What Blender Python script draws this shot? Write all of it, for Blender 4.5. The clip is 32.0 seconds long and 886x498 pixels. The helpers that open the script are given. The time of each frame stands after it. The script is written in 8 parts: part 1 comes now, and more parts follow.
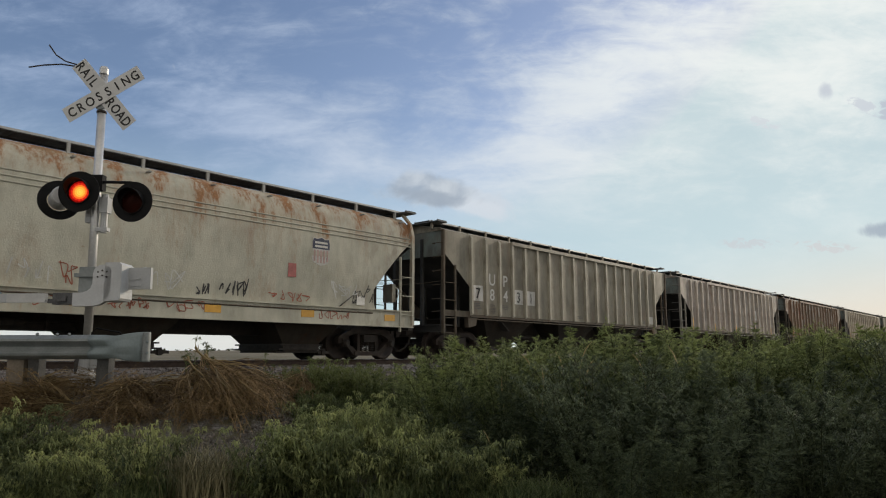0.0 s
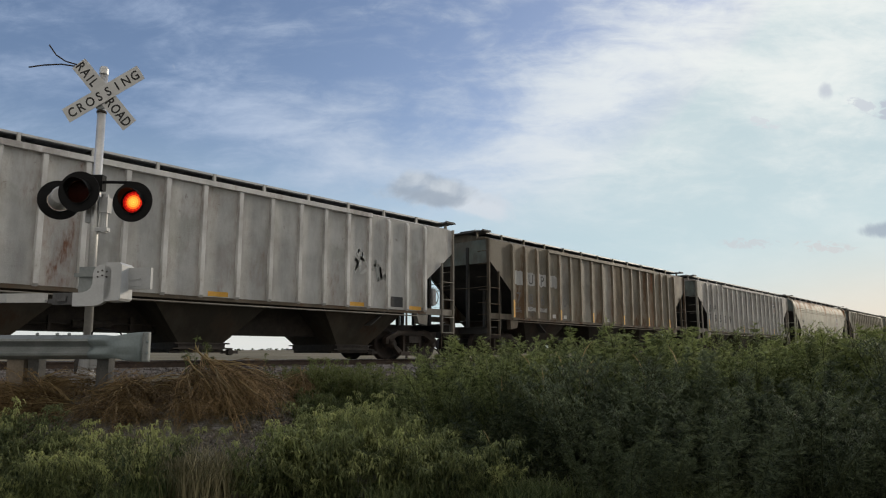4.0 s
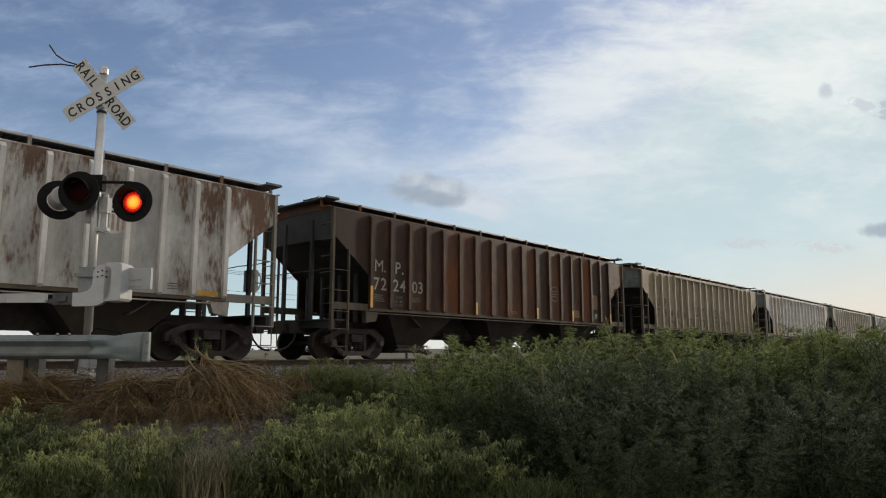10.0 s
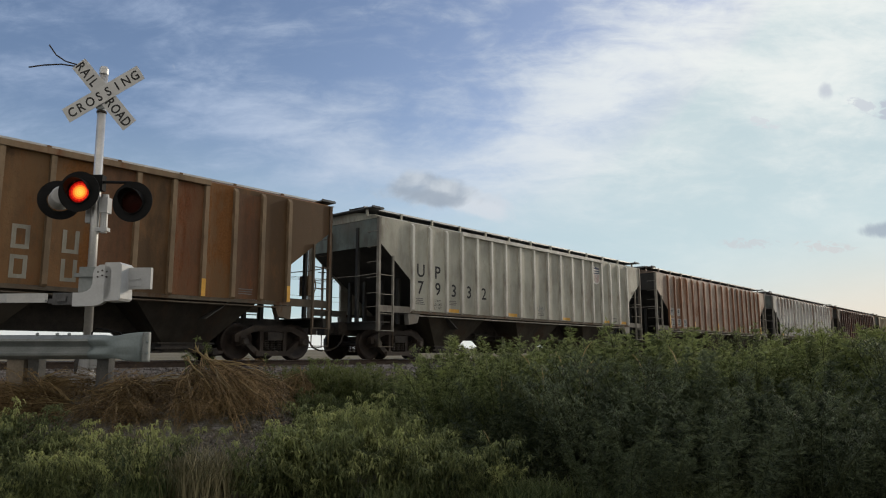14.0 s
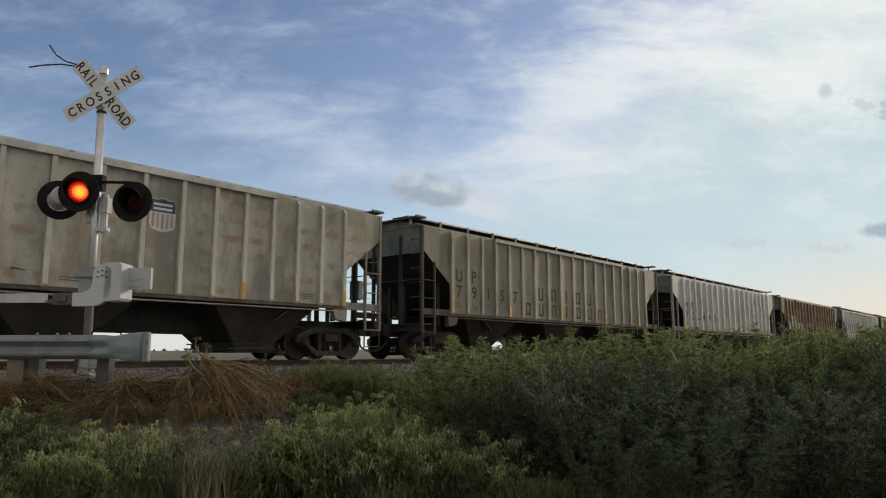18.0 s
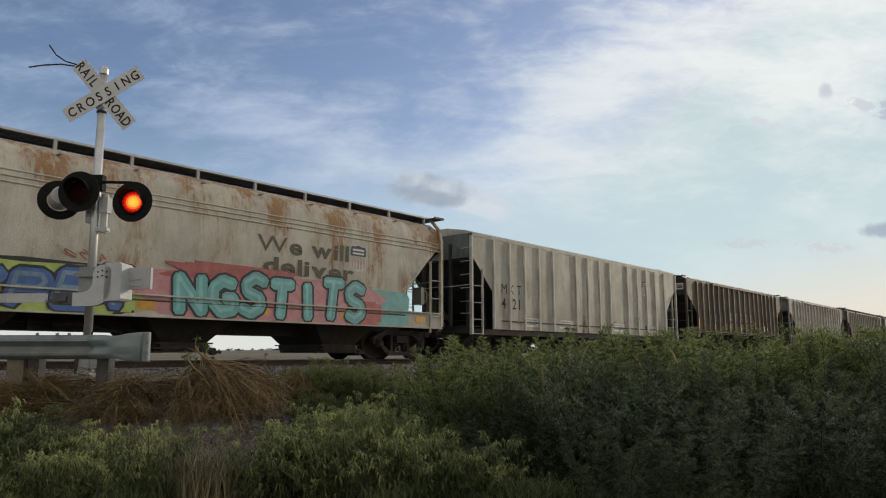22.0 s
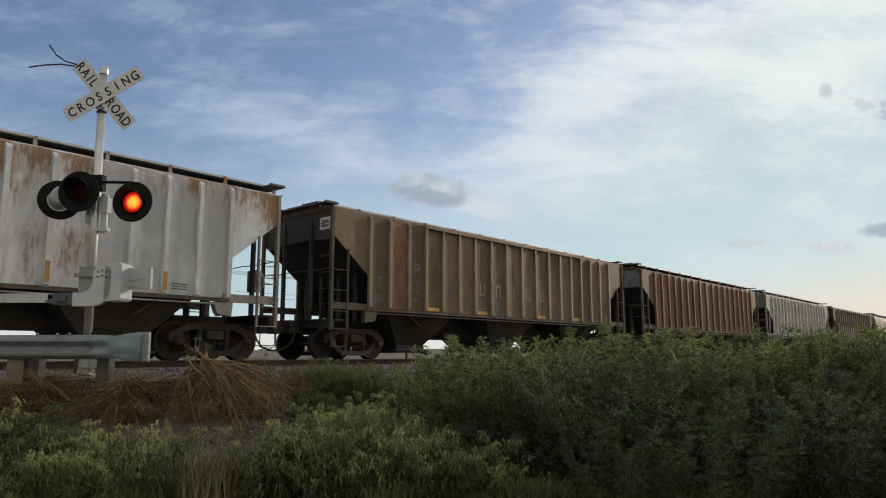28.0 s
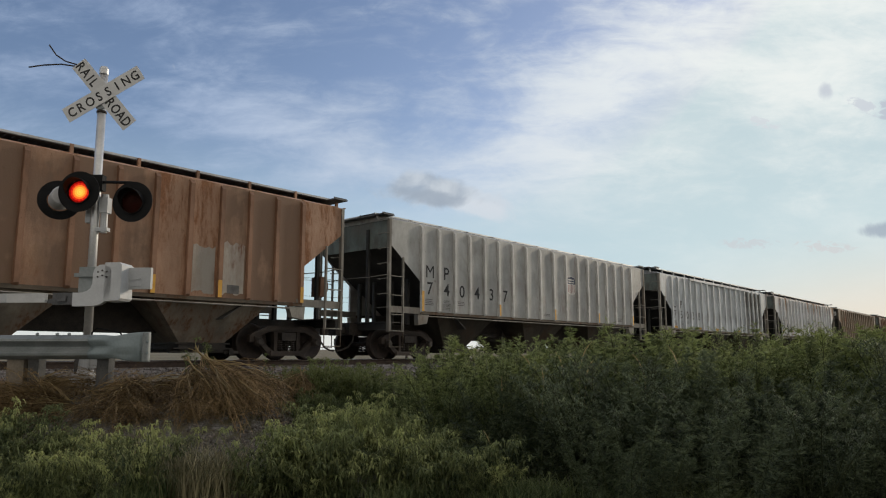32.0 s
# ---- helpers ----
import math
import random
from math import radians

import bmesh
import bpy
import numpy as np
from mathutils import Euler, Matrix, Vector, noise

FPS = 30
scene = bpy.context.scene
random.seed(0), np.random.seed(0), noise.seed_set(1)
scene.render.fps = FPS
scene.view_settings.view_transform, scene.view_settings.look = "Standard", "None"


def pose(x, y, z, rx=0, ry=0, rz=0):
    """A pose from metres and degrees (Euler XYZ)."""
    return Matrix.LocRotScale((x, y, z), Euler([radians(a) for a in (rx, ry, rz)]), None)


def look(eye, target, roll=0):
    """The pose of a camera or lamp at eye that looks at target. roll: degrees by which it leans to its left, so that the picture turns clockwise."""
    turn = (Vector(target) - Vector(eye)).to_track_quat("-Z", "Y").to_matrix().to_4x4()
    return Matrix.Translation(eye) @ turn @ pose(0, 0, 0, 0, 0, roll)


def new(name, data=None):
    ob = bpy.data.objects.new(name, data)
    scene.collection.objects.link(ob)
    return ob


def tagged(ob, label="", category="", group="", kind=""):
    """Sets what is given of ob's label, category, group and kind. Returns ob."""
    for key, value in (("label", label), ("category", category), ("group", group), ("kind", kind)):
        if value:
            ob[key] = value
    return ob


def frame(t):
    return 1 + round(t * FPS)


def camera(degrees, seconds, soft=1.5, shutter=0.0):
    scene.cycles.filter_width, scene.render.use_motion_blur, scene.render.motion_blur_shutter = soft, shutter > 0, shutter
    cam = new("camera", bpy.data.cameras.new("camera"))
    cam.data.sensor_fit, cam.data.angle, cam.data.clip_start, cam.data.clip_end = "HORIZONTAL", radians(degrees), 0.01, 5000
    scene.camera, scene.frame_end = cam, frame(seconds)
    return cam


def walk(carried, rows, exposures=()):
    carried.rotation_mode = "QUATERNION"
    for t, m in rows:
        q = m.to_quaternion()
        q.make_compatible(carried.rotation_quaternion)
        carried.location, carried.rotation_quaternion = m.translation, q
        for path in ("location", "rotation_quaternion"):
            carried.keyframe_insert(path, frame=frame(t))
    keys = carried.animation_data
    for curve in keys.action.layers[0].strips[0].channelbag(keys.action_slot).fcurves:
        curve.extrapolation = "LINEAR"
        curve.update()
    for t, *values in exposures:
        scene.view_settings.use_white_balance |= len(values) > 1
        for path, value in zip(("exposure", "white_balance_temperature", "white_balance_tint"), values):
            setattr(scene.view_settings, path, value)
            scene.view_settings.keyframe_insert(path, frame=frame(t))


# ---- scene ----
# Plan: x runs along the track in the train's direction, y across it away from the camera, z up.
# The rail top passes z = 0 abreast of the camera and falls gently along x.
GRADE = -0.0105
TRACK_Y = 16.14
SPEED, GAIN = 14.345, 0.0018      # metres a second, and half of its slow rise
EYE = Vector((0.0, 0.0, 0.149))
YAW, PITCH, ROLL = 41.127, 8.122, -0.409
AHEAD = Vector((math.cos(radians(YAW)), math.sin(radians(YAW)), 0.0))
RIGHT = Vector((math.sin(radians(YAW)), -math.cos(radians(YAW)), 0.0))

cam = camera(64.79, 32.0, soft=1.1, shutter=0.0)
aim = EYE + AHEAD * math.cos(radians(PITCH)) + Vector((0, 0, math.sin(radians(PITCH))))
walk(cam, [(0.0, look(EYE, aim, ROLL)), (32.0, look(EYE, aim, ROLL))])
scene.view_settings.exposure = 0.0


def plan(right, ahead, z=0.0):
    """A place so many metres to the right of and ahead of the camera."""
    p = RIGHT * right + AHEAD * ahead
    return Vector((p.x, p.y, z))


# ---- world and sun ----
SUN_AZ = -9.0      # degrees from the track's direction, towards the camera's side
SUN_EL = 13.0


class Nodes:
    """Short hand for building a node tree."""

    def __init__(self, tree):
        self.tree = tree
        tree.nodes.clear()

    def add(self, kind, **sets):
        n = self.tree.nodes.new(kind)
        for k, v in sets.items():
            if k == "op":
                n.operation = v
            elif k == "ramp":
                el = n.color_ramp.elements
                while len(el) < len(v):
                    el.new(0.5)
                for e, (pos, col) in zip(el, v):
                    e.position = pos
                    e.color = (col[0], col[1], col[2], 1) if isinstance(col, tuple) else (col, col, col, 1)
            elif k == "blend":
                n.blend_type = v
            elif k == "dtype":
                n.data_type = v
        return n

    def link(self, a, b):
        self.tree.links.new(a, b)

    def put(self, socket, value):
        if isinstance(value, bpy.types.NodeSocket):
            self.link(value, socket)
        elif isinstance(value, tuple) and len(value) == 3 and socket.type == "RGBA":
            socket.default_value = (*value, 1)
        else:
            socket.default_value = value

    def math(self, op, a, b=0.0, c=0.0, clamp=False):
        n = self.add("ShaderNodeMath", op=op)
        n.use_clamp = clamp
        for s, v in zip(n.inputs, (a, b, c)):
            self.put(s, v)
        return n.outputs[0]

    def vec(self, op, a, b=(0, 0, 0)):
        n = self.add("ShaderNodeVectorMath", op=op)
        self.put(n.inputs[0], a)
        if op == "SCALE":
            self.put(n.inputs[3], b)
        else:
            self.put(n.inputs[1], b)
        return n.outputs[1] if op in ("DOT_PRODUCT", "LENGTH") else n.outputs[0]

    def noise(self, vector, scale, detail=4.0, rough=0.55, distort=0.0):
        n = self.add("ShaderNodeTexNoise")
        self.put(n.inputs["Vector"], vector)
        n.inputs["Scale"].default_value = scale
        n.inputs["Detail"].default_value = detail
        n.inputs["Roughness"].default_value = rough
        n.inputs["Distortion"].default_value = distort
        return n.outputs[0]

    def ramp(self, fac, stops):
        n = self.add("ShaderNodeValToRGB", ramp=stops)
        self.put(n.inputs[0], fac)
        return n.outputs[0]

    def mix(self, fac, a, b, blend="MIX"):
        n = self.add("ShaderNodeMix", dtype="RGBA", blend=blend)
        self.put(n.inputs[0], fac)
        self.put(n.inputs[6], a)
        self.put(n.inputs[7], b)
        return n.outputs[2]

    def stretch(self, vector, scale, offset=(0, 0, 0)):
        n = self.add("ShaderNodeMapping")
        self.put(n.inputs[0], vector)
        n.inputs["Location"].default_value = offset
        n.inputs["Scale"].default_value = scale
        return n.outputs[0]

    def step(self, x, lo, hi):
        n = self.add("ShaderNodeMapRange")
        n.interpolation_type = "SMOOTHSTEP"
        self.put(n.inputs[0], x)
        n.inputs[1].default_value, n.inputs[2].default_value = lo, hi
        return n.outputs[0]


def build_sky():
    world = bpy.data.worlds.new("sky")
    scene.world = world
    world.use_nodes = True
    k = Nodes(world.node_tree)
    out = k.add("ShaderNodeOutputWorld")
    back = k.add("ShaderNodeBackground")
    k.link(back.outputs[0], out.inputs[0])
    sky = k.add("ShaderNodeTexSky")
    sky.sky_type = "NISHITA"
    sky.sun_disc = False
    sky.sun_elevation = radians(SUN_EL)
    sky.sun_rotation = radians(90.0 - SUN_AZ)
    sky.air_density, sky.dust_density, sky.ozone_density = 1.0, 1.2, 1.0
    sky_light = k.vec("MULTIPLY", k.vec("SCALE", sky.outputs[0], 0.125), (0.98, 1.0, 1.18))
    co = k.add("ShaderNodeTexCoord").outputs["Generated"]
    # plane coordinates of the sky: u to the right, v up, along the view's heading
    r = k.vec("DOT_PRODUCT", co, tuple(RIGHT))
    a = k.math("MAXIMUM", k.vec("DOT_PRODUCT", co, tuple(AHEAD)), 0.12)
    z = k.vec("DOT_PRODUCT", co, (0.0, 0.0, 1.0))
    u = k.math("DIVIDE", r, a)
    v = k.math("DIVIDE", z, a)
    uv = k.add("ShaderNodeCombineXYZ")
    k.put(uv.inputs[0], u)
    k.put(uv.inputs[1], v)
    uv = uv.outputs[0]

    # deep blue to one side, paler and greener towards the sun
    blue = k.vec("MINIMUM", sky_light, k.mix(k.step(u, -0.45, 0.40), (0.375, 0.50, 0.725), (0.56, 0.68, 0.72)))

    def blob(u0, v0, du, dv, turn=0.0, soft=1.0):
        """1 in the middle of a turned ellipse of the sky, 0 at its edge."""
        m = k.add("ShaderNodeMapping")
        m.vector_type = "TEXTURE"
        k.put(m.inputs[0], uv)
        m.inputs["Location"].default_value = (u0, v0, 0)
        m.inputs["Rotation"].default_value = (0, 0, radians(turn))
        m.inputs["Scale"].default_value = (du, dv, 1)
        d = k.vec("LENGTH", m.outputs[0])
        return k.step(d, soft, 0.0)

    # high thin cloud, drawn out along a slanting wind
    def sheet(turn, sx, sy, scale, rough, distort):
        m = k.add("ShaderNodeMapping")
        k.put(m.inputs[0], uv)
        m.inputs["Rotation"].default_value = (0, 0, radians(turn))
        m.inputs["Scale"].default_value = (sx, sy, 1)
        return k.noise(m.outputs[0], scale, 9.0, rough, distort)
    streak = sheet(-38, 1.0, 2.8, 3.4, 0.60, 0.5)
    wisp = sheet(16, 1.0, 3.4, 4.2, 0.62, 0.5)
    fine = sheet(-30, 1.0, 2.2, 12.0, 0.65, 0.8)
    cover = k.math("MULTIPLY", blob(0.25, 0.40, 0.56, 0.15, 38), 0.56)
    cover = k.math("ADD", cover, k.math("MULTIPLY", blob(0.58, 0.44, 0.36, 0.18, 24), 0.58))
    cover = k.math("ADD", cover, k.math("MULTIPLY", blob(0.22, 0.22, 0.30, 0.09, 8), 0.20))
    cover = k.math("ADD", cover, k.math("MULTIPLY", blob(-0.24, 0.31, 0.32, 0.085, -16), 0.34))
    cover = k.math("ADD", cover, k.math("MULTIPLY", blob(-0.62, 0.36, 0.22, 0.18, -10), 0.06))
    cover = k.math("ADD", cover, k.math("MULTIPLY", blob(0.07, 0.52, 0.10, 0.05, 20), 0.35))
    # unseen cloud overhead and behind the camera, added for more fill light
    cover = k.math("ADD", cover, k.math("MULTIPLY", k.step(z, 0.5, 0.8), 0.30))
    cover = k.math("ADD", cover, k.math("MULTIPLY", k.step(k.vec("DOT_PRODUCT", co, tuple(AHEAD)), 0.1, -0.5), 0.60))
    tex = k.math("ADD", k.math("MULTIPLY", streak, 0.55), k.math("ADD", k.math("MULTIPLY", wisp, 0.40), k.math("MULTIPLY", fine, 0.25)))
    dens = k.math("ADD", cover, k.math("SUBTRACT", k.math("MULTIPLY", tex, 3.2), 1.78))
    dens = k.math("MULTIPLY", k.step(dens, -0.10, 1.0), k.math("ADD", k.math("MULTIPLY", k.step(z, 0.06, 0.26), 0.8), 0.2))
    # pale haze above the horizon, warm towards the sun
    haze = k.math("MULTIPLY", k.step(z, 0.32, -0.02), 0.88)
    east = k.step(k.math("SUBTRACT", u, k.math("MULTIPLY", v, 1.2)), 0.0, 0.62)
    haze_col = k.mix(east, (0.54, 0.70, 0.755), (0.71, 0.82, 0.82))
    low = k.step(z, 0.17, 0.03)
    haze_col = k.mix(k.math("MULTIPLY", east, low), haze_col, (0.88, 0.77, 0.62))
    haze_col = k.mix(k.math("MULTIPLY", k.step(z, 0.06, 0.015), k.step(u, 0.35, 0.0)), haze_col, (0.80, 0.82, 0.80))
    base = k.mix(haze, blue, haze_col)
    cloud_col = k.mix(k.step(u, -0.5, 0.5), (0.43, 0.53, 0.71), (0.88, 0.91, 0.885))
    # warm bright sky behind the camera, out of view, added to light the near sides
    behind = k.step(k.vec("DOT_PRODUCT", co, tuple(AHEAD)), 0.15, -0.35)
    cloud_col = k.mix(behind, cloud_col, (0.76, 0.70, 0.61))
    base = k.mix(k.math("MULTIPLY", behind, 0.45), base, (0.54, 0.51, 0.46))
    full = k.mix(k.math("MULTIPLY", dens, 0.90), base, cloud_col)
    # small grey cumulus
    puff = k.noise(uv, 16.0, 6.0, 0.6, 0.5)

    ragged = k.noise(k.stretch(uv, (1.0, 1.8, 1.0)), 44.0, 6.0, 0.62, 0.8)

    def cumulus(colour, u0, v0, du, dv, turn=0.0, cut=0.35, edge=None):
        nonlocal full
        if edge is None:
            d = k.math("ADD", blob(u0, v0, du, dv, turn), k.math("MULTIPLY", k.math("SUBTRACT", puff, 0.5), 1.5))
        else:
            d = k.math("MULTIPLY", blob(u0, v0, du, dv, turn), k.math("ADD", k.math("MULTIPLY", k.math("SUBTRACT", edge, 0.5), 5.0), 1.1))
        full = k.mix(k.math("MULTIPLY", k.step(d, cut, cut + 0.5), 0.80), full, colour)

    body = k.mix(k.step(k.noise(uv, 20.0, 5.0, 0.55, 0.4), 0.36, 0.66), (0.35, 0.41, 0.49), (0.58, 0.63, 0.68))
    cumulus((0.62, 0.68, 0.75), 0.030, 0.222, 0.120, 0.034, -14, 0.30)
    cumulus((0.66, 0.71, 0.77), 0.045, 0.204, 0.085, 0.026, -16, 0.26)
    cumulus(body, -0.018, 0.230, 0.125, 0.044, -7, 0.24)
    cumulus((0.35, 0.41, 0.49), -0.014, 0.218, 0.105, 0.022, -8, 0.30)
    cumulus((0.55, 0.59, 0.66), 0.572, 0.378, 0.026, 0.030, -20, 0.42)
    cumulus((0.60, 0.64, 0.70), 0.630, 0.352, 0.050, 0.020, -24, 0.42, ragged)
    cumulus((0.50, 0.54, 0.62), 0.665, 0.345, 0.030, 0.034, -10, 0.40, ragged)
    cumulus((0.66, 0.70, 0.74), 0.475, 0.330, 0.050, 0.018, -16, 0.55, ragged)
    cumulus((0.36, 0.42, 0.50), 0.636, 0.165, 0.070, 0.026, 4, 0.30)
    cumulus((0.60, 0.64, 0.67), 0.445, 0.148, 0.085, 0.016, 0, 0.50, ragged)
    cumulus((0.64, 0.65, 0.66), 0.550, 0.142, 0.085, 0.018, -4, 0.50, ragged)
    k.put(back.inputs[0], full)
    back.inputs[1].default_value = 1.0


def build_sun():
    data = bpy.data.lights.new("sun", "SUN")
    data.energy = 1.7
    data.angle = radians(3.0)
    data.color = (1.0, 0.86, 0.68)
    ob = new("sun", data)
    az, el = radians(SUN_AZ), radians(SUN_EL)
    towards = Vector((math.cos(az) * math.cos(el), math.sin(az) * math.cos(el), math.sin(el)))
    ob.matrix_world = look(towards * 200, (0, 0, 0))


build_sky()
build_sun()

# ---- materials ----
def material(name, build, rough=0.6, metal=0.0):
    m = bpy.data.materials.new(name)
    m.use_nodes = True
    k = Nodes(m.node_tree)
    out = k.add("ShaderNodeOutputMaterial")
    b = k.add("ShaderNodeBsdfPrincipled")
    k.link(b.outputs[0], out.inputs[0])
    b.inputs["Roughness"].default_value = rough
    b.inputs["Metallic"].default_value = metal
    build(k, b)
    return m


def relief(k, b, height, strength=0.3, distance=0.01):
    n = k.add("ShaderNodeBump")
    n.inputs["Strength"].default_value = strength
    n.inputs["Distance"].default_value = distance
    k.put(n.inputs["Height"], height)
    k.link(n.outputs[0], b.inputs["Normal"])


def spots(name, dark, light, scale=3.0, rough=0.7, metal=0.0, bump=0.25, fine=40.0, by_object=0.12):
    """A surface that varies between two colours at two scales."""
    def build(k, b):
        co = k.add("ShaderNodeTexCoord").outputs["Object"]
        n1, n2 = k.noise(co, scale, 5), k.noise(co, fine, 4)
        f = k.math("ADD", k.math("MULTIPLY", n1, 0.7), k.math("MULTIPLY", n2, 0.3))
        col = k.ramp(f, [(0.32, dark), (0.68, light)])
        rnd = k.add("ShaderNodeObjectInfo").outputs["Random"]
        v = k.math("ADD", k.math("MULTIPLY", rnd, 2 * by_object), 1 - by_object)
        k.put(b.inputs["Base Color"], k.vec("SCALE", col, v))
        if bump:
            relief(k, b, n2, bump)
    return material(name, build, rough, metal)


def wagon_paint(name, base, rust=0.2, dirt=0.5, rust_col=(0.16, 0.06, 0.025), seed=0.0, patch=None, top_rust=0.0, rough=0.5, smears=0.0, vary=0.12, seams=0.6, low_rust=0.0):
    """Old sun-bleached wagon paint: streaks of rust and grime that run down the sheets, stained panels, chalky patches."""
    def build(k, b):
        co = k.vec("ADD", k.add("ShaderNodeTexCoord").outputs["Object"], (seed * 7.3, 0.0, seed * 1.9))
        fall = k.stretch(co, (1.0, 1.0, 0.27))
        big = k.noise(co, 0.7, 5, 0.6)
        run = k.noise(fall, 3.4, 6, 0.62)
        thin = k.noise(fall, 15.0, 4, 0.6)
        grain = k.noise(co, 26.0, 5, 0.65)
        sep = k.add("ShaderNodeSeparateXYZ")
        k.put(sep.inputs[0], k.add("ShaderNodeTexCoord").outputs["Object"])
        z = sep.outputs[2]
        tone = k.math("ADD", k.math("MULTIPLY", big, 0.6), k.math("MULTIPLY", run, 0.4))
        pale = tuple(min(0.95, c * 1.20) for c in base)
        worn = 0.0 if min(base) > 0.3 else min(1.0, rust / 0.3)
        dull = tuple(c * (0.80 - 0.18 * worn) for c in base)
        # each sheet has weathered on its own
        own = k.math("SUBTRACT", k.add("ShaderNodeObjectInfo").outputs["Random"], 0.5)
        col = k.ramp(k.math("ADD", tone, k.math("MULTIPLY", own, vary)), [(0.40 + 0.03 * worn, dull), (0.60 - 0.03 * worn, pale)])
        # grime in the runs
        g = k.math("ADD", k.math("MULTIPLY", run, 0.5), k.math("ADD", k.math("MULTIPLY", thin, 0.3), k.math("MULTIPLY", grain, 0.2)))
        g = k.step(g, 0.62 - 0.22 * dirt, 0.80 - 0.12 * dirt)
        col = k.mix(k.math("MULTIPLY", g, 0.08 + (0.22 + 0.18 * worn) * dirt), col, tuple(c * 0.42 + 0.012 for c in base))
        # rust: more under the roof line if it started there
        high = k.math("MULTIPLY", k.step(z, 2.7, 4.2), top_rust)
        rr = k.math("ADD", k.math("MULTIPLY", k.noise(k.stretch(co, (1.0, 1.0, 0.32)), 1.5, 7, 0.66), 0.75), k.math("MULTIPLY", thin, 0.25))
        rr = k.math("ADD", rr, k.math("MULTIPLY", high, 0.17))
        if low_rust:
            rr = k.math("ADD", rr, k.math("MULTIPLY", k.step(z, 2.5, 1.5), low_rust * 0.17))
        rr = k.math("ADD", rr, k.math("MULTIPLY", own, vary * 0.55))
        # darker runs along the sheet's side edges, by the welds, broken up by noise
        gen = k.add("ShaderNodeSeparateXYZ")
        k.put(gen.inputs[0], k.add("ShaderNodeTexCoord").outputs["Generated"])
        side = k.math("ABSOLUTE", k.math("SUBTRACT", gen.outputs[0], 0.5))
        weld = k.math("MULTIPLY", k.step(side, 0.26, 0.5), k.step(k.noise(k.stretch(co, (1.0, 1.0, 0.5)), 2.6, 5, 0.62), 0.46, 0.64))
        col = k.mix(k.math("MULTIPLY", weld, seams), col, tuple(c * 0.35 + r * 0.22 for c, r in zip(base, rust_col)))
        lo = 0.675 - 0.27 * rust
        halo = k.step(rr, lo - 0.12, lo + 0.06)
        col = k.mix(k.math("MULTIPLY", halo, 0.58), col, tuple(c * 0.35 + r * 0.75 for c, r in zip(base, rust_col)))
        rmask = k.step(rr, lo - 0.005, lo + 0.09)
        rcol = k.ramp(grain, [(0.3, tuple(c * 0.74 for c in rust_col)), (0.7, tuple(min(1, c * 1.3) for c in rust_col))])
        col = k.mix(k.math("MULTIPLY", rmask, 0.88), col, rcol)
        if smears:
            w = k.math("SINE", k.math("ADD", k.math("MULTIPLY", z, 15.0), k.math("MULTIPLY", big, 4.0)))
            sm = k.math("MULTIPLY", k.step(w, -0.2, 0.9), k.step(k.noise(k.stretch(co, (1.6, 1.0, 1.0)), 2.2, 4), 0.46, 0.66))
            col = k.mix(k.math("MULTIPLY", sm, smears), col, rust_col)
        if patch:
            p = k.step(k.noise(co, 0.9, 2, 0.4), 0.58, 0.60)
            col = k.mix(k.math("MULTIPLY", p, 0.8), col, patch)
        # soft stains that spread over the sheets, some olive, some brown, and sharp-edged scrapes
        stain = k.noise(k.stretch(co, (1.0, 1.0, 0.7)), 1.25, 6, 0.62, 0.6)
        hue = k.mix(k.step(k.noise(co, 0.55, 2), 0.42, 0.58), tuple(c * m for c, m in zip(base, (0.50, 0.52, 0.42))), tuple(c * 0.42 + r * 0.45 for c, r in zip(base, rust_col)))
        col = k.mix(k.math("MULTIPLY", k.step(stain, 0.50, 0.66), 0.16 + 0.30 * dirt), col, hue)
        scrape = k.math("MULTIPLY", k.step(k.noise(k.stretch(co, (1.0, 1.0, 2.2)), 3.1, 7, 0.72), 0.655, 0.675), k.step(stain, 0.40, 0.52))
        col = k.mix(k.math("MULTIPLY", scrape, 0.55), col, tuple(c * 0.30 + r * 0.5 for c, r in zip(base, rust_col)))
        # small dark scabs and knocks
        scab = k.math("MULTIPLY", k.step(k.noise(k.stretch(co, (1.0, 1.0, 0.6)), 7.0, 5, 0.7), 0.63, 0.70), k.step(big, 0.42, 0.58))
        col = k.mix(k.math("MULTIPLY", scab, 0.30 + 0.45 * rust), col, tuple(c * 0.5 for c in rust_col))
        k.put(b.inputs["Base Color"], col)
        b.inputs["Specular IOR Level"].default_value = 0.28
        k.put(b.inputs["Roughness"], k.math("ADD", k.math("MULTIPLY", rmask, 0.3), rough + 0.08))
        relief(k, b, k.math("ADD", k.math("MULTIPLY", big, 1.5), k.math("ADD", grain, k.math("MULTIPLY", rmask, 0.5))), 0.40, 0.018)
    return material(name, build, rough)


def plain(name, col, rough=0.5, metal=0.0, vary=0.25, scale=6.0, bump=0.1):
    return spots(name, tuple(c * (1 - vary) for c in col), tuple(min(1, c * (1 + vary)) for c in col), scale, rough, metal, bump)


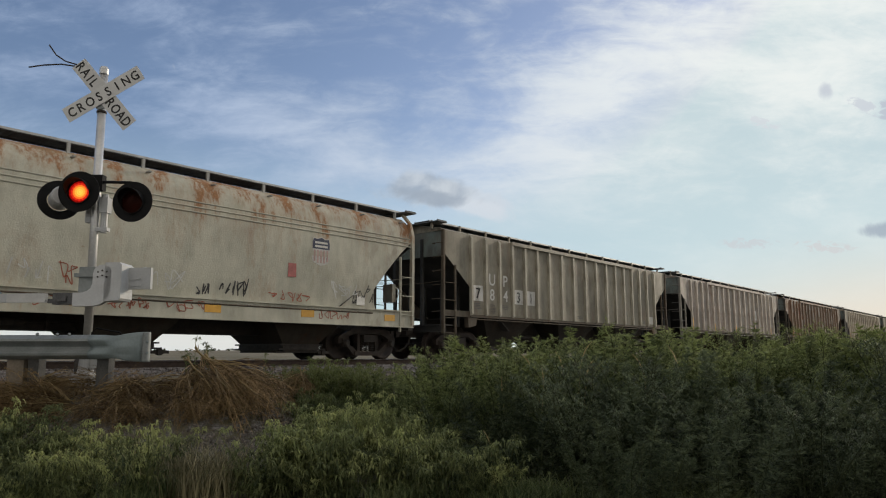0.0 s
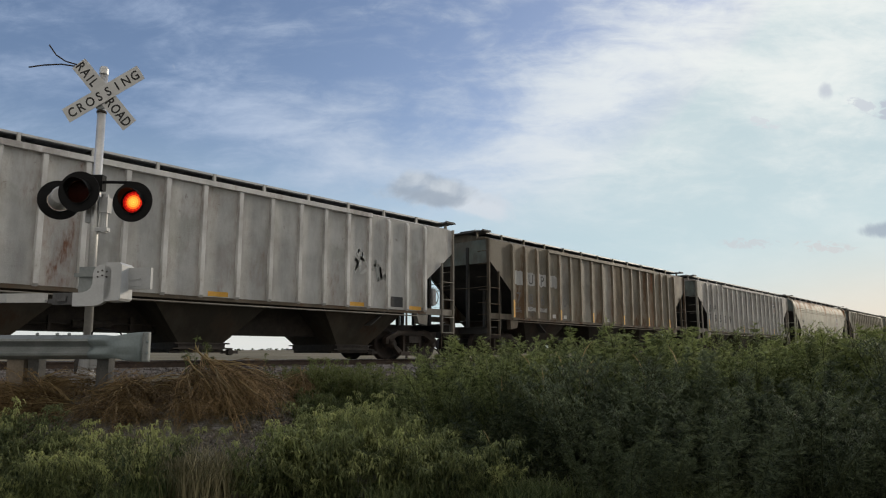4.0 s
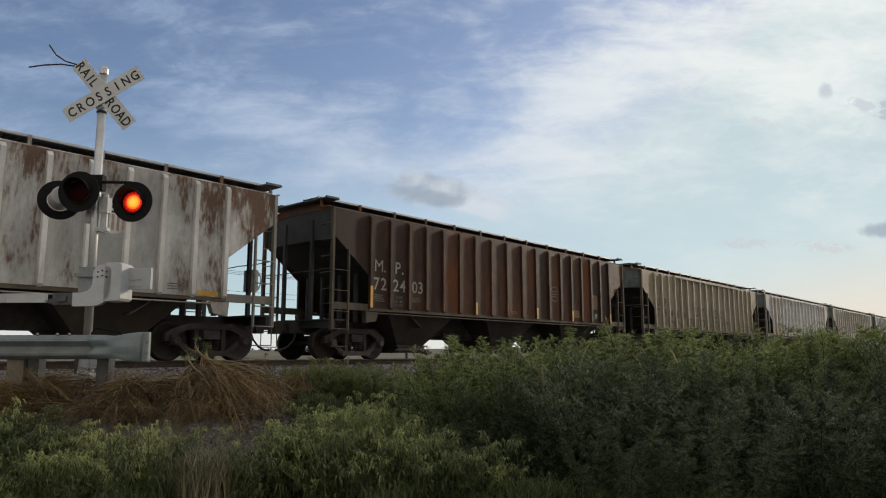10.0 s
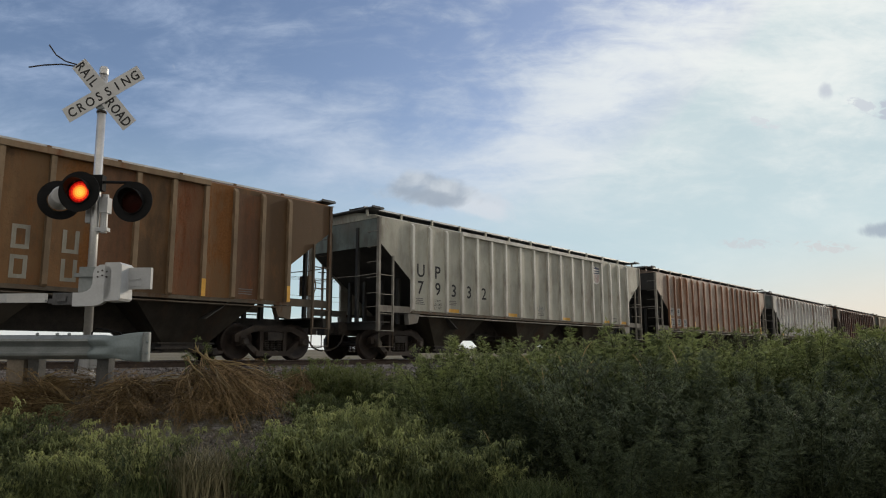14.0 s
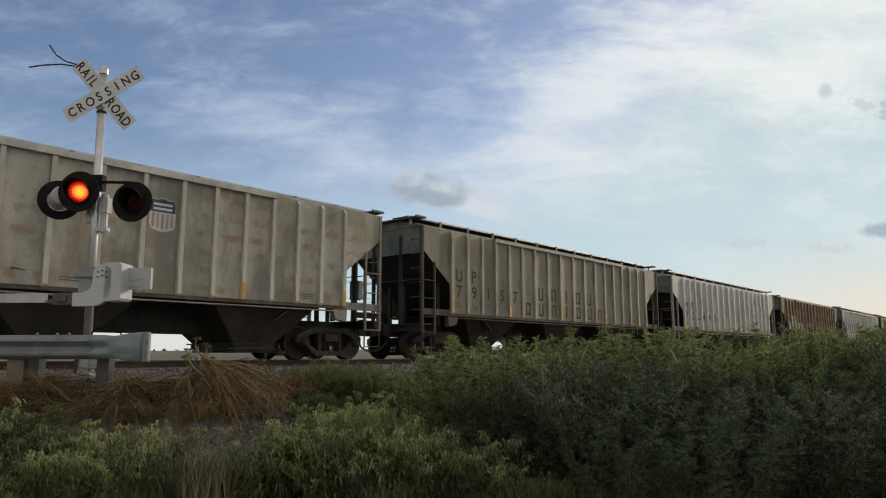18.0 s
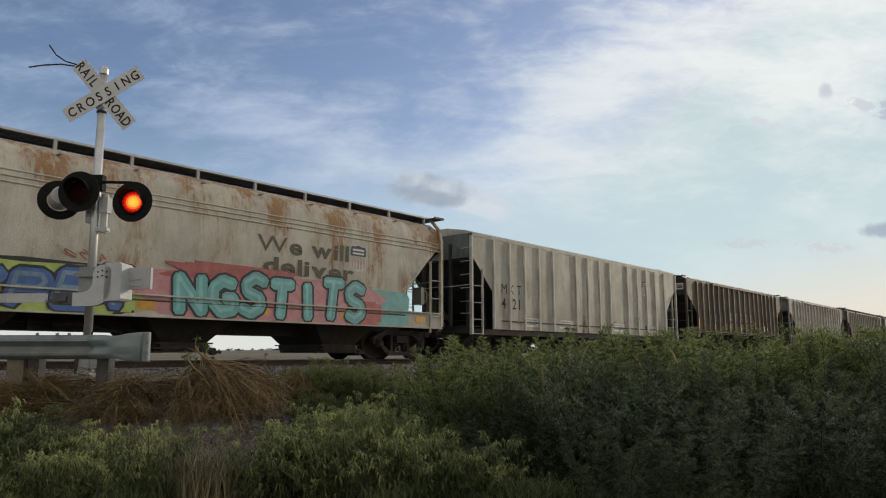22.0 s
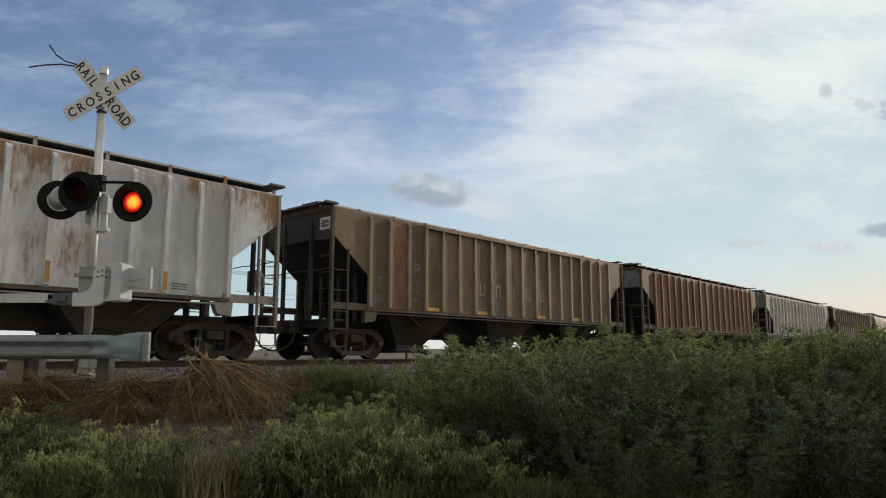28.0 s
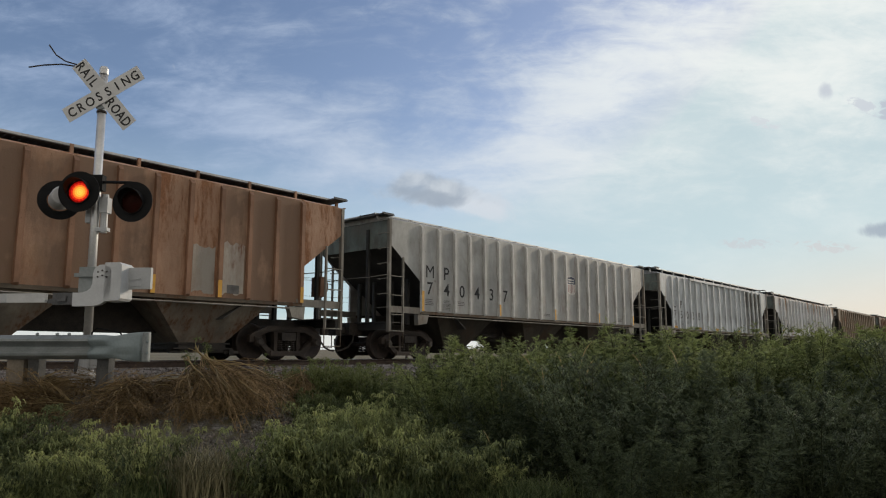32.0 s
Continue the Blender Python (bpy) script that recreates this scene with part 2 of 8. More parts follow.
def foliage(name, dark, light, scale=1.2, pass_light=0.35, tip=1.0, top_light_part=0.38):
    """Leaf: each leaf (island) has its own tone, higher ones are painted lighter as if lit; some light passes through
    it.
    """
    def build(k, b):
        co = k.add("ShaderNodeTexCoord").outputs["Object"]
        geo = k.add("ShaderNodeNewGeometry")
        rnd = geo.outputs["Random Per Island"]
        ob = k.add("ShaderNodeObjectInfo").outputs["Random"]
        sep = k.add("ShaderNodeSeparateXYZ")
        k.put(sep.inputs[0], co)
        # light on the plant's top, put into the colour by height
        top_light = k.math("MULTIPLY", k.step(sep.outputs[2], tip * 0.35, tip), top_light_part)
        f = k.math("ADD", k.math("MULTIPLY", rnd, 0.45), top_light)
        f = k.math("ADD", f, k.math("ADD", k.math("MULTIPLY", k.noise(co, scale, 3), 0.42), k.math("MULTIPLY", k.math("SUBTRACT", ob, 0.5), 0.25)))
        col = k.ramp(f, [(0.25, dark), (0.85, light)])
        k.put(b.inputs["Base Color"], col)
        b.inputs["Specular IOR Level"].default_value = 0.25
        t = k.add("ShaderNodeBsdfTranslucent")
        k.put(t.inputs[0], k.vec("SCALE", col, 1.1))
        mx = k.add("ShaderNodeMixShader")
        mx.inputs[0].default_value = pass_light
        k.link(b.outputs[0], mx.inputs[1])
        k.link(t.outputs[0], mx.inputs[2])
        out = [n for n in k.tree.nodes if n.type == "OUTPUT_MATERIAL"][0]
        k.link(mx.outputs[0], out.inputs[0])
    return material(name, build, 0.65)


STEEL_DARK = spots("truck_steel", (0.012, 0.010, 0.008), (0.050, 0.038, 0.030), 5.0, 0.75, 0.0, 0.4)
# dark streaked browns for the hopper bays and low sills
UNDER = wagon_paint("underbody", (0.036, 0.030, 0.023), 0.34, 0.7, (0.050, 0.024, 0.013), 2.0, rough=0.75)
UNDER_PALE = wagon_paint("underbody_pale", (0.052, 0.045, 0.034), 0.40, 0.8, (0.058, 0.035, 0.021), 4.0, rough=0.75)
UNDER_RUSTY = wagon_paint("under_rusty_white", (0.20, 0.175, 0.14), 0.50, 0.8, (0.11, 0.052, 0.026), 4.5, rough=0.75)
GRIMY_PALE = wagon_paint("grimy_pale_steel", (0.29, 0.275, 0.245), 0.34, 0.9, (0.12, 0.065, 0.035), 6.0, rough=0.7)
GRIMY_DARK = wagon_paint("grimy_dark_steel", (0.10, 0.085, 0.065), 0.40, 0.8, (0.085, 0.042, 0.022), 7.0, rough=0.7)
RAIL_SIDE = spots("rail_rust", (0.030, 0.020, 0.015), (0.085, 0.055, 0.040), 8.0, 0.8)
RAIL_TOP = plain("rail_polished", (0.42, 0.41, 0.40), 0.32, 1.0, 0.1, 9.0)
TIE_WOOD = spots("tie_wood", (0.035, 0.028, 0.022), (0.11, 0.09, 0.07), 3.0, 0.9, 0, 0.5)
BALLAST = spots("ballast", (0.045, 0.042, 0.042), (0.20, 0.19, 0.19), 9.0, 0.9, 0, 0.6, 60, 0.2)
# pale tone that paints the glint of sky on the board edges
EDGE_GLINT = plain("board_edge_glint", (0.46, 0.46, 0.45), 0.45, 0.5, 0.2, 3.0)
GALV = spots("galvanised", (0.16, 0.18, 0.18), (0.29, 0.31, 0.31), 4.0, 0.55, 0.25, 0.08)
MAST_ALU = spots("mast_aluminium", (0.50, 0.50, 0.50), (0.70, 0.69, 0.67), 5.0, 0.42, 0.7, 0.06)
CASE_GREY = spots("case_grey_paint", (0.40, 0.41, 0.42), (0.52, 0.53, 0.54), 4.0, 0.5, 0.0, 0.05)
BLACK = spots("black_paint", (0.006, 0.006, 0.006), (0.014, 0.014, 0.015), 6.0, 0.7, 0.0, 0.05)
BLACK.node_tree.nodes["Principled BSDF"].inputs["Specular IOR Level"].default_value = 0.15
SIGN_WHITE = spots("sign_white", (0.48, 0.48, 0.48), (0.60, 0.60, 0.59), 5.0, 0.5, 0.0, 0.02)
LETTER_BLACK = spots("lettering_black", (0.015, 0.015, 0.016), (0.035, 0.034, 0.034), 30.0, 0.7, 0.0, 0.0)
LETTER_WHITE = spots("lettering_white", (0.50, 0.49, 0.46), (0.72, 0.71, 0.68), 8.0, 0.7, 0.0, 0.0)
LETTER_DIM = spots("lettering_worn", (0.085, 0.082, 0.08), (0.18, 0.17, 0.16), 8.0, 0.7, 0.0, 0.0)
YELLOW = spots("reflective_yellow", (0.50, 0.26, 0.03), (0.66, 0.36, 0.05), 8.0, 0.5, 0.0, 0.0)
POST_WOOD = spots("post_wood", (0.10, 0.085, 0.065), (0.24, 0.20, 0.155), 5.0, 0.9, 0.0, 0.4)


# ---- mesh tools ----
class Geo:
    """Collects vertices and faces for one mesh."""

    def __init__(self):
        self.v, self.f = [], []

    def face_set(self, verts, faces):
        n = len(self.v)
        self.v += [tuple(p) for p in verts]
        self.f += [tuple(n + i for i in q) for q in faces]

    def hexa(self, p):
        """Eight corners: four below, four above, both the same way round."""
        self.face_set(p, [(3, 2, 1, 0), (4, 5, 6, 7), (0, 1, 5, 4), (1, 2, 6, 5), (2, 3, 7, 6), (3, 0, 4, 7)])

    def box(self, x0, x1, y0, y1, z0, z1):
        self.hexa([(x0, y0, z0), (x1, y0, z0), (x1, y1, z0), (x0, y1, z0), (x0, y0, z1), (x1, y0, z1), (x1, y1, z1), (x0, y1, z1)])

    def prism(self, outline, axis, lo, hi):
        """An outline of two coordinates, drawn out along one axis ('x', 'y' or 'z')."""
        def at(p, q):
            return {"x": (q, p[0], p[1]), "y": (p[0], q, p[1]), "z": (p[0], p[1], q)}[axis]
        n = len(outline)
        verts = [at(p, lo) for p in outline] + [at(p, hi) for p in outline]
        faces = [(i, (i + 1) % n, n + (i + 1) % n, n + i) for i in range(n)]
        self.face_set(verts, faces + [tuple(range(n - 1, -1, -1)), tuple(range(n, 2 * n))])

    def tube(self, pts, r, n=6, r_end=None, cap=True):
        pts = [Vector(p) for p in pts]
        m = len(pts)
        rings = []
        side = None
        for i, p in enumerate(pts):
            d = (pts[min(i + 1, m - 1)] - pts[max(i - 1, 0)]).normalized()
            if side is None:
                side = d.orthogonal().normalized()
            side = (side - d * side.dot(d)).normalized()
            other = d.cross(side)
            rr = r if r_end is None else r + (r_end - r) * i / (m - 1)
            rings.append([p + (side * math.cos(2 * math.pi * j / n) + other * math.sin(2 * math.pi * j / n)) * rr for j in range(n)])
        faces = [(i * n + j, i * n + (j + 1) % n, (i + 1) * n + (j + 1) % n, (i + 1) * n + j) for i in range(m - 1) for j in range(n)]
        if cap:
            faces += [tuple(range(n - 1, -1, -1)), tuple((m - 1) * n + j for j in range(n))]
        self.face_set([p for ring in rings for p in ring], faces)

    def lathe(self, profile, n=24, place=Matrix.Identity(4)):
        """A profile of (radius, height) turned about z."""
        m = len(profile)
        verts = [place @ Vector((r * math.cos(2 * math.pi * j / n), r * math.sin(2 * math.pi * j / n), h)) for r, h in profile for j in range(n)]
        faces = [(i * n + j, i * n + (j + 1) % n, (i + 1) * n + (j + 1) % n, (i + 1) * n + j) for i in range(m - 1) for j in range(n)]
        self.face_set(verts, faces)

    def data(self, name, smooth=False):
        me = bpy.data.meshes.new(name)
        me.from_pydata(self.v, [], self.f)
        if smooth:
            me.shade_smooth()
        me.materials.append(None)
        me.update()
        return me


MESHES = {}


def shared(name, build, smooth=False):
    """Build a mesh once and share it between all the parts that look alike."""
    if name not in MESHES:
        g = Geo()
        build(g)
        MESHES[name] = g.data(name, smooth)
    return MESHES[name]


def part(name, mesh, mat, parent=None, label="", at=None, smooth=False):
    """Links a mesh (or a Geo) as one object under its thing, with a material of its own."""
    if isinstance(mesh, Geo):
        mesh = mesh.data(name, smooth)
    ob = new(name, mesh)
    ob.material_slots[0].link = "OBJECT"
    ob.material_slots[0].material = mat
    if parent:
        ob.parent = parent
    if at is not None:
        ob.matrix_basis = at
    if label:
        tagged(ob, label)
    return ob


def thing(name, at, label, category, group="", kind=""):
    ob = new(name)
    ob.empty_display_size = 0.3
    ob.matrix_basis = at
    return tagged(ob, label, category, group, kind)


def lettering(text, size, bold=0.0, spacing=1.0):
    key = ("text", text, size, bold, spacing)
    if key not in MESHES:
        cu = bpy.data.curves.new("lettering", "FONT")
        cu.body, cu.size, cu.align_x, cu.align_y = text, size, "LEFT", "BOTTOM_BASELINE"
        cu.space_character = spacing
        cu.offset = bold
        cu.resolution_u = 3
        ob = bpy.data.objects.new("lettering", cu)
        me = bpy.data.meshes.new_from_object(ob)
        bpy.data.objects.remove(ob)
        me.materials.clear()
        me.materials.append(None)
        MESHES[key] = me
    return MESHES[key]

# ---- ground, track bed and rails ----
def smooth(x, lo, hi):
    t = max(0.0, min(1.0, (x - lo) / (hi - lo)))
    return t * t * (3 - 2 * t)


def rail_z(x):
    """Rail height: level far behind and far ahead, an even fall where the camera sees it."""
    def eased(d):
        # 0 up to d = 0, then a slope that grows to full over 30 m
        return 0.0 if d < 0 else (d * d / 60.0 if d < 30 else d - 15.0)
    return GRADE * (-25.0 + eased(x + 40.0) - eased(x - 130.0))


def ground_z(x, y):
    """Height of the bare ground: ditch by the camera, road bank at the signal, track bed, fields beyond."""
    right = x * RIGHT.x + y * RIGHT.y
    ahead = x * AHEAD.x + y * AHEAD.y
    ditch = min(-1.22, rail_z(x) - 0.95) + 0.06 * noise.noise((x * 0.5, y * 0.5, 3.0))
    bank = -0.36 + 0.03 * noise.noise((x * 0.9, y * 0.9, 1.0))
    on_bank = smooth(-right, 0.2, 3.2) * smooth(ahead, 6.6, 9.6)
    z = ditch + (bank - ditch) * on_bank
    off = y - TRACK_Y
    bed = rail_z(x) - 0.24
    if off < 0:
        w = smooth(off, -3.6, -1.9)
        z = z + (bed - z) * w
    else:
        w = smooth(off, 1.9, 3.6)
        field = rail_z(x) * (1 - smooth(off, 40, 260)) - 0.46 - 0.12 * smooth(off, 25, 40)
        z = bed + (field - bed) * w
    return z


def axis_steps(near_lo, near_hi, step, far):
    a = list(np.arange(near_lo, near_hi + 1e-6, step))
    lo, hi, s = near_lo, near_hi, step
    while hi < far:
        s *= 1.45
        hi += s
        lo -= s
        a = [lo] + a + [hi]
    return a


def build_ground():
    xs, ys = axis_steps(-12, 46, 0.5, 4200), axis_steps(-4, 24, 0.4, 4200)
    g = Geo()
    g.v = [(x, y, ground_z(x, y)) for y in ys for x in xs]
    n = len(xs)
    g.f = [(j * n + i, j * n + i + 1, (j + 1) * n + i + 1, (j + 1) * n + i) for j in range(len(ys) - 1) for i in range(n - 1)]

    def soil(k, b):
        co = k.add("ShaderNodeTexCoord").outputs["Object"]
        n1, n2, n3 = k.noise(co, 0.5, 5), k.noise(co, 7.0, 5), k.noise(co, 45.0, 4)
        col = k.ramp(n1, [(0.35, (0.060, 0.062, 0.028)), (0.6, (0.115, 0.095, 0.060)), (0.75, (0.17, 0.15, 0.12))])
        grit = k.ramp(n3, [(0.35, (0.05, 0.045, 0.038)), (0.7, (0.24, 0.22, 0.20))])
        near = k.mix(k.step(n2, 0.42, 0.60), col, grit)
        sep = k.add("ShaderNodeSeparateXYZ")
        k.put(sep.inputs[0], co)
        # beyond the track: grass verge, then stubble fields in long strips
        strips = k.noise(k.stretch(co, (0.02, 0.06, 0.02)), 1.0, 3)
        field = k.ramp(strips, [(0.40, (0.12, 0.105, 0.056)), (0.52, (0.18, 0.145, 0.09)), (0.66, (0.22, 0.18, 0.115))])
        field = k.mix(k.math("MULTIPLY", n2, 0.35), field, (0.12, 0.105, 0.065))
        far = k.step(sep.outputs[1], TRACK_Y + 2.6, TRACK_Y + 4.0)
        k.put(b.inputs["Base Color"], k.mix(far, near, field))
        relief(k, b, k.math("ADD", n2, n3), 0.6, 0.05)
    part("ground", g, material("soil_and_fields", soil, 0.95), label="gravelly ditch soil, grass verge and stubble fields", smooth=True)["kind"] = "structure"


RAIL_XS = [-640] + list(range(-60, 190, 10)) + [640]


def build_bed():
    """Crushed-stone bed under the track, with its shoulders."""
    g = Geo()
    xs = [-640, -60, -50, -45, -40, -35, -30, -25, -20] + [x * 0.4 for x in range(-40, 120)] + [48 + 6 * i for i in range(23)] + [300, 640]
    outline = [(-2.9, -0.62), (-2.2, -0.30), (-1.75, -0.17), (0, -0.185), (1.75, -0.17), (2.2, -0.30), (2.9, -0.62)]
    for x in xs:
        for o, z in outline:
            w = noise.noise((x * 2.1, o * 2.1, 0)) * 0.035
            g.v.append((x, TRACK_Y + o, rail_z(x) + z + w))
    m = len(outline)
    g.f = [(i * m + j, (i + 1) * m + j, (i + 1) * m + j + 1, i * m + j + 1) for i in range(len(xs) - 1) for j in range(m - 1)]
    bed = part("ballast_bed", g, BALLAST, label="grey crushed-stone bed under the rails", smooth=True)
    bed["kind"] = "structure"
    rnd = random.Random(5)
    s = Geo()
    for _ in range(5200):
        x = rnd.uniform(1, 24)
        o = rnd.uniform(-3.3, -0.9)
        zz = np.interp(o, [p[0] for p in outline], [p[1] for p in outline])
        stone(s, rnd, (x, TRACK_Y + o, max(rail_z(x) + zz, ground_z(x, TRACK_Y + o)) + 0.012), rnd.uniform(0.018, 0.042))
    tagged(part("ballast_stones", s, STONE, label="loose angular grey ballast stones beside the track"), kind="stuff")
    # rails and ties
    prof = [(-0.075, -0.172), (0.075, -0.172), (0.075, -0.160), (0.012, -0.145), (0.010, -0.045), (0.036, -0.035), (0.036, -0.004), (0.030, 0.0), (-0.030, 0.0), (-0.036, -0.004), (-0.036, -0.035), (-0.010, -0.045), (-0.012, -0.145), (-0.075, -0.160)]
    for o in (-0.754, 0.754):
        r, top = Geo(), Geo()
        n = len(prof)
        for x in RAIL_XS:
            a = rail_z(x)
            r.v += [(x, TRACK_Y + o + p, a + z) for p, z in prof]
            top.v += [(x, TRACK_Y + o + p, a + z) for p, z in ((-0.028, -0.002), (0.028, -0.002), (0.026, 0.003), (-0.026, 0.003))]
        m = len(RAIL_XS) - 1
        r.f = [(k * n + i, (k + 1) * n + i, (k + 1) * n + (i + 1) % n, k * n + (i + 1) % n) for k in range(m) for i in range(n)]
        top.f = [(k * 4 + i, (k + 1) * 4 + i, (k + 1) * 4 + (i + 1) % 4, k * 4 + (i + 1) % 4) for k in range(m) for i in range(4)]
        rail = part("rail", r, RAIL_SIDE, label="rust-brown steel rail with a polished running surface")
        tagged(rail, category="rail", group="rails of the track", kind="structure")
        part("running_surface", top, RAIL_TOP, rail)
    tie = shared("tie", lambda g: g.prism([(-0.115, -0.33), (0.115, -0.33), (0.115, -0.175), (0.10, -0.163), (-0.10, -0.163), (-0.115, -0.175)], "y", -1.3, 1.3))
    rnd = random.Random(8)
    for i in range(-14, 100):
        x = i * 0.495 + rnd.uniform(-0.03, 0.03)
        part("tie", tie, TIE_WOOD, bed, at=pose(x, TRACK_Y + rnd.uniform(-0.04, 0.04), rail_z(x), 0, 0, rnd.uniform(-1, 1)))


def stone(g, rnd, at, r):
    a = Vector(at)
    turn = Euler((rnd.uniform(0, 6), rnd.uniform(0, 6), rnd.uniform(0, 6))).to_matrix()
    p = [a + turn @ (Vector(q) * r * rnd.uniform(0.75, 1.2)) for q in ((1, 0, 0), (-1, 0, 0), (0, 1, 0), (0, -1, 0), (0, 0, 0.8), (0, 0, -0.8))]
    g.face_set(p, [(0, 2, 4), (2, 1, 4), (1, 3, 4), (3, 0, 4), (2, 0, 5), (1, 2, 5), (3, 1, 5), (0, 3, 5)])


def island_spots(name, dark, light, rough=0.9):
    def build(k, b):
        rnd = k.add("ShaderNodeNewGeometry").outputs["Random Per Island"]
        co = k.add("ShaderNodeTexCoord").outputs["Object"]
        f = k.math("ADD", k.math("MULTIPLY", rnd, 0.8), k.math("MULTIPLY", k.noise(co, 30.0, 3), 0.3))
        k.put(b.inputs["Base Color"], k.ramp(f, [(0.1, dark), (1.0, light)]))
    return material(name, build, rough)


STONE = island_spots("ballast_stone", (0.045, 0.040, 0.040), (0.24, 0.22, 0.22))
build_ground()
build_bed()


# ---- beyond the track: highway, poles, far trees ----
ROAD_NEAR, ROAD_FAR = 30.4, 38.6


def build_highway():
    xs = [-640, -300, -100] + list(range(-60, 200, 10)) + [300, 640]
    asphalt = spots("asphalt", (0.075, 0.075, 0.075), (0.14, 0.135, 0.125), 0.6, 0.9, 0, 0.3)
    def ribbon(y0, y1, up):
        g = Geo()
        for x in xs:
            z = rail_z(x) - 0.46
            g.v += [(x, y0, z - 0.3), (x, y0, z + up), (x, y1, z + up), (x, y1, z - 0.3)]
        g.f = [(i * 4 + j, (i + 1) * 4 + j, (i + 1) * 4 + j + 1, i * 4 + j + 1) for i in range(len(xs) - 1) for j in range(3)]
        return g
    road = part("road", ribbon(ROAD_NEAR, ROAD_FAR, 0.10), asphalt, label="grey two-lane highway that runs beside the track")
    road["kind"] = "structure"
    for y in (ROAD_NEAR + 0.5, ROAD_FAR - 0.62):
        part("edge_line", ribbon(y, y + 0.12, 0.106), LETTER_WHITE, road)
    part("centre_line", ribbon(34.44, 34.56, 0.106), YELLOW, road)


POLE_X, POLE_Y, POLE_GAP = 61.8, 60.0, 46.0


def build_poles():
    wood = spots("pole_wood", (0.05, 0.042, 0.035), (0.12, 0.10, 0.085), 2.0, 0.9, 0, 0.3)
    def post(g):
        g.tube([(0, 0, -0.5), (0, 0, 5.0), (0, 0, 9.6)], 0.16, 10, 0.11)
    def arm(g):
        g.box(-0.05, 0.05, -1.2, 1.2, 8.95, 9.07)
    for i in range(-3, 5):
        x = POLE_X + i * POLE_GAP
        z = ground_z(x, POLE_Y)
        t = thing("utility_pole", pose(x, POLE_Y, z), "brown wooden utility pole in the field", "utility pole", "poles along the highway")
        part("post", shared("pole_post", post, True), wood, t)
        a = part("crossarm", shared("pole_arm", arm), wood, t)
        for y in (-1.1, 0.0, 1.1):
            part("insulator", shared("insulator", lambda g: g.lathe([(0.0, 0.0), (0.05, 0.0), (0.06, 0.1), (0.03, 0.16), (0.0, 0.17)], 8)), STEEL_DARK, a, at=pose(0, y, 9.07))
    for y, up in ((-1.1, 9.22), (0.0, 9.22), (1.1, 9.22), (0.0, 7.4), (0.0, 6.9)):
        g = Geo()
        pts = []
        for i in range(-3, 4):
            x0 = POLE_X + i * POLE_GAP
            z0, z1 = ground_z(x0, POLE_Y) + up, ground_z(x0 + POLE_GAP, POLE_Y) + up
            pts += [(x0 + POLE_GAP * t, POLE_Y + y, z0 + (z1 - z0) * t - 2.4 * t * (1 - t)) for t in (0, 0.25, 0.5, 0.75)]
        g.tube(pts, 0.02, 4)
        part("power_line", g, STEEL_DARK, label="thin dark power line slung between the poles")["category"] = "power line"


def build_far_trees():
    rnd = random.Random(12)
    g = Geo()
    leafy = foliage("far_tree_leaf", (0.02, 0.03, 0.014), (0.06, 0.08, 0.035), 0.2, 0.2)
    for _ in range(260):
        right = rnd.uniform(-900, 700)
        ahead = rnd.uniform(900, 1300)
        if math.sin(right * 0.013) + math.sin(right * 0.041) < -0.1:
            continue
        p = plan(right, ahead)
        if p.y < 120:
            continue
        z, s = ground_z(p.x, p.y), rnd.uniform(1.6, 3.0)
        for _ in range(14):
            c = p + Vector((rnd.gauss(0, s * 0.5), rnd.gauss(0, s * 0.5), z + s * rnd.uniform(0.1, 1.1)))
            stone(g, rnd, c, s * rnd.uniform(0.22, 0.42))
    tagged(part("far_woods", g, leafy, label="dark green far trees along the field's edge"), kind="stuff")


build_highway()
build_poles()
build_far_trees()

# ---- hopper wagons ----
HALF_W = 1.60          # half the width over the side sheets
POSTS = 8.40           # corner posts from the middle of the wagon
EAVE, FLOOR = 4.12, 1.45
RIBS = [q - POSTS for q in (1.38, 2.17, 2.95, 3.72, 4.51, 5.32, 6.14, 7.03, 7.93, 8.87, 9.77, 10.66, 11.48, 12.29, 13.08, 13.85, 14.63, 15.42)]
WIDE_RIBS = [q - POSTS for q in (1.22, 2.16, 3.11, 4.07, 5.06, 6.79, 7.74, 8.74, 9.68, 11.36, 12.34, 13.30, 14.28, 15.32)]
WHEEL_R = 0.457
BOGIE = 7.05


def side_sheet(g, side):
    y0, y1 = (-HALF_W, -HALF_W + 0.012) if side < 0 else (HALF_W - 0.012, HALF_W)
    a = POSTS - 0.06
    g.prism([(-a, 3.36), (-a, EAVE), (a, EAVE), (a, 3.36), (RIBS[-1] + 0.05, 2.36), (RIBS[-1] + 0.05, FLOOR), (RIBS[0] - 0.05, FLOOR), (RIBS[0] - 0.05, 2.36)], "y", y0, y1)


def corner_sheet(g, end):
    """Near side sheet from the outer rib to the corner post, cut back to the slope below."""
    e = end
    a, r = POSTS - 0.06, POSTS - 1.38
    g.prism([(e * a, 3.36), (e * a, EAVE), (e * r, EAVE), (e * r, FLOOR), (e * (r + 0.05), FLOOR), (e * (r + 0.05), 2.36)], "y", -HALF_W, -HALF_W + 0.012)


def side_panel(g, a, b, z0, z1):
    g.box(a, b, -HALF_W, -HALF_W + 0.012, z0, z1)


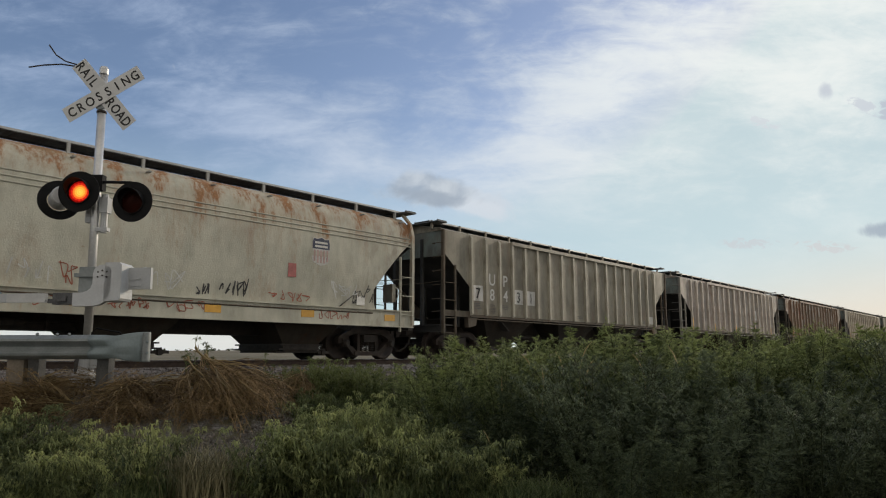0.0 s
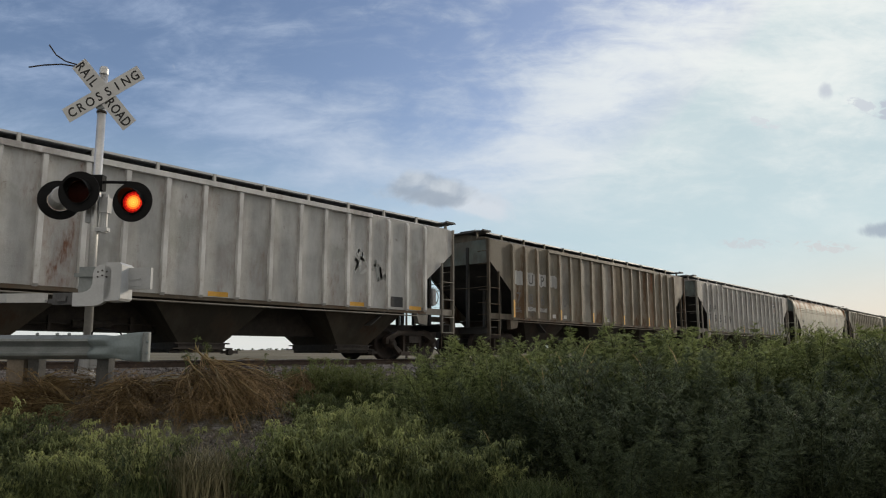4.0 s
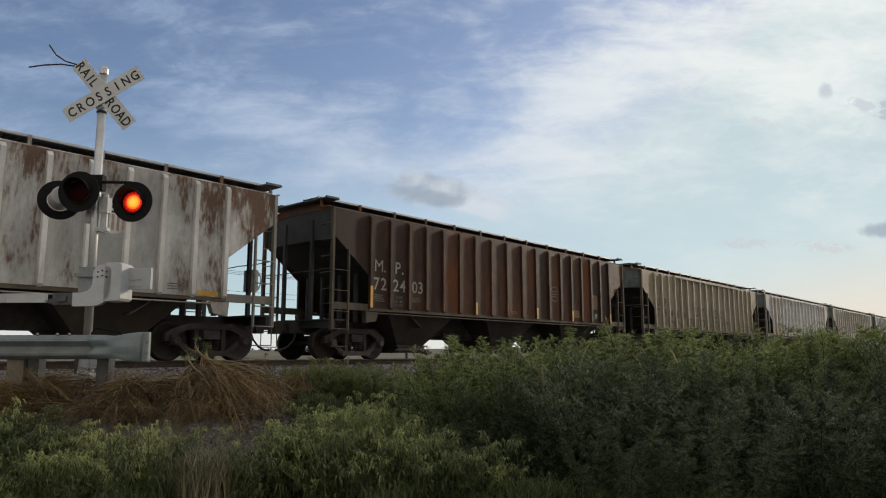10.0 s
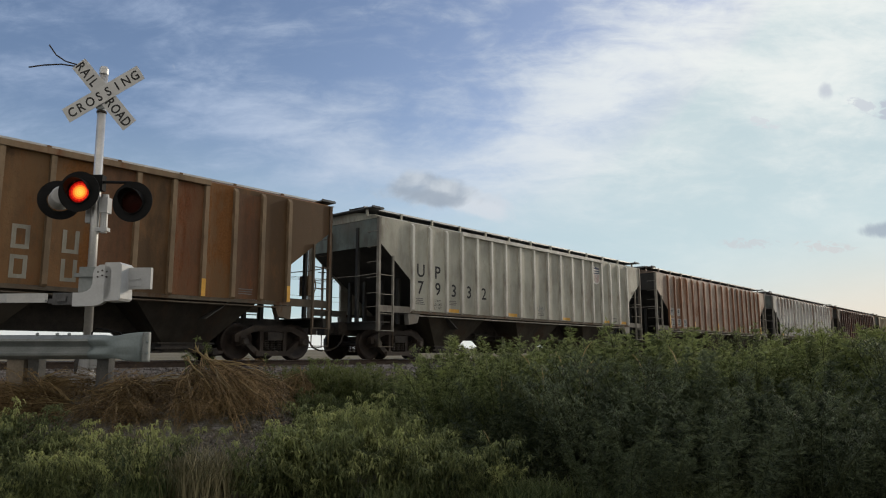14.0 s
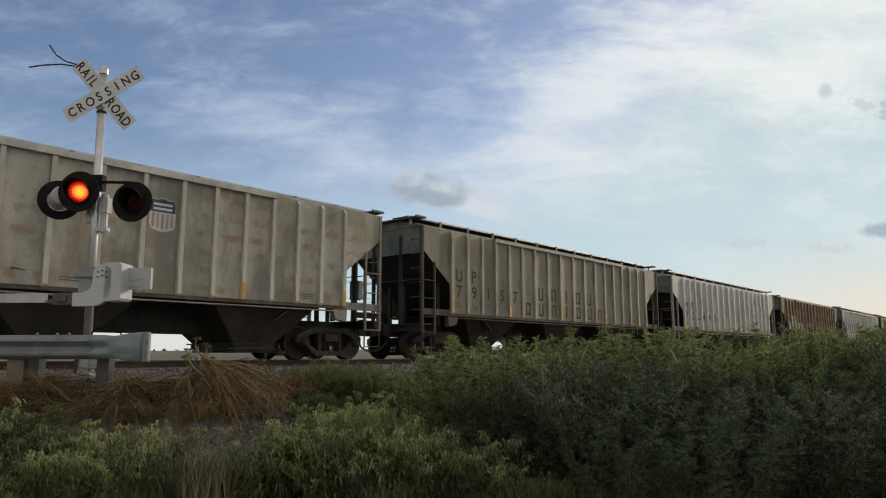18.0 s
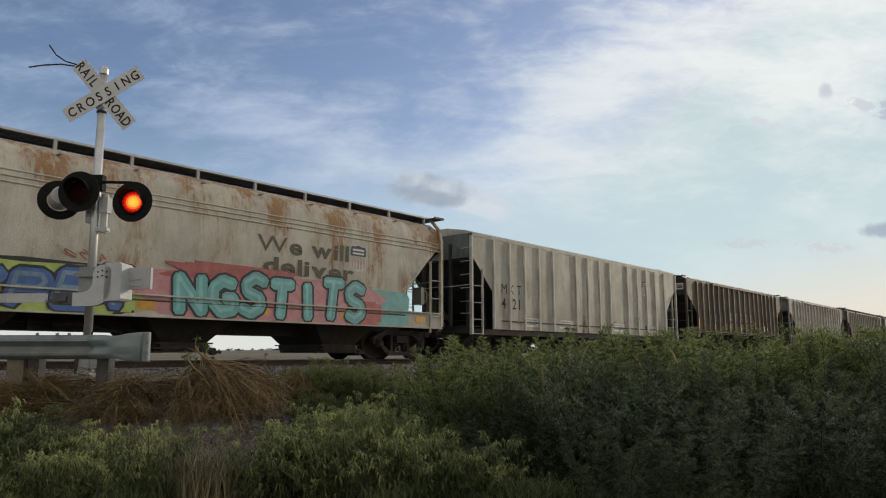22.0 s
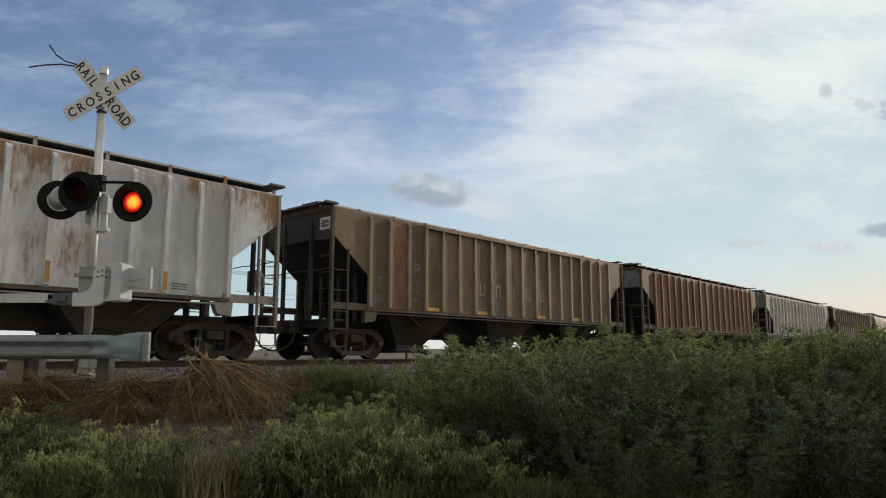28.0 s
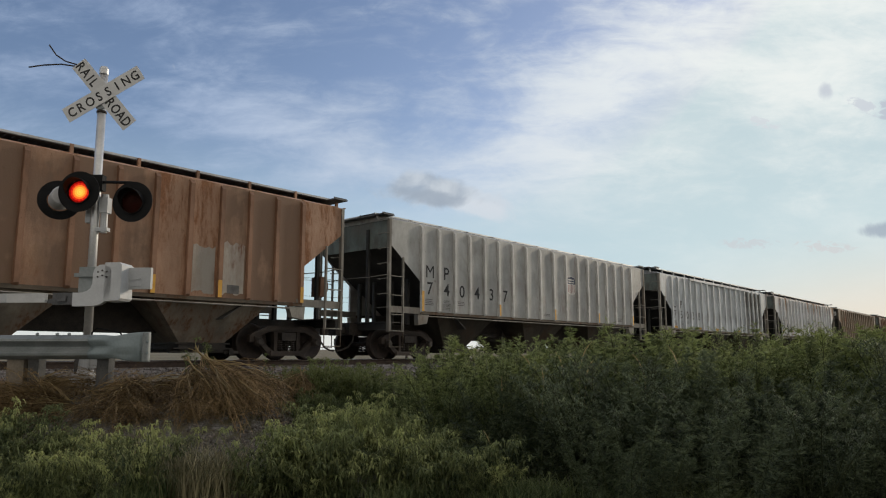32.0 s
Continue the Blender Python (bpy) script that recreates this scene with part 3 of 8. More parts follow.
def rib_mesh(g, side, wide=0.062, deep=0.085):
    s = side
    prof = [(-wide, s * (HALF_W - 0.002)), (-wide * 0.8, s * (HALF_W + deep)), (wide * 0.8, s * (HALF_W + deep)), (wide, s * (HALF_W - 0.002))]
    g.prism(prof, "z", FLOOR + 0.03, EAVE - 0.12)
    y0, y1 = s * (HALF_W - 0.002), s * (HALF_W + deep)
    # tapered head and foot
    for z0, z1 in ((EAVE - 0.12, EAVE - 0.03), (FLOOR + 0.03, FLOOR - 0.05)):
        g.hexa([(-wide, y0, z0), (wide, y0, z0), (wide * 0.8, y1, z0), (-wide * 0.8, y1, z0), (-wide, y0, z1), (wide, y0, z1), (wide * 0.8, s * (HALF_W + 0.02), z1), (-wide * 0.8, s * (HALF_W + 0.02), z1)])


def chord_mesh(g, side, a, b):
    s = side
    y = sorted((s * (HALF_W - 0.004), s * (HALF_W + 0.105)))
    g.box(a, b, y[0], y[1], EAVE - 0.10, EAVE + 0.02)


def sill_mesh(g, side):
    s = side
    y = sorted((s * (HALF_W - 0.05), s * (HALF_W + 0.04)))
    g.box(RIBS[0] - 0.05, RIBS[-1] + 0.05, y[0], y[1], FLOOR - 0.09, FLOOR - 0.005)


def roof_mesh(g):
    a = POSTS - 0.05
    g.prism([(-HALF_W, EAVE), (HALF_W, EAVE), (HALF_W - 0.25, EAVE + 0.10), (0.5, EAVE + 0.26), (-0.5, EAVE + 0.26), (-HALF_W + 0.25, EAVE + 0.10)], "x", -a, a)


def hatch_mesh(g):
    for i in range(4):
        x = -6.0 + i * 3.4
        g.prism([(-0.32, EAVE + 0.255), (0.32, EAVE + 0.255), (0.36, EAVE + 0.38), (0.2, EAVE + 0.46), (-0.2, EAVE + 0.46), (-0.36, EAVE + 0.38)], "x", x - 0.35, x + 2.95)


def board_mesh(g, side):
    """Grating walkway along the roof edge: two edge strips and many cross bars."""
    y0, y1 = (-1.18, -0.52) if side < 0 else (0.52, 1.18)
    z = EAVE + 0.36
    a = POSTS + 0.22
    for y in (y0, y1 - 0.03):
        g.box(-a, a, y, y + 0.03, z - 0.03, z + 0.03)
    for i in range(120):
        x = -a + (i + 0.5) * (2 * a / 120)
        g.box(x - 0.066, x + 0.066, y0 + 0.03, y1 - 0.03, z + 0.004, z + 0.02)


# thin pale strip added to draw the board's sunlit edge
def board_edge_mesh(g):
    a = POSTS + 0.22
    g.box(-a, a, -1.192, -1.182, EAVE + 0.345, EAVE + 0.393)


def cross_board_mesh(g, end):
    z = EAVE + 0.36
    x0, x1 = sorted((end * (POSTS - 0.25), end * (POSTS + 0.20)))
    g.box(x0, x1, -1.55, 1.55, z - 0.045, z - 0.012)
    for y in (-1.52, 1.49):
        g.box(x0, x1, y, y + 0.03, z - 0.045, z + 0.02)


def bracket_mesh(g, side):
    y = sorted((side * 1.16, side * 1.22))
    g.box(-0.035, 0.035, y[0], y[1], EAVE + 0.04, EAVE + 0.39)
    y = sorted((side * 1.18, side * 1.56))
    g.box(-0.03, 0.03, y[0], y[1], EAVE + 0.03, EAVE + 0.06)


def end_sheet_mesh(g, end):
    x0, x1 = sorted((end * (POSTS - 0.07), end * (POSTS - 0.085)))
    g.prism([(-HALF_W + 0.01, 3.30), (HALF_W - 0.01, 3.30), (HALF_W - 0.01, EAVE - 0.004), (1.3, EAVE + 0.12), (0.5, EAVE + 0.25), (-0.5, EAVE + 0.25), (-1.3, EAVE + 0.12), (-HALF_W + 0.01, EAVE - 0.004)], "x", x0, x1)


def slope_sheet_mesh(g, end):
    e = end
    w = HALF_W - 0.02
    xa, za, xb, zb = e * (POSTS - 0.09), 3.33, e * (POSTS - 3.55), 0.95
    t = 0.02
    g.hexa([(xa, -w, za), (xb, -w, zb), (xb, w, zb), (xa, w, za), (xa, -w, za + t), (xb, -w, zb + t), (xb, w, zb + t), (xa, w, za + t)])


def end_frame_mesh(g, end):
    """Uprights and cross beams that carry the slope sheet."""
    e = end
    for y in (-0.62, 0.62):
        g.box(*sorted((e * (POSTS - 0.11), e * (POSTS - 0.02))), y - 0.05, y + 0.05, 1.05, 3.9)
    for xx, top in ((POSTS - 1.3, 2.45),):
        for y in (-1.1, -0.4, 0.4, 1.1):
            g.box(*sorted((e * (xx - 0.05), e * (xx + 0.05))), y - 0.05, y + 0.05, 1.05, top)


def post_mesh(g, end, side):
    x = sorted((end * (POSTS - 0.055), end * (POSTS + 0.025)))
    y = sorted((side * (HALF_W - 0.07), side * (HALF_W + 0.035)))
    g.box(*x, *y, 0.80, EAVE + 0.0)


def ladder_rail_mesh(g, end, side):
    x = sorted((end * (POSTS - 0.54), end * (POSTS - 0.585)))
    y = sorted((side * (HALF_W - 0.02), side * (HALF_W + 0.05)))
    g.box(*x, *y, 0.80, 3.02)


def rung_mesh(g, end, side):
    y = side * (HALF_W + 0.045)
    g.tube([(end * (POSTS - 0.02), y, 0), (end * (POSTS - 0.57), y, 0)], 0.014, 5)


def end_rung_mesh(g, end):
    x = end * (POSTS + 0.07)
    g.tube([(end * (POSTS), -HALF_W + 0.02, 0), (x, -HALF_W + 0.02, 0), (x, -HALF_W + 0.42, 0), (end * (POSTS - 0.05), -HALF_W + 0.42, 0)], 0.013, 5)


def grab_rail_mesh(g, end):
    x = end * (POSTS + 0.02)
    g.tube([(x, -HALF_W, 2.46), (x, -0.7, 2.43), (x, 0.0, 2.45), (x, 0.7, 2.43), (x, HALF_W, 2.46)], 0.014, 5)


def stirrup_mesh(g, end, side):
    y = side * (HALF_W + 0.02)
    a, b = end * (POSTS - 0.02), end * (POSTS - 0.58)
    g.tube([(a, y, 0.82), (a, y, 0.36), (b, y, 0.36), (b, y, 0.82)], 0.017, 5)


def end_sill_mesh(g, end):
    x = sorted((end * (POSTS + 0.02), end * (POSTS - 0.16)))
    g.box(*x, -HALF_W + 0.03, HALF_W - 0.03, 0.86, 1.06)
    x = sorted((end * (POSTS + 0.10), end * (POSTS - 0.55)))
    g.box(*x, -HALF_W + 0.08, HALF_W - 0.08, 1.06, 1.09)


def side_beam_mesh(g, end, side):
    x = sorted((end * (POSTS - 0.02), end * (POSTS - 1.50)))
    y = sorted((side * (HALF_W - 0.10), side * (HALF_W + 0.01)))
    g.box(*x, *y, FLOOR - 0.09, FLOOR + 0.10)


def jack_plate_mesh(g, end, side):
    e = end
    a, b = POSTS - 1.22, POSTS - 1.72
    y = sorted((side * (HALF_W - 0.16), side * (HALF_W + 0.015)))
    g.prism([(e * a, FLOOR - 0.10), (e * b, FLOOR - 0.10), (e * (b + 0.10), 1.08), (e * (a - 0.03), 1.02)], "y", *y)


def centre_sill_mesh(g):
    g.box(-POSTS - 0.35, POSTS + 0.35, -0.30, 0.30, 0.72, 1.08)
    # deepened box and wide plate, added to fill the dark between the bays
    g.box(-BOGIE + 1.4, BOGIE - 1.4, -0.34, 0.34, 0.64, FLOOR - 0.03)
    g.box(-BOGIE + 0.7, BOGIE - 0.7, -1.46, 1.46, FLOOR - 0.06, FLOOR - 0.03)


def bay_mesh(g):
    """One discharge hopper: side sheets that lean in to the outlet, end sheets set back between the bays."""
    t, b = 1.56, 0.58
    w0, w1 = 1.53, 0.98
    g.hexa([(-b, -w1, 0.42), (b, -w1, 0.42), (b, w1, 0.42), (-b, w1, 0.42), (-t, -w0, FLOOR - 0.02), (t, -w0, FLOOR - 0.02), (t, w0, FLOOR - 0.02), (-t, w0, FLOOR - 0.02)])


def gate_mesh(g):
    for z0, z1, a in ((0.385, 0.42, 0.70), (0.30, 0.385, 0.60), (0.265, 0.30, 0.76), (0.19, 0.265, 0.56)):
        g.box(-a, a, -1.0 - (a - 0.56) * 0.4, 1.0 + (a - 0.56) * 0.4, z0, z1)
    g.box(0.56, 0.96, -1.02, -0.90, 0.165, 0.235)
    g.tube([(0.74, -1.06, 0.2), (0.74, -0.92, 0.2)], 0.075, 8)
    g.box(-0.80, -0.56, -1.0, -0.9, 0.18, 0.23)


def sill_pipe_mesh(g):
    g.tube([(RIBS[0] + 0.3, -HALF_W - 0.01, FLOOR - 0.15), (0.0, -HALF_W - 0.015, FLOOR - 0.16), (RIBS[-1] - 0.3, -HALF_W - 0.01, FLOOR - 0.15)], 0.02, 5)


def brake_rod_mesh(g):
    g.tube([(-1.6, -0.55, 0.78), (1.6, -0.55, 0.80)], 0.022, 5)
    g.tube([(-0.35, -0.55, 0.79), (0.45, -0.55, 0.79)], 0.085, 8)
    for x in (-0.8, 0.9):
        g.box(x - 0.03, x + 0.03, -0.6, -0.5, 0.66, 0.95)


def coupler_mesh(g, end):
    e = end
    g.box(*sorted((e * (POSTS + 0.05), e * (POSTS + 0.62))), -0.09, 0.09, 0.78, 0.96)
    g.box(*sorted((e * (POSTS + 0.52), e * (POSTS + 0.76))), -0.17, 0.17, 0.70, 1.02)
    g.tube([(e * (POSTS + 0.20), -0.36, 0.78), (e * (POSTS + 0.30), -0.38, 0.52), (e * (POSTS + 0.48), -0.36, 0.34), (e * (POSTS + 0.70), -0.33, 0.26), (e * (POSTS + 0.86), -0.32, 0.25)], 0.026, 6)


def brake_wheel_mesh(g):
    x = POSTS + 0.16
    ring = [(x, -0.55 + 0.27 * math.cos(2 * math.pi * i / 16), 2.02 + 0.27 * math.sin(2 * math.pi * i / 16)) for i in range(17)]
    g.tube(ring, 0.018, 5)
    for i in range(4):
        a = math.pi / 4 + i * math.pi / 2
        g.tube([(x, -0.55, 2.02), (x, -0.55 + 0.27 * math.cos(a), 2.02 + 0.27 * math.sin(a))], 0.012, 4)
    g.box(x - 0.2, x - 0.04, -0.75, -0.35, 1.75, 2.3)


def side_frame_mesh(g, side):
    """Cast side frame of a bogie with its two window openings."""
    y = sorted((side * 0.92, side * 1.08))
    y2 = sorted((side * 0.90, side * 1.12))
    g.prism([(-1.12, 0.62), (-0.98, 0.70), (-0.60, 0.86), (0.60, 0.86), (0.98, 0.70), (1.12, 0.62), (1.12, 0.45), (0.97, 0.45), (0.90, 0.56), (0.56, 0.72), (-0.56, 0.72), (-0.90, 0.56), (-0.97, 0.45), (-1.12, 0.45)], "y", *y)
    for s in (-1, 1):
        g.prism([(s * 0.98, 0.54), (s * 0.82, 0.52), (s * 0.40, 0.22), (s * 0.52, 0.12)], "y", *y)
        g.box(*sorted((s * 0.30, s * 0.40)), *y, 0.18, 0.74)
        g.box(*sorted((s * 0.79, s * 0.99)), *y2, 0.36, 0.60)
    g.box(-0.52, 0.52, *y2, 0.11, 0.23)


def spring_mesh(g):
    pts = [(0.07 * math.cos(a * math.pi / 4), 0.07 * math.sin(a * math.pi / 4), 0.24 + a * 0.0068) for a in range(41)]
    g.tube(pts, 0.017, 4)


def bolster_mesh(g):
    g.box(-0.22, 0.22, -1.16, 1.16, 0.50, 0.70)
    g.lathe([(0.35, 0.70), (0.35, 0.78), (0.0, 0.78)], 12)


def wheelset_mesh(g):
    turn = Matrix.Rotation(radians(90), 4, "X")
    for s in (-1, 1):
        y = s * 0.754
        m = Matrix.Translation((0, y, 0)) @ (turn if s < 0 else Matrix.Rotation(radians(-90), 4, "X"))
        g.lathe([(0.0, 0.09), (0.10, 0.09), (0.11, 0.05), (0.17, 0.03), (0.33, 0.02), (0.375, 0.055), (0.440, 0.060), (WHEEL_R - 0.004, 0.05), (WHEEL_R, 0.03), (WHEEL_R + 0.004, -0.05), (WHEEL_R + 0.028, -0.065), (WHEEL_R + 0.026, -0.085), (0.37, -0.085), (0.33, -0.03), (0.12, -0.05), (0.0, -0.06)], 28, m)
        for i in range(5):
            a = 2 * math.pi * i / 5
            g.tube([(0.13 * math.cos(a), y + s * 0.04, 0.13 * math.sin(a)), (0.13 * math.cos(a), y + s * 0.075, 0.13 * math.sin(a))], 0.018, 5)
    g.tube([(0, -1.1, 0), (0, 1.1, 0)], 0.075, 10)


AXLES = {"lead": [], "rear": []}


def bogie(wagon, x):
    """Four-wheel freight bogie under a wagon."""
    b = part("bogie", shared("bolster", bolster_mesh), STEEL_DARK, wagon, at=pose(x, 0, 0))
    for s in (-1, 1):
        part("side_frame", shared(f"side_frame{s}", lambda g: side_frame_mesh(g, s)), BOGIE_STEEL, b)
        for dx in (-0.19, 0.0, 0.19):
            part("spring", shared("spring", spring_mesh), STEEL_DARK, b, at=pose(dx, s * 1.02, 0))
    for key, dx in (("lead", 0.89), ("rear", -0.89)):
        w = part("wheelset", shared("wheelset", wheelset_mesh, True), WHEEL_STEEL, b, at=pose(dx, 0, WHEEL_R))
        AXLES[key].append(w)
        for s in (-1, 1):
            cap = shared(f"bearing{s}", lambda g: g.lathe([(0.0, 0.17), (0.07, 0.17), (0.10, 0.13), (0.10, 0.0)], 12, Matrix.Translation((0, s * 1.06, 0)) @ Matrix.Rotation(radians(90 if s < 0 else -90), 4, "X")))
            part("bearing_cap", cap, STEEL_DARK, b, at=pose(dx, 0, WHEEL_R))


# rusty steel, with the shade under the wagons darkened into both colours
BOGIE_STEEL = spots("bogie_rust_shaded", (0.011, 0.008, 0.006), (0.050, 0.034, 0.025), 4.0, 0.8, 0.0, 0.4)
WHEEL_STEEL = spots("wheel_steel", (0.012, 0.009, 0.008), (0.052, 0.036, 0.028), 6.0, 0.65, 0.3, 0.3)


def panel_x(i):
    """Middle of the side panel between rib i and the next."""
    return (RIBS[i] + RIBS[i + 1]) / 2


def side_y(z, bulge):
    """Face of the near side at a height; the smooth wagons bulge."""
    if not bulge:
        return -HALF_W
    return -float(np.interp(z, [p[1] for p in SHELL], [p[0] for p in SHELL])) if z > 1.42 else -1.612


def letters(wagon, text, x, z, size, mat, bulge=False, bold=None, name="lettering", centred=True):
    """Stencilled characters on the near side; x is the middle of the text."""
    if bold is None:
        bold = 0.0 if ("M" in text or "W" in text) else 0.006
    y = min(side_y(z, bulge), side_y(z + size * 0.6, bulge)) - 0.006
    run, chars = 0.0, []
    for ch in text:
        if ch == " ":
            run += size * 0.24
            continue
        me = lettering(ch, size, bold)
        xs = [v.co.x for v in me.vertices]
        chars.append((me, run - min(xs)))
        run += max(xs) - min(xs) + size * 0.09
    shift = (run - size * 0.09) / 2 if centred else 0
    for me, dx in chars:
        part(name, me, mat, wagon, at=Matrix.Translation((x - shift + dx, y, z)) @ Matrix.Rotation(radians(90), 4, "X"))


def patch(wagon, x0, x1, z0, z1, mat, name="paint_patch", bulge=False, ragged=0.0, seed=0, thick=0.004, label=""):
    """A flat patch of paint or a decal; ragged edges where it was brushed on."""
    rnd = random.Random(seed)
    n = 7 if ragged else 1
    low = [(x0 + (x1 - x0) * i / n, z0 + rnd.uniform(-1, 1) * ragged) for i in range(n + 1)]
    top = [(x0 + (x1 - x0) * i / n, z1 + rnd.uniform(-1, 1) * ragged) for i in range(n, -1, -1)]
    g = Geo()
    y = min(side_y(z0, bulge), side_y(z1, bulge), side_y((z0 + z1) / 2, bulge))
    g.prism(low + top, "y", y - thick, y + 0.02)
    return part(name, g, mat, wagon, label)


def shield(wagon, x, z, w=0.48, bulge=False):
    """Small shield decal: white field under a dark band."""
    z += 0.0 if bulge or z > 3.0 else 0.32
    w = max(w, 0.60)
    h = w * 1.28
    y = min(side_y(z - h / 2, bulge), side_y(z + h / 2, bulge))
    out = [(-0.5, 0.30), (-0.5, -0.28), (-0.42, -0.40), (-0.2, -0.46), (0, -0.5), (0.2, -0.46), (0.42, -0.40), (0.5, -0.28), (0.5, 0.30), (0.44, 0.46), (0.22, 0.44), (0, 0.5), (-0.22, 0.44), (-0.44, 0.46)]
    g = Geo()
    g.prism([(x + a * w, z + b * h) for a, b in out][::-1], "y", y - 0.005, y + 0.01)
    d = part("shield_decal", g, WHITE_SQUARE, wagon, "white shield decal with a dark blue band")
    band = [(-0.48, 0.08), (0.48, 0.08), (0.48, 0.30), (0.42, 0.44), (0.22, 0.42), (0, 0.48), (-0.22, 0.42), (-0.42, 0.44), (-0.48, 0.30)]
    g = Geo()
    g.prism([(x + a * w, z + b * h) for a, b in band], "y", y - 0.008, y - 0.0055)
    part("band", g, DARK_BLUE, d)
    for zz in (0.30, 0.17):
        g = Geo()
        g.box(x - 0.36 * w, x + 0.36 * w, y - 0.011, y - 0.0085, z + zz * h - 0.035 * h, z + zz * h + 0.035 * h)
        part("word_bar", g, LETTER_WHITE, d)
    for i in range(5):
        g = Geo()
        u = (-0.36 + 0.18 * i) * w
        g.box(x + u - 0.045 * w, x + u + 0.045 * w, y - 0.008, y - 0.0055, z - (0.40 if i in (1, 2, 3) else 0.35) * h, z + 0.04 * h)
        part("stripe", g, STRIPE_RED, d)


def stencil(wagon, x, z, w, rows, mat, bulge=False, gap=0.055, tall=0.024):
    """Small print that cannot be read: thin bars."""
    rnd = random.Random(int(x * 100) + rows)
    for i in range(rows):
        ww = w * rnd.uniform(0.7, 1.0)
        patch(wagon, x - w / 2, x - w / 2 + ww, z - i * gap - tall, z - i * gap, mat, "print_bar", bulge)


def strip(wagon, rib, z0, z1, mat=None):
    """Reflective strip on the face of a rib."""
    g = Geo()
    x = RIBS[rib]
    g.box(x - 0.05, x + 0.05, -HALF_W - 0.089, -HALF_W - 0.084, z0, z1)
    part("reflector", g, mat or YELLOW, wagon)


def blocks(wagon, first, count, z, size, mat):
    """Large faded letters of a company name, drawn as plain hollow shapes, one to a panel."""
    for i in range(count):
        x = panel_x(first + i)
        a, t = size * 0.34, size * 0.17
        kind = (first * 5 + i * 3 + count) % 4
        g = Geo()
        y0, y1 = -HALF_W - 0.004, -HALF_W + 0.004
        if kind == 1:
            g.box(x - t * 0.6, x + t * 0.6, y0, y1, z, z + size)
        else:
            g.box(x - a, x - a + t, y0, y1, z, z + size)
            g.box(x + a - t, x + a, y0, y1, z, z + size)
            if kind != 3:
                g.box(x - a + t, x + a - t, y0, y1, z + size - t, z + size)
            if kind != 2:
                g.box(x - a + t, x + a - t, y0, y1, z, z + t)
        part("name_block", g, mat, wagon)


def scrawl(wagon, x0, x1, z0, z1, mat, seed, strokes=5, width=0.022, bulge=False):
    """Looping spray-can lines."""
    rnd = random.Random(seed)
    for k in range(strokes):
        a = x0 + (x1 - x0) * k / strokes
        b = x0 + (x1 - x0) * (k + 1.15) / strokes
        m = rnd.randint(4, 7)
        pts = [(rnd.uniform(a, b), rnd.uniform(z0, z1)) for _ in range(m)]
        line = []
        for i in range(m - 1):
            p0, p1, p2, p3 = pts[max(i - 1, 0)], pts[i], pts[i + 1], pts[min(i + 2, m - 1)]
            for j in range(6):
                t = j / 6
                line.append(tuple(0.5 * (2 * p1[c] + (p2[c] - p0[c]) * t + (2 * p0[c] - 5 * p1[c] + 4 * p2[c] - p3[c]) * t * t + (3 * p1[c] - p0[c] - 3 * p2[c] + p3[c]) * t ** 3) for c in (0, 1)))
        g = Geo()
        for (xa, za), (xb, zb) in zip(line, line[1:]):
            d = Vector((xb - xa, zb - za))
            if d.length < 1e-4:
                continue
            n = Vector((-d.y, d.x)).normalized() * width * 0.5
            ya, yb = side_y(za, bulge) - 0.007 - 0.0004 * k, side_y(zb, bulge) - 0.007 - 0.0004 * k
            g.face_set([(xa - n.x, ya, za - n.y), (xb - n.x, yb, zb - n.y), (xb + n.x, yb, zb + n.y), (xa + n.x, ya, za + n.y)], [(0, 1, 2, 3)])
        part("spray_line", g, mat, wagon)


def marks(wagon, row, digits, mat=None, first=0, row_first=None, grouped=False, z=1.98, size=0.56):
    """Initials above, number below, one character to a panel (or grouped in pairs)."""
    mat = mat or LETTER_BLACK
    rf = first if row_first is None else row_first
    for i, ch in enumerate(row):
        if ch != " ":
            letters(wagon, ch, panel_x(rf + i), z + 0.52, size, mat)
    for i, ch in enumerate(digits):
        if ch.strip():
            letters(wagon, ch, panel_x(first + i), z, size, mat)
    for i in (0, 2):
        stencil(wagon, panel_x(first + i), z - 0.14, 0.44, 3 if i else 4, LETTER_DIM)
    # load data: three short words in small stencilled letters
    for i, word in enumerate(("CAPY", "LD LMT", "LT WT")):
        me = lettering(word, 0.115, 0.001)
        wide = max(v.co.x for v in me.vertices)
        part("data_word", me, LETTER_DIM, wagon, at=Matrix.Translation((panel_x(first + 1) - wide / 2, -HALF_W - 0.006, z - 0.22 - 0.115 * i)) @ Matrix.Rotation(radians(90), 4, "X"))
    if "7" in digits[0]:
        stencil(wagon, panel_x(8), 1.66, 0.4, 2, LETTER_DIM)
        stencil(wagon, panel_x(15), 1.70, 0.4, 3, LETTER_DIM)


def whole_panels(wagon, panels, mat):
    """Panels whose paint has weathered differently from the rest."""
    for i in panels:
        patch(wagon, RIBS[i] + 0.062, RIBS[i + 1] - 0.062, FLOOR + 0.005, EAVE - 0.12, mat, "weathered_panel", thick=0.003)


STRIPE_RED = plain("decal_red", (0.40, 0.27, 0.25), 0.6, 0.0, 0.3)
DARK_BLUE = plain("decal_blue", (0.030, 0.036, 0.075), 0.5, 0.0, 0.2)


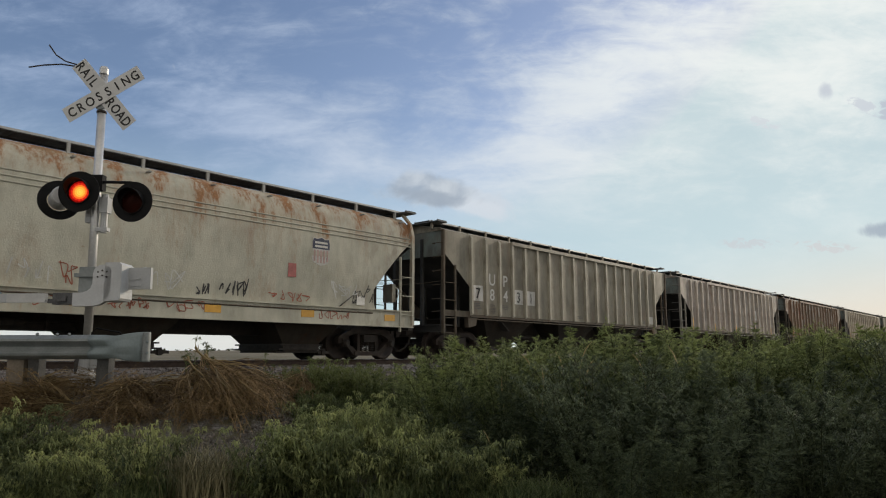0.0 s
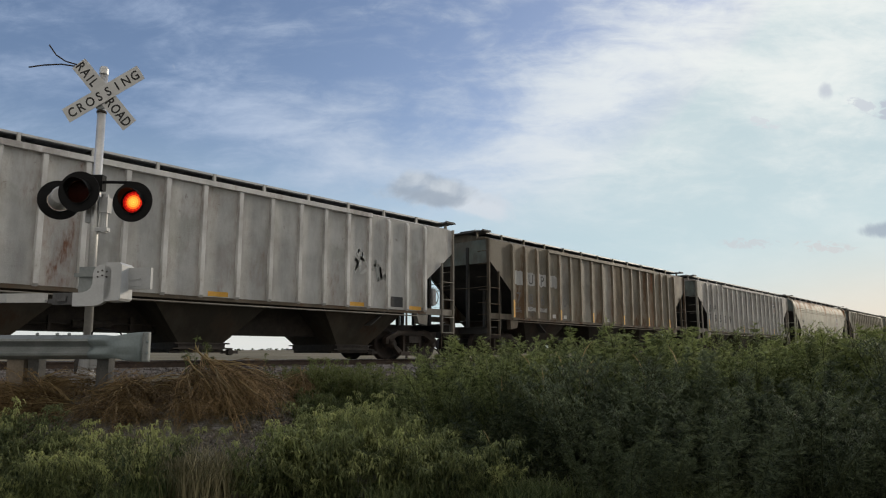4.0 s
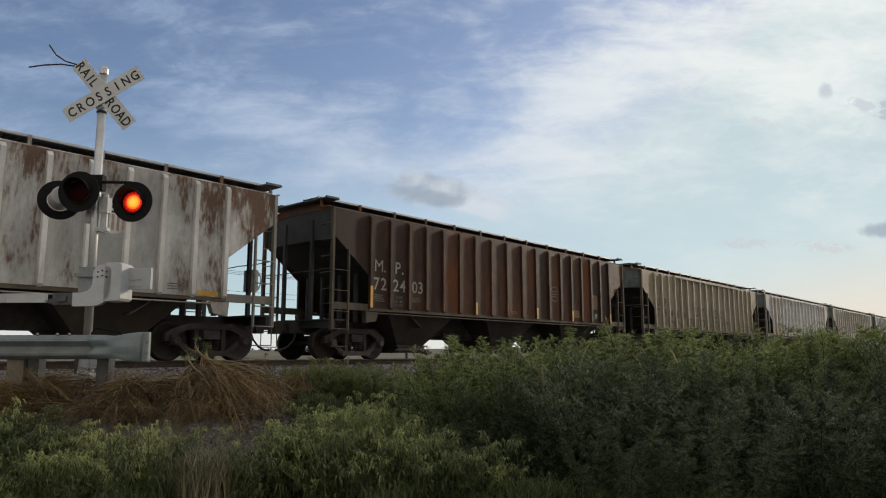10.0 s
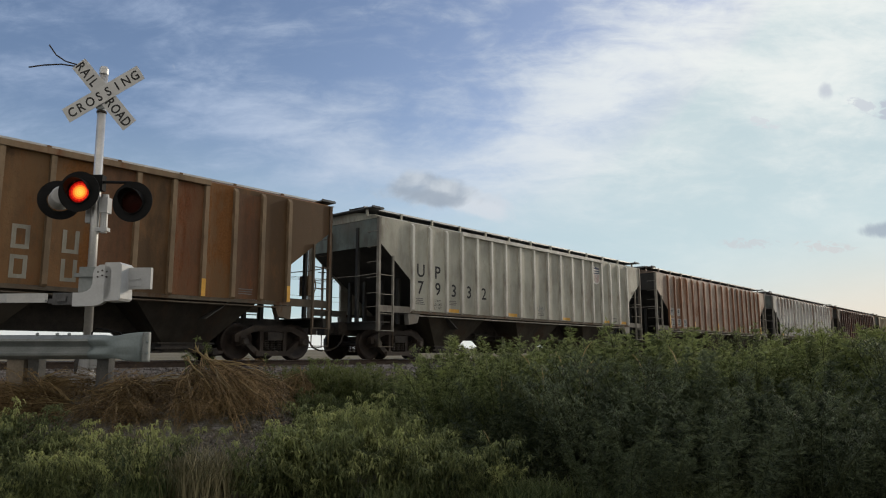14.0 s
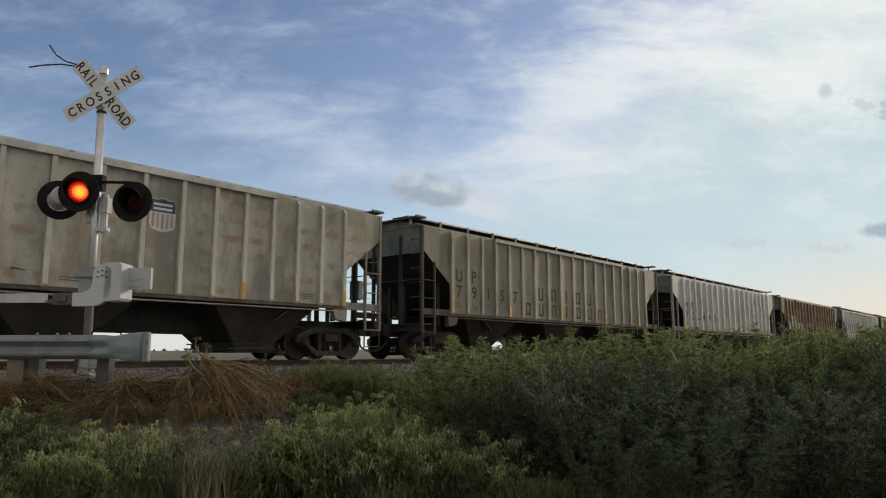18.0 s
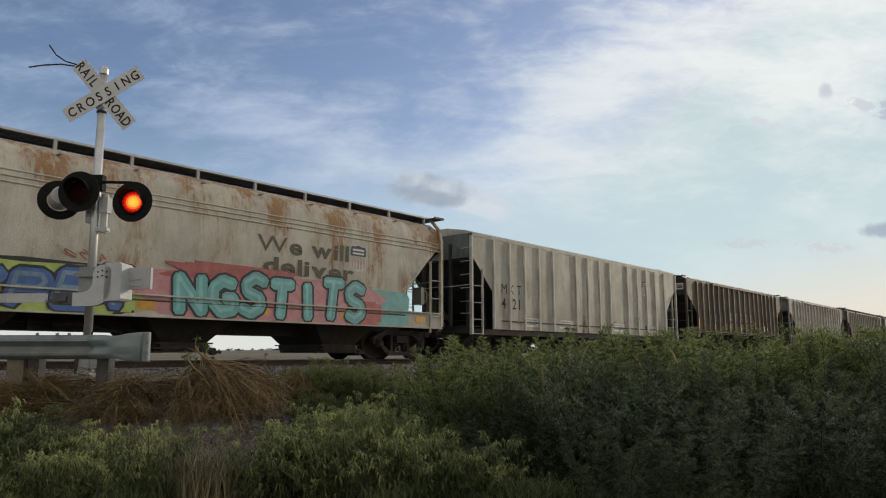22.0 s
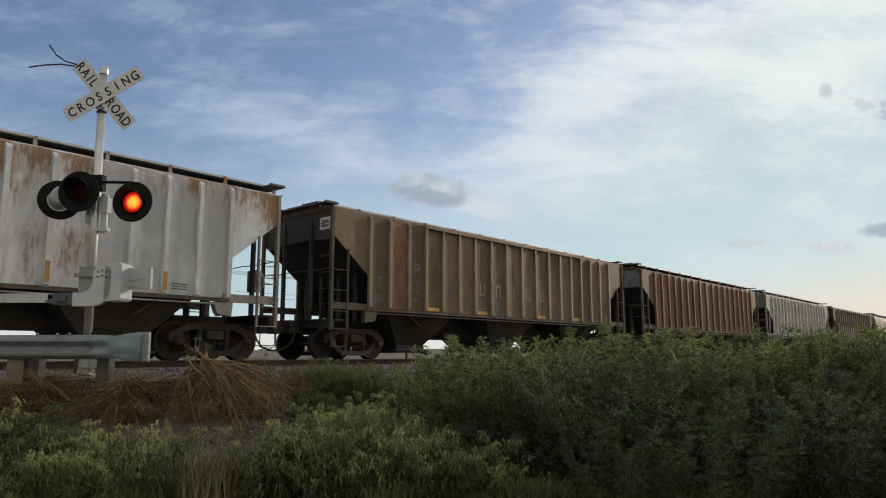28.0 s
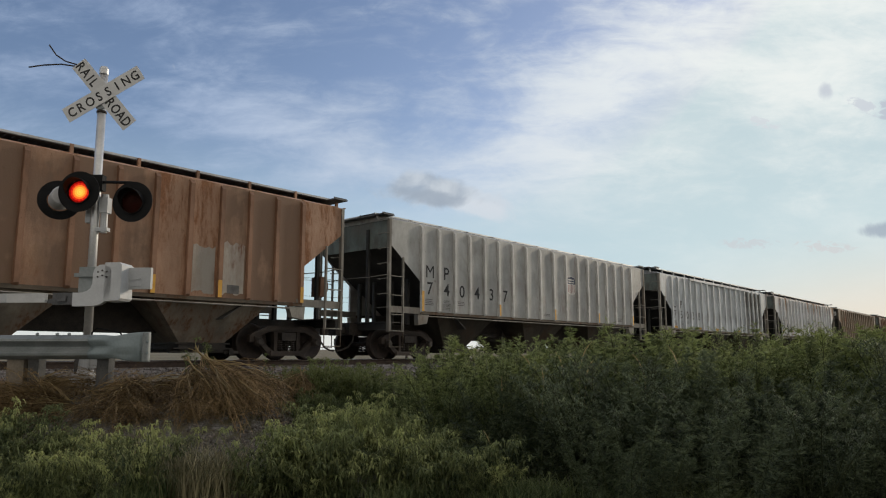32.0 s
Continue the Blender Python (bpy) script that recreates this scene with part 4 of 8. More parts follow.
def under_parts(wagon, under, frame_mat, bright):
    part("centre_sill", shared("centre_sill", centre_sill_mesh), STEEL_DARK, wagon)
    for x in (-4.70, 0.0, 4.70):
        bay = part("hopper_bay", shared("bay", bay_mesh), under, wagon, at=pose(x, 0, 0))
        part("outlet_gate", shared("gate", gate_mesh), STEEL_DARK, bay)
    part("air_pipe", shared("sill_pipe", sill_pipe_mesh), GRIMY_PALE if under is not UNDER else GRIMY_DARK, wagon)
    part("brake_rod", shared("brake_rod", brake_rod_mesh), STEEL_DARK, wagon, at=pose(-2.4, 0, 0))
    for e in (-1, 1):
        part("end_sill", shared(f"end_sill{e}", lambda g: end_sill_mesh(g, e)), frame_mat, wagon)
        part("coupler", shared(f"coupler{e}", lambda g: coupler_mesh(g, e)), STEEL_DARK, wagon)
        bogie(wagon, e * BOGIE)
    part("brake_wheel", shared("brake_wheel", brake_wheel_mesh), bright, wagon)


def ladder_parts(wagon, mat):
    for e in (-1, 1):
        for s in (-1, 1):
            part("corner_post", shared(f"post{e}{s}", lambda g: post_mesh(g, e, s)), mat, wagon)
            lad = part("ladder", shared(f"ladder{e}{s}", lambda g: ladder_rail_mesh(g, e, s)), mat, wagon)
            for z in (0.82, 1.30, 1.86, 2.42):
                part("rung", shared(f"rung{e}{s}", lambda g: rung_mesh(g, e, s)), mat, lad, at=pose(0, 0, z))
            part("stirrup", shared(f"stirrup{e}{s}", lambda g: stirrup_mesh(g, e, s)), GRIMY_DARK, wagon)
        for z in (1.5, 1.9, 2.35, 2.8, 3.25, 3.7):
            part("grab_iron", shared(f"end_rung{e}", lambda g: end_rung_mesh(g, e)), mat, wagon, at=pose(0, 0, z))
        part("grab_rail", shared(f"grab_rail{e}", lambda g: grab_rail_mesh(g, e)), mat, wagon)


def roof_parts(wagon, paint, drop=0.06):
    """drop: how far the walkway lies below its usual height over the roof."""
    part("roof", shared("roof", roof_mesh), paint, wagon)
    part("hatch_cover", shared("hatch", hatch_mesh), paint, wagon, at=pose(0, 0, -0.04 - drop))
    down = pose(0, 0, -drop)
    for s in (-1, 1):
        b = part("running_board", shared(f"board{s}", lambda g: board_mesh(g, s)), BOARD, wagon, at=down)
        if s < 0:
            part("edge_strip", shared("board_edge", board_edge_mesh), EDGE_GLINT, b)
        for i in range(13):
            part("board_bracket", shared(f"bracket{s}", lambda g: bracket_mesh(g, s)), paint, wagon, at=pose(-POSTS - 0.1 + i * (2 * POSTS + 0.2) / 12, 0, EAVE * (drop / 0.39) - 0.03 * drop) @ Matrix.Diagonal((1, 1, 1 - drop / 0.39, 1)))
    for e in (-1, 1):
        part("cross_board", shared(f"cross_board{e}", lambda g: cross_board_mesh(g, e)), BOARD, wagon, at=down)


BOARD = spots("board_steel", (0.06, 0.062, 0.066), (0.16, 0.165, 0.17), 4.0, 0.7, 0.2, 0.2)
# near-black: the shade on ends and slope sheets is mixed into this colour
DARK_END = spots("end_shade", (0.014, 0.014, 0.014), (0.055, 0.052, 0.048), 1.4, 0.75, 0.0, 0.2)


def ribbed_hopper(label, paint, rib_paint=None, end_paint=None, under=None, chord=True, drop=0.06):
    """Three-bay covered hopper with vertical side ribs, standing at the world's middle."""
    rib_paint = rib_paint or paint
    low_paint = GRIMY_PALE if under is not UNDER else GRIMY_DARK
    w = thing("hopper_wagon", Matrix.Identity(4), label, "freight wagon", "wagons of the grain train")
    for s in (-1, 1):
        if s > 0:
            part("side_sheet", shared("side_sheet", lambda g: side_sheet(g, s)), paint, w)
        else:
            for e in (-1, 1):
                part("corner_sheet", shared(f"corner_sheet{e}", lambda g: corner_sheet(g, e)), paint, w)
            for i, (a, b) in enumerate(zip(RIBS, RIBS[1:])):
                part("side_panel", shared(f"panel{i}", lambda g: side_panel(g, a, b, FLOOR, EAVE)), paint, w)
        for x in RIBS:
            part("side_rib", shared(f"rib{s}", lambda g: rib_mesh(g, s)), rib_paint, w, at=pose(x, 0, 0))
        if chord:
            part("top_chord", shared(f"chord{s}", lambda g: chord_mesh(g, s, RIBS[3] - 0.06, RIBS[14] + 0.06)), rib_paint, w)
        part("side_sill", shared(f"sill{s}", lambda g: sill_mesh(g, s)), GRIMY_DARK, w)
        for e in (-1, 1):
            part("side_beam", shared(f"beam{e}{s}", lambda g: side_beam_mesh(g, e, s)), low_paint, w)
            part("jacking_plate", shared(f"jack{e}{s}", lambda g: jack_plate_mesh(g, e, s)), low_paint, w)
    for e in (-1, 1):
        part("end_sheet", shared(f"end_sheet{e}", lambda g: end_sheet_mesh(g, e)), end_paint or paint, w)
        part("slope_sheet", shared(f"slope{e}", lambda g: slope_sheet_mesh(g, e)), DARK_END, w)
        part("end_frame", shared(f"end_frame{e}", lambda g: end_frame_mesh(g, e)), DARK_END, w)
    roof_parts(w, paint, drop)
    ladder_parts(w, low_paint)
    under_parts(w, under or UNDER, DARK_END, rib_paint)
    return w


def flush_side_mesh(g, side):
    y = sorted((side * HALF_W, side * (HALF_W - 0.012)))
    a, r = POSTS - 0.05, POSTS - 1.16
    g.prism([(-a, 3.42), (-a, 4.22), (a, 4.22), (a, 3.42), (r, 2.28), (r, 1.0), (-r, 1.0), (-r, 2.28)], "y", *y)


def flush_corner_mesh(g, end):
    e = end
    a, r = POSTS - 0.05, POSTS - 1.24
    g.prism([(e * a, 3.42), (e * a, 4.22), (e * r, 4.22), (e * r, 1.0), (e * (r + 0.08), 1.0), (e * (r + 0.08), 2.28)], "y", -HALF_W, -HALF_W + 0.012)


def wide_rib_mesh(g, side):
    s = side
    n = [(-0.062, 0.0), (-0.056, 0.05), (-0.03, 0.07), (0.03, 0.07), (0.056, 0.05), (0.062, 0.0)]
    g.prism([(a, s * (HALF_W - 0.002 + b)) for a, b in n], "z", 1.02, 4.10)


def flush_hopper(label, paint, rib_paint, end_paint):
    """Covered hopper whose flat sides reach down over the side sill, with round-edged posts in groups."""
    w = thing("hopper_wagon", Matrix.Identity(4), label, "freight wagon", "wagons of the grain train")
    for s in (-1, 1):
        if s > 0:
            part("side_sheet", shared("flush_side", lambda g: flush_side_mesh(g, s)), paint, w)
        else:
            for e in (-1, 1):
                part("corner_sheet", shared(f"flush_corner{e}", lambda g: flush_corner_mesh(g, e)), paint, w)
            ends = [-POSTS + 1.24] + WIDE_RIBS[1:-1] + [POSTS - 1.24]
            for i, (a, b) in enumerate(zip(ends, ends[1:])):
                part("side_panel", shared(f"flush_panel{i}", lambda g: side_panel(g, a, b, 1.0, 4.22)), paint, w)
        for x in WIDE_RIBS:
            part("side_rib", shared(f"wide_rib{s}", lambda g: wide_rib_mesh(g, s)), rib_paint, w, at=pose(x, 0, 0))
        def seam(g):
            y = sorted((s * (HALF_W - 0.002), s * (HALF_W + 0.012)))
            g.box(-POSTS + 0.05, POSTS - 0.05, *y, 4.10, 4.115)
        part("eave_seam", shared(f"eave_seam{s}", seam), rib_paint, w)
        def low_sill(g):
            y = sorted((s * (HALF_W - 0.14), s * (HALF_W - 0.02)))
            g.box(-POSTS + 0.1, POSTS - 0.1, *y, 0.80, 0.995)
        part("side_sill", shared(f"low_sill{s}", low_sill), UNDER, w)
    for e in (-1, 1):
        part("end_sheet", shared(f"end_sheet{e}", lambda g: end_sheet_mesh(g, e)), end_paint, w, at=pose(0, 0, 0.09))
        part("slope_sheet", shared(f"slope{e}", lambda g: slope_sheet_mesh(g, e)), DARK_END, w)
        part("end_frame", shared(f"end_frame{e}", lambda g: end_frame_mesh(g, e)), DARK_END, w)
        for x in (1.45,) if e > 0 else ():
            def hoop(g):
                g.tube([(x + e * 6.6 - 0.3, -0.9, EAVE + 0.25), (x + e * 6.6 - 0.25, -0.9, EAVE + 0.36), (x + e * 6.6 + 0.25, -0.9, EAVE + 0.36), (x + e * 6.6 + 0.3, -0.9, EAVE + 0.25)], 0.016, 5)
            part("roof_grab", shared(f"roof_grab{e}{x}", hoop), rib_paint, w)
    part("roof", shared("roof", roof_mesh), paint, w, at=pose(0, 0, 0.10))
    ladder_parts(w, rib_paint)
    under_parts(w, UNDER, DARK_END, rib_paint)
    return w


def end_placard(wagon):
    """Pale number board painted on the end sheet beside the corner; its print cannot be read."""
    g = Geo()
    x = -POSTS + 0.068
    g.box(x - 0.006, x + 0.004, -1.44, -0.98, 3.56, 3.90)
    p = part("end_placard", g, LETTER_WHITE, wagon, "pale painted number board")
    for k in (0, 1):
        g = Geo()
        g.box(x - 0.012, x - 0.007, -1.36, -1.06, 3.63 + 0.13 * k, 3.69 + 0.13 * k)
        part("print_bar", g, LETTER_DIM, p)


# smooth-sided wagons
SHELL = [(1.53, 1.42), (1.575, 1.8), (1.605, 2.3), (1.615, 2.8), (1.60, 3.25), (1.565, 3.60), (1.50, 3.90), (1.38, 4.12), (1.16, 4.27), (0.7, 4.36), (0.0, 4.39)]


def shell_mesh(g):
    def cut(z):
        if z >= 3.45:
            return POSTS - 0.08
        if z > 1.95:
            t = (3.45 - z) / 1.5
            return POSTS - 0.08 - 1.55 * t ** 0.8
        return POSTS - 1.63 + 0.14 * ((1.95 - z) / 0.53) ** 2
    ring = [(-y, z) for y, z in SHELL] + [(y, z) for y, z in SHELL[-2::-1]]
    fine = []
    for (a, b), (c, d) in zip(ring, ring[1:]):
        fine += [(a + (c - a) * i / 3, b + (d - b) * i / 3) for i in range(3)]
    fine.append(ring[-1])
    cols = 20
    n = len(fine)
    g.v = [(-cut(z) + 2 * cut(z) * i / cols, y, z) for i in range(cols + 1) for y, z in fine]
    g.f = [(i * n + j, (i + 1) * n + j, (i + 1) * n + j + 1, i * n + j + 1) for i in range(cols) for j in range(n - 1)]


def bead_mesh(g):
    g.tube([(-POSTS + 0.1, 0, 0), (POSTS - 0.1, 0, 0)], 0.018, 6)


def curved_end_mesh(g, end):
    x0, x1 = sorted((end * (POSTS - 0.10), end * (POSTS - 0.115)))
    top = [(-y, z) for y, z in SHELL if z > 3.3] + [(y, z) for y, z in SHELL[-2::-1] if z > 3.3]
    g.prism([(1.57, 3.3), (-1.57, 3.3)] + top, "x", x0, x1)


def curved_sill_mesh(g, side):
    y = sorted((side * 1.52, side * 1.61))
    g.box(-POSTS, POSTS, *y, 0.95, 1.40)
    y = sorted((side * 1.50, side * 1.66))
    g.box(-POSTS, POSTS, *y, 1.385, 1.42)
    g.box(-POSTS, POSTS, *y, 0.93, 0.96)


def curved_post_mesh(g, end, side):
    x0, x1 = end * (POSTS - 0.09), end * (POSTS + 0.02)
    pts = [(1.60, 1.0), (1.60, 3.70), (1.47, 4.12), (1.15, 4.46)]
    for (a, b), (c, d) in zip(pts, pts[1:]):
        ya, yc = side * a, side * c
        w = 0.05 * side
        lo, hi = sorted((x0, x1))
        g.hexa([(lo, ya - w, b), (hi, ya - w, b), (hi, ya + w, b), (lo, ya + w, b), (lo, yc - w, d), (hi, yc - w, d), (hi, yc + w, d), (lo, yc + w, d)])


def smooth_hopper(label, paint, end_paint):
    """Covered hopper with smooth bulging sides and a deep side sill."""
    w = thing("hopper_wagon", Matrix.Identity(4), label, "freight wagon", "wagons of the grain train")
    part("body_shell", shared("shell", shell_mesh, True), paint, w)
    for s in (-1, 1):
        for y, z in ((1.595, 3.36), (1.582, 3.48), (1.566, 3.60)):
            part("side_bead", shared("bead", bead_mesh), paint, w, at=pose(0, s * y, z))
        part("side_sill", shared(f"curved_sill{s}", lambda g: curved_sill_mesh(g, s)), paint, w)
        b = part("running_board", shared(f"board{s}", lambda g: board_mesh(g, s)), BOARD, w)
        if s < 0:
            part("edge_strip", shared("board_edge", board_edge_mesh), EDGE_GLINT, b)
        for i in range(11):
            part("board_bracket", shared(f"bracket{s}", lambda g: bracket_mesh(g, s)), PALE, w, at=pose(-POSTS + 0.4 + i * (2 * POSTS - 0.8) / 10, 0, -0.06))
        for e in (-1, 1):
            part("corner_post", shared(f"curved_post{e}{s}", lambda g: curved_post_mesh(g, e, s)), paint, w)
            lad = part("ladder", shared(f"ladder{e}{s}", lambda g: ladder_rail_mesh(g, e, s)), paint, w)
            for z in (1.30, 1.86, 2.42):
                part("rung", shared(f"rung{e}{s}", lambda g: rung_mesh(g, e, s)), paint, lad, at=pose(0, 0, z))
    for e in (-1, 1):
        part("cross_board", shared(f"cross_board{e}", lambda g: cross_board_mesh(g, e)), BOARD, w)
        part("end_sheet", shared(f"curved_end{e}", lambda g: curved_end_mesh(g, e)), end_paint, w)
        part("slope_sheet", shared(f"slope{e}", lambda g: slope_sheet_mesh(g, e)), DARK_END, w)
        part("grab_rail", shared(f"grab_rail{e}", lambda g: grab_rail_mesh(g, e)), paint, w)
    under_parts(w, UNDER, DARK_END, paint)
    return w


# ---- the train: rear post of each wagon at the start, and its looks ----
TRAIN = []


def add_wagon(rear, wagon, length=1.0):
    """length: how much shorter than the ribbed wagons it is."""
    TRAIN.append((rear + POSTS * length, wagon))
    wagon.scale.x = length
    return wagon


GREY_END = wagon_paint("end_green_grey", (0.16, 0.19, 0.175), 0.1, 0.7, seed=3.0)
PALE = wagon_paint("pale_repaint", (0.36, 0.36, 0.35), 0.05, 0.4, seed=9.0)
WHITE_SQUARE = wagon_paint("white_square", (0.58, 0.57, 0.54), 0.05, 0.35, seed=5.0)
FADED = wagon_paint("faded_letters", (0.27, 0.255, 0.21), 0.1, 0.5, seed=6.0)
FADED_DARK = wagon_paint("faded_dark_letters", (0.075, 0.062, 0.042), 0.05, 0.4, seed=6.5)
SPRAY_BLACK = plain("spray_black", (0.03, 0.03, 0.032), 0.6, 0, 0.3, 9.0, 0)
SPRAY_RED = plain("spray_red", (0.30, 0.085, 0.05), 0.6, 0, 0.3, 9.0, 0)
SPRAY_WHITE = plain("spray_white", (0.50, 0.51, 0.50), 0.6, 0, 0.25, 9.0, 0)
SPRAY_GREY = plain("spray_grey", (0.24, 0.25, 0.24), 0.6, 0, 0.25, 9.0, 0)
SPRAY_BLUE = plain("spray_blue", (0.16, 0.25, 0.34), 0.6, 0, 0.25, 9.0, 0)
VIVID_BLUE = plain("graffiti_blue", (0.06, 0.13, 0.33), 0.5, 0, 0.25, 5.0, 0)
TURQUOISE = plain("graffiti_turquoise", (0.15, 0.38, 0.37), 0.5, 0, 0.2, 5.0, 0)
PALE_TURQUOISE = plain("graffiti_pale_turquoise", (0.22, 0.46, 0.45), 0.5, 0, 0.2, 5.0, 0)
LETTER_OLIVE = spots("lettering_olive", (0.06, 0.055, 0.035), (0.12, 0.11, 0.075), 9.0, 0.7, 0.0, 0.0)
LIME = plain("graffiti_lime", (0.36, 0.46, 0.12), 0.5, 0, 0.2, 5.0, 0)
PINK = plain("graffiti_pink", (0.46, 0.22, 0.23), 0.5, 0, 0.25, 5.0, 0)
ROSE = plain("graffiti_red", (0.38, 0.11, 0.10), 0.5, 0, 0.3, 5.0, 0)
GREEN_TAG = plain("green_tag", (0.22, 0.42, 0.25), 0.5, 0, 0.15)


def paints(name, base, rust=0.2, dirt=0.5, seed=0.0, rib=None, **more):
    p = wagon_paint(name, base, rust, dirt, seed=seed, **more)
    # ribs take a lighter tone than the sheets between them
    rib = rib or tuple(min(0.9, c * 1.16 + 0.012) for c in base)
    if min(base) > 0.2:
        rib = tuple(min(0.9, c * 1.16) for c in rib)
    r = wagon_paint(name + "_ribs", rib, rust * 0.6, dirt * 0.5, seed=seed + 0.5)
    return p, r


def standard(rear, name, label, base, rust, dirt, seed, rib=None, end=None, strips=(0, 4, 8, 12, 16), chord=True, low=False, under=None, **more):
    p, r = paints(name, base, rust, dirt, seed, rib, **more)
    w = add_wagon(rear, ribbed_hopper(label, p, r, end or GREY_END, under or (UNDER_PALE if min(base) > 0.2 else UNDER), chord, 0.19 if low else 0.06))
    for i in strips:
        strip(w, i, FLOOR, FLOOR + (0.62 if i == 0 else 0.40))
    return w


def low_strips(w, panels):
    """Yellow reflectors laid flat along the bottom of the panels."""
    for i in panels:
        x = panel_x(i)
        patch(w, x - 0.26, x + 0.26, FLOOR + 0.02, FLOOR + 0.13, YELLOW, "reflector")


def bold_shape(w, outline, mat, depth, name="graffiti_shape"):
    g = Geo()
    n = len(outline)
    y = -1.612 - depth
    g.prism(outline, "y", y, y + 0.05 + depth)
    part(name, g, mat, w)


def cloud_outline(x0, x1, z0, z1, seed, n=26, rough=0.10):
    rnd = random.Random(seed)
    cx, cz, rx, rz = (x0 + x1) / 2, (z0 + z1) / 2, (x1 - x0) / 2, (z1 - z0) / 2
    pts = []
    for i in range(n):
        a = 2 * math.pi * i / n
        c, s = math.cos(a), math.sin(a)
        k = 1 + rnd.uniform(-rough, rough)
        pts.append((cx + rx * k * math.copysign(abs(c) ** 0.45, c), max(0.94, cz + rz * k * math.copysign(abs(s) ** 0.45, s))))
    return pts


STROKES = {
    "H": [[(0, 0), (0, 1)], [(1, 0), (1, 1)], [(0, 0.5), (1, 0.5)]],
    "Y": [[(0, 1), (0.5, 0.5)], [(1, 1), (0.5, 0.5), (0.5, 0)]],
    "P": [[(0, 0), (0, 1), (0.8, 1), (1, 0.75), (0.8, 0.5), (0, 0.5)]],
    "E": [[(1, 1), (0, 1), (0, 0), (1, 0)], [(0, 0.5), (0.8, 0.5)]],
    "T": [[(0, 1), (1, 1)], [(0.5, 1), (0.5, 0)]],
    "N": [[(0, 0), (0, 1), (1, 0), (1, 1)]],
    "G": [[(1, 0.9), (0.5, 1), (0.05, 0.75), (0, 0.3), (0.4, 0), (1, 0.1), (1, 0.45), (0.6, 0.45)]],
    "S": [[(1, 0.88), (0.5, 1), (0.05, 0.8), (0.15, 0.58), (0.85, 0.42), (0.95, 0.18), (0.5, 0), (0, 0.12)]],
    "I": [[(0.5, 0), (0.5, 1)]],
}


def graffiti_word(w, text, x0, x1, z0, z1, rise, fill, core, seed):
    """Bulky painted letters with black edges and a light core, leaning and swelling as sprayed by hand."""
    rnd = random.Random(seed)
    step = (x1 - x0) / len(text)
    for i, ch in enumerate(text):
        base = x0 + step * i + step * 0.20
        tall = (z1 - z0) * rnd.uniform(0.90, 1.04) + rise * i / len(text) - 0.26
        lean = rnd.uniform(-0.06, 0.14)
        drop = rnd.uniform(0.0, 0.05)

        def at(p):
            return base + p[0] * step * 0.66 + lean * (p[1] - 0.5), z0 + 0.14 + drop + p[1] * tall
        for half, mat, depth, name in ((0.205, SPRAY_BLACK, 0.010, "graffiti_edge"), (0.145, fill, 0.0135, "graffiti_letter"), (0.045, core, 0.017, "graffiti_core")):
            g = Geo()
            lift = 0.0
            for line in STROKES[ch]:
                pts = [at(p) for p in line]
                if half < 0.1:
                    pts = [(x - 0.03, z + 0.03) for x, z in pts]
                for (xa, za), (xb, zb) in zip(pts, pts[1:]):
                    d = Vector((xb - xa, zb - za)).normalized()
                    e, n = d * half * 0.7, Vector((-d.y, d.x)) * half
                    y = -1.612 - depth - lift
                    q = [(xa - e.x * 0.9 - n.x * 0.6, za - e.y * 0.9 - n.y * 0.6), (xa - n.x, za - n.y), (xb - n.x, zb - n.y), (xb + e.x * 0.9 - n.x * 0.6, zb + e.y * 0.9 - n.y * 0.6), (xb + e.x * 0.9 + n.x * 0.6, zb + e.y * 0.9 + n.y * 0.6), (xb + n.x, zb + n.y), (xa + n.x, za + n.y), (xa - e.x * 0.9 + n.x * 0.6, za - e.y * 0.9 + n.y * 0.6)]
                    g.face_set([(a, y, max(0.955, b)) for a, b in q], [tuple(range(8))])
                    lift += 0.0003
            part(name, g, mat, w)


def wide_words(w, text, x0, x1, z, tall, mat, bulge=True):
    """Words stretched to a width, in a heavy hand."""
    me = lettering(text, 1.0, 0.032)
    xs = [v.co.x for v in me.vertices]
    k = (x1 - x0) / (max(xs) - min(xs))
    y = min(side_y(z, bulge), side_y(z + tall, bulge)) - 0.006
    run = x0
    for ch in text:
        if ch == " ":
            run += 0.26 * k
            continue
        me = lettering(ch, 1.0, 0.0 if ch == "W" else 0.032)
        xs = [v.co.x for v in me.vertices]
        part("lettering", me, mat, w, at=Matrix.Translation((run, y, z)) @ Matrix.Rotation(radians(90), 4, "X") @ Matrix.Diagonal((k, tall / 0.72, 1, 1)) @ Matrix.Translation((-min(xs), 0, 0)))
        run += (max(xs) - min(xs) + 0.075) * k


def smooth_details(w, wide_row=True):
    for q in (1.15, 3.85, 6.9, 9.85, 12.6, 15.6):
        patch(w, q - POSTS, q - POSTS + 0.42, 1.10, 1.28, YELLOW, "reflector", True, thick=0.006)


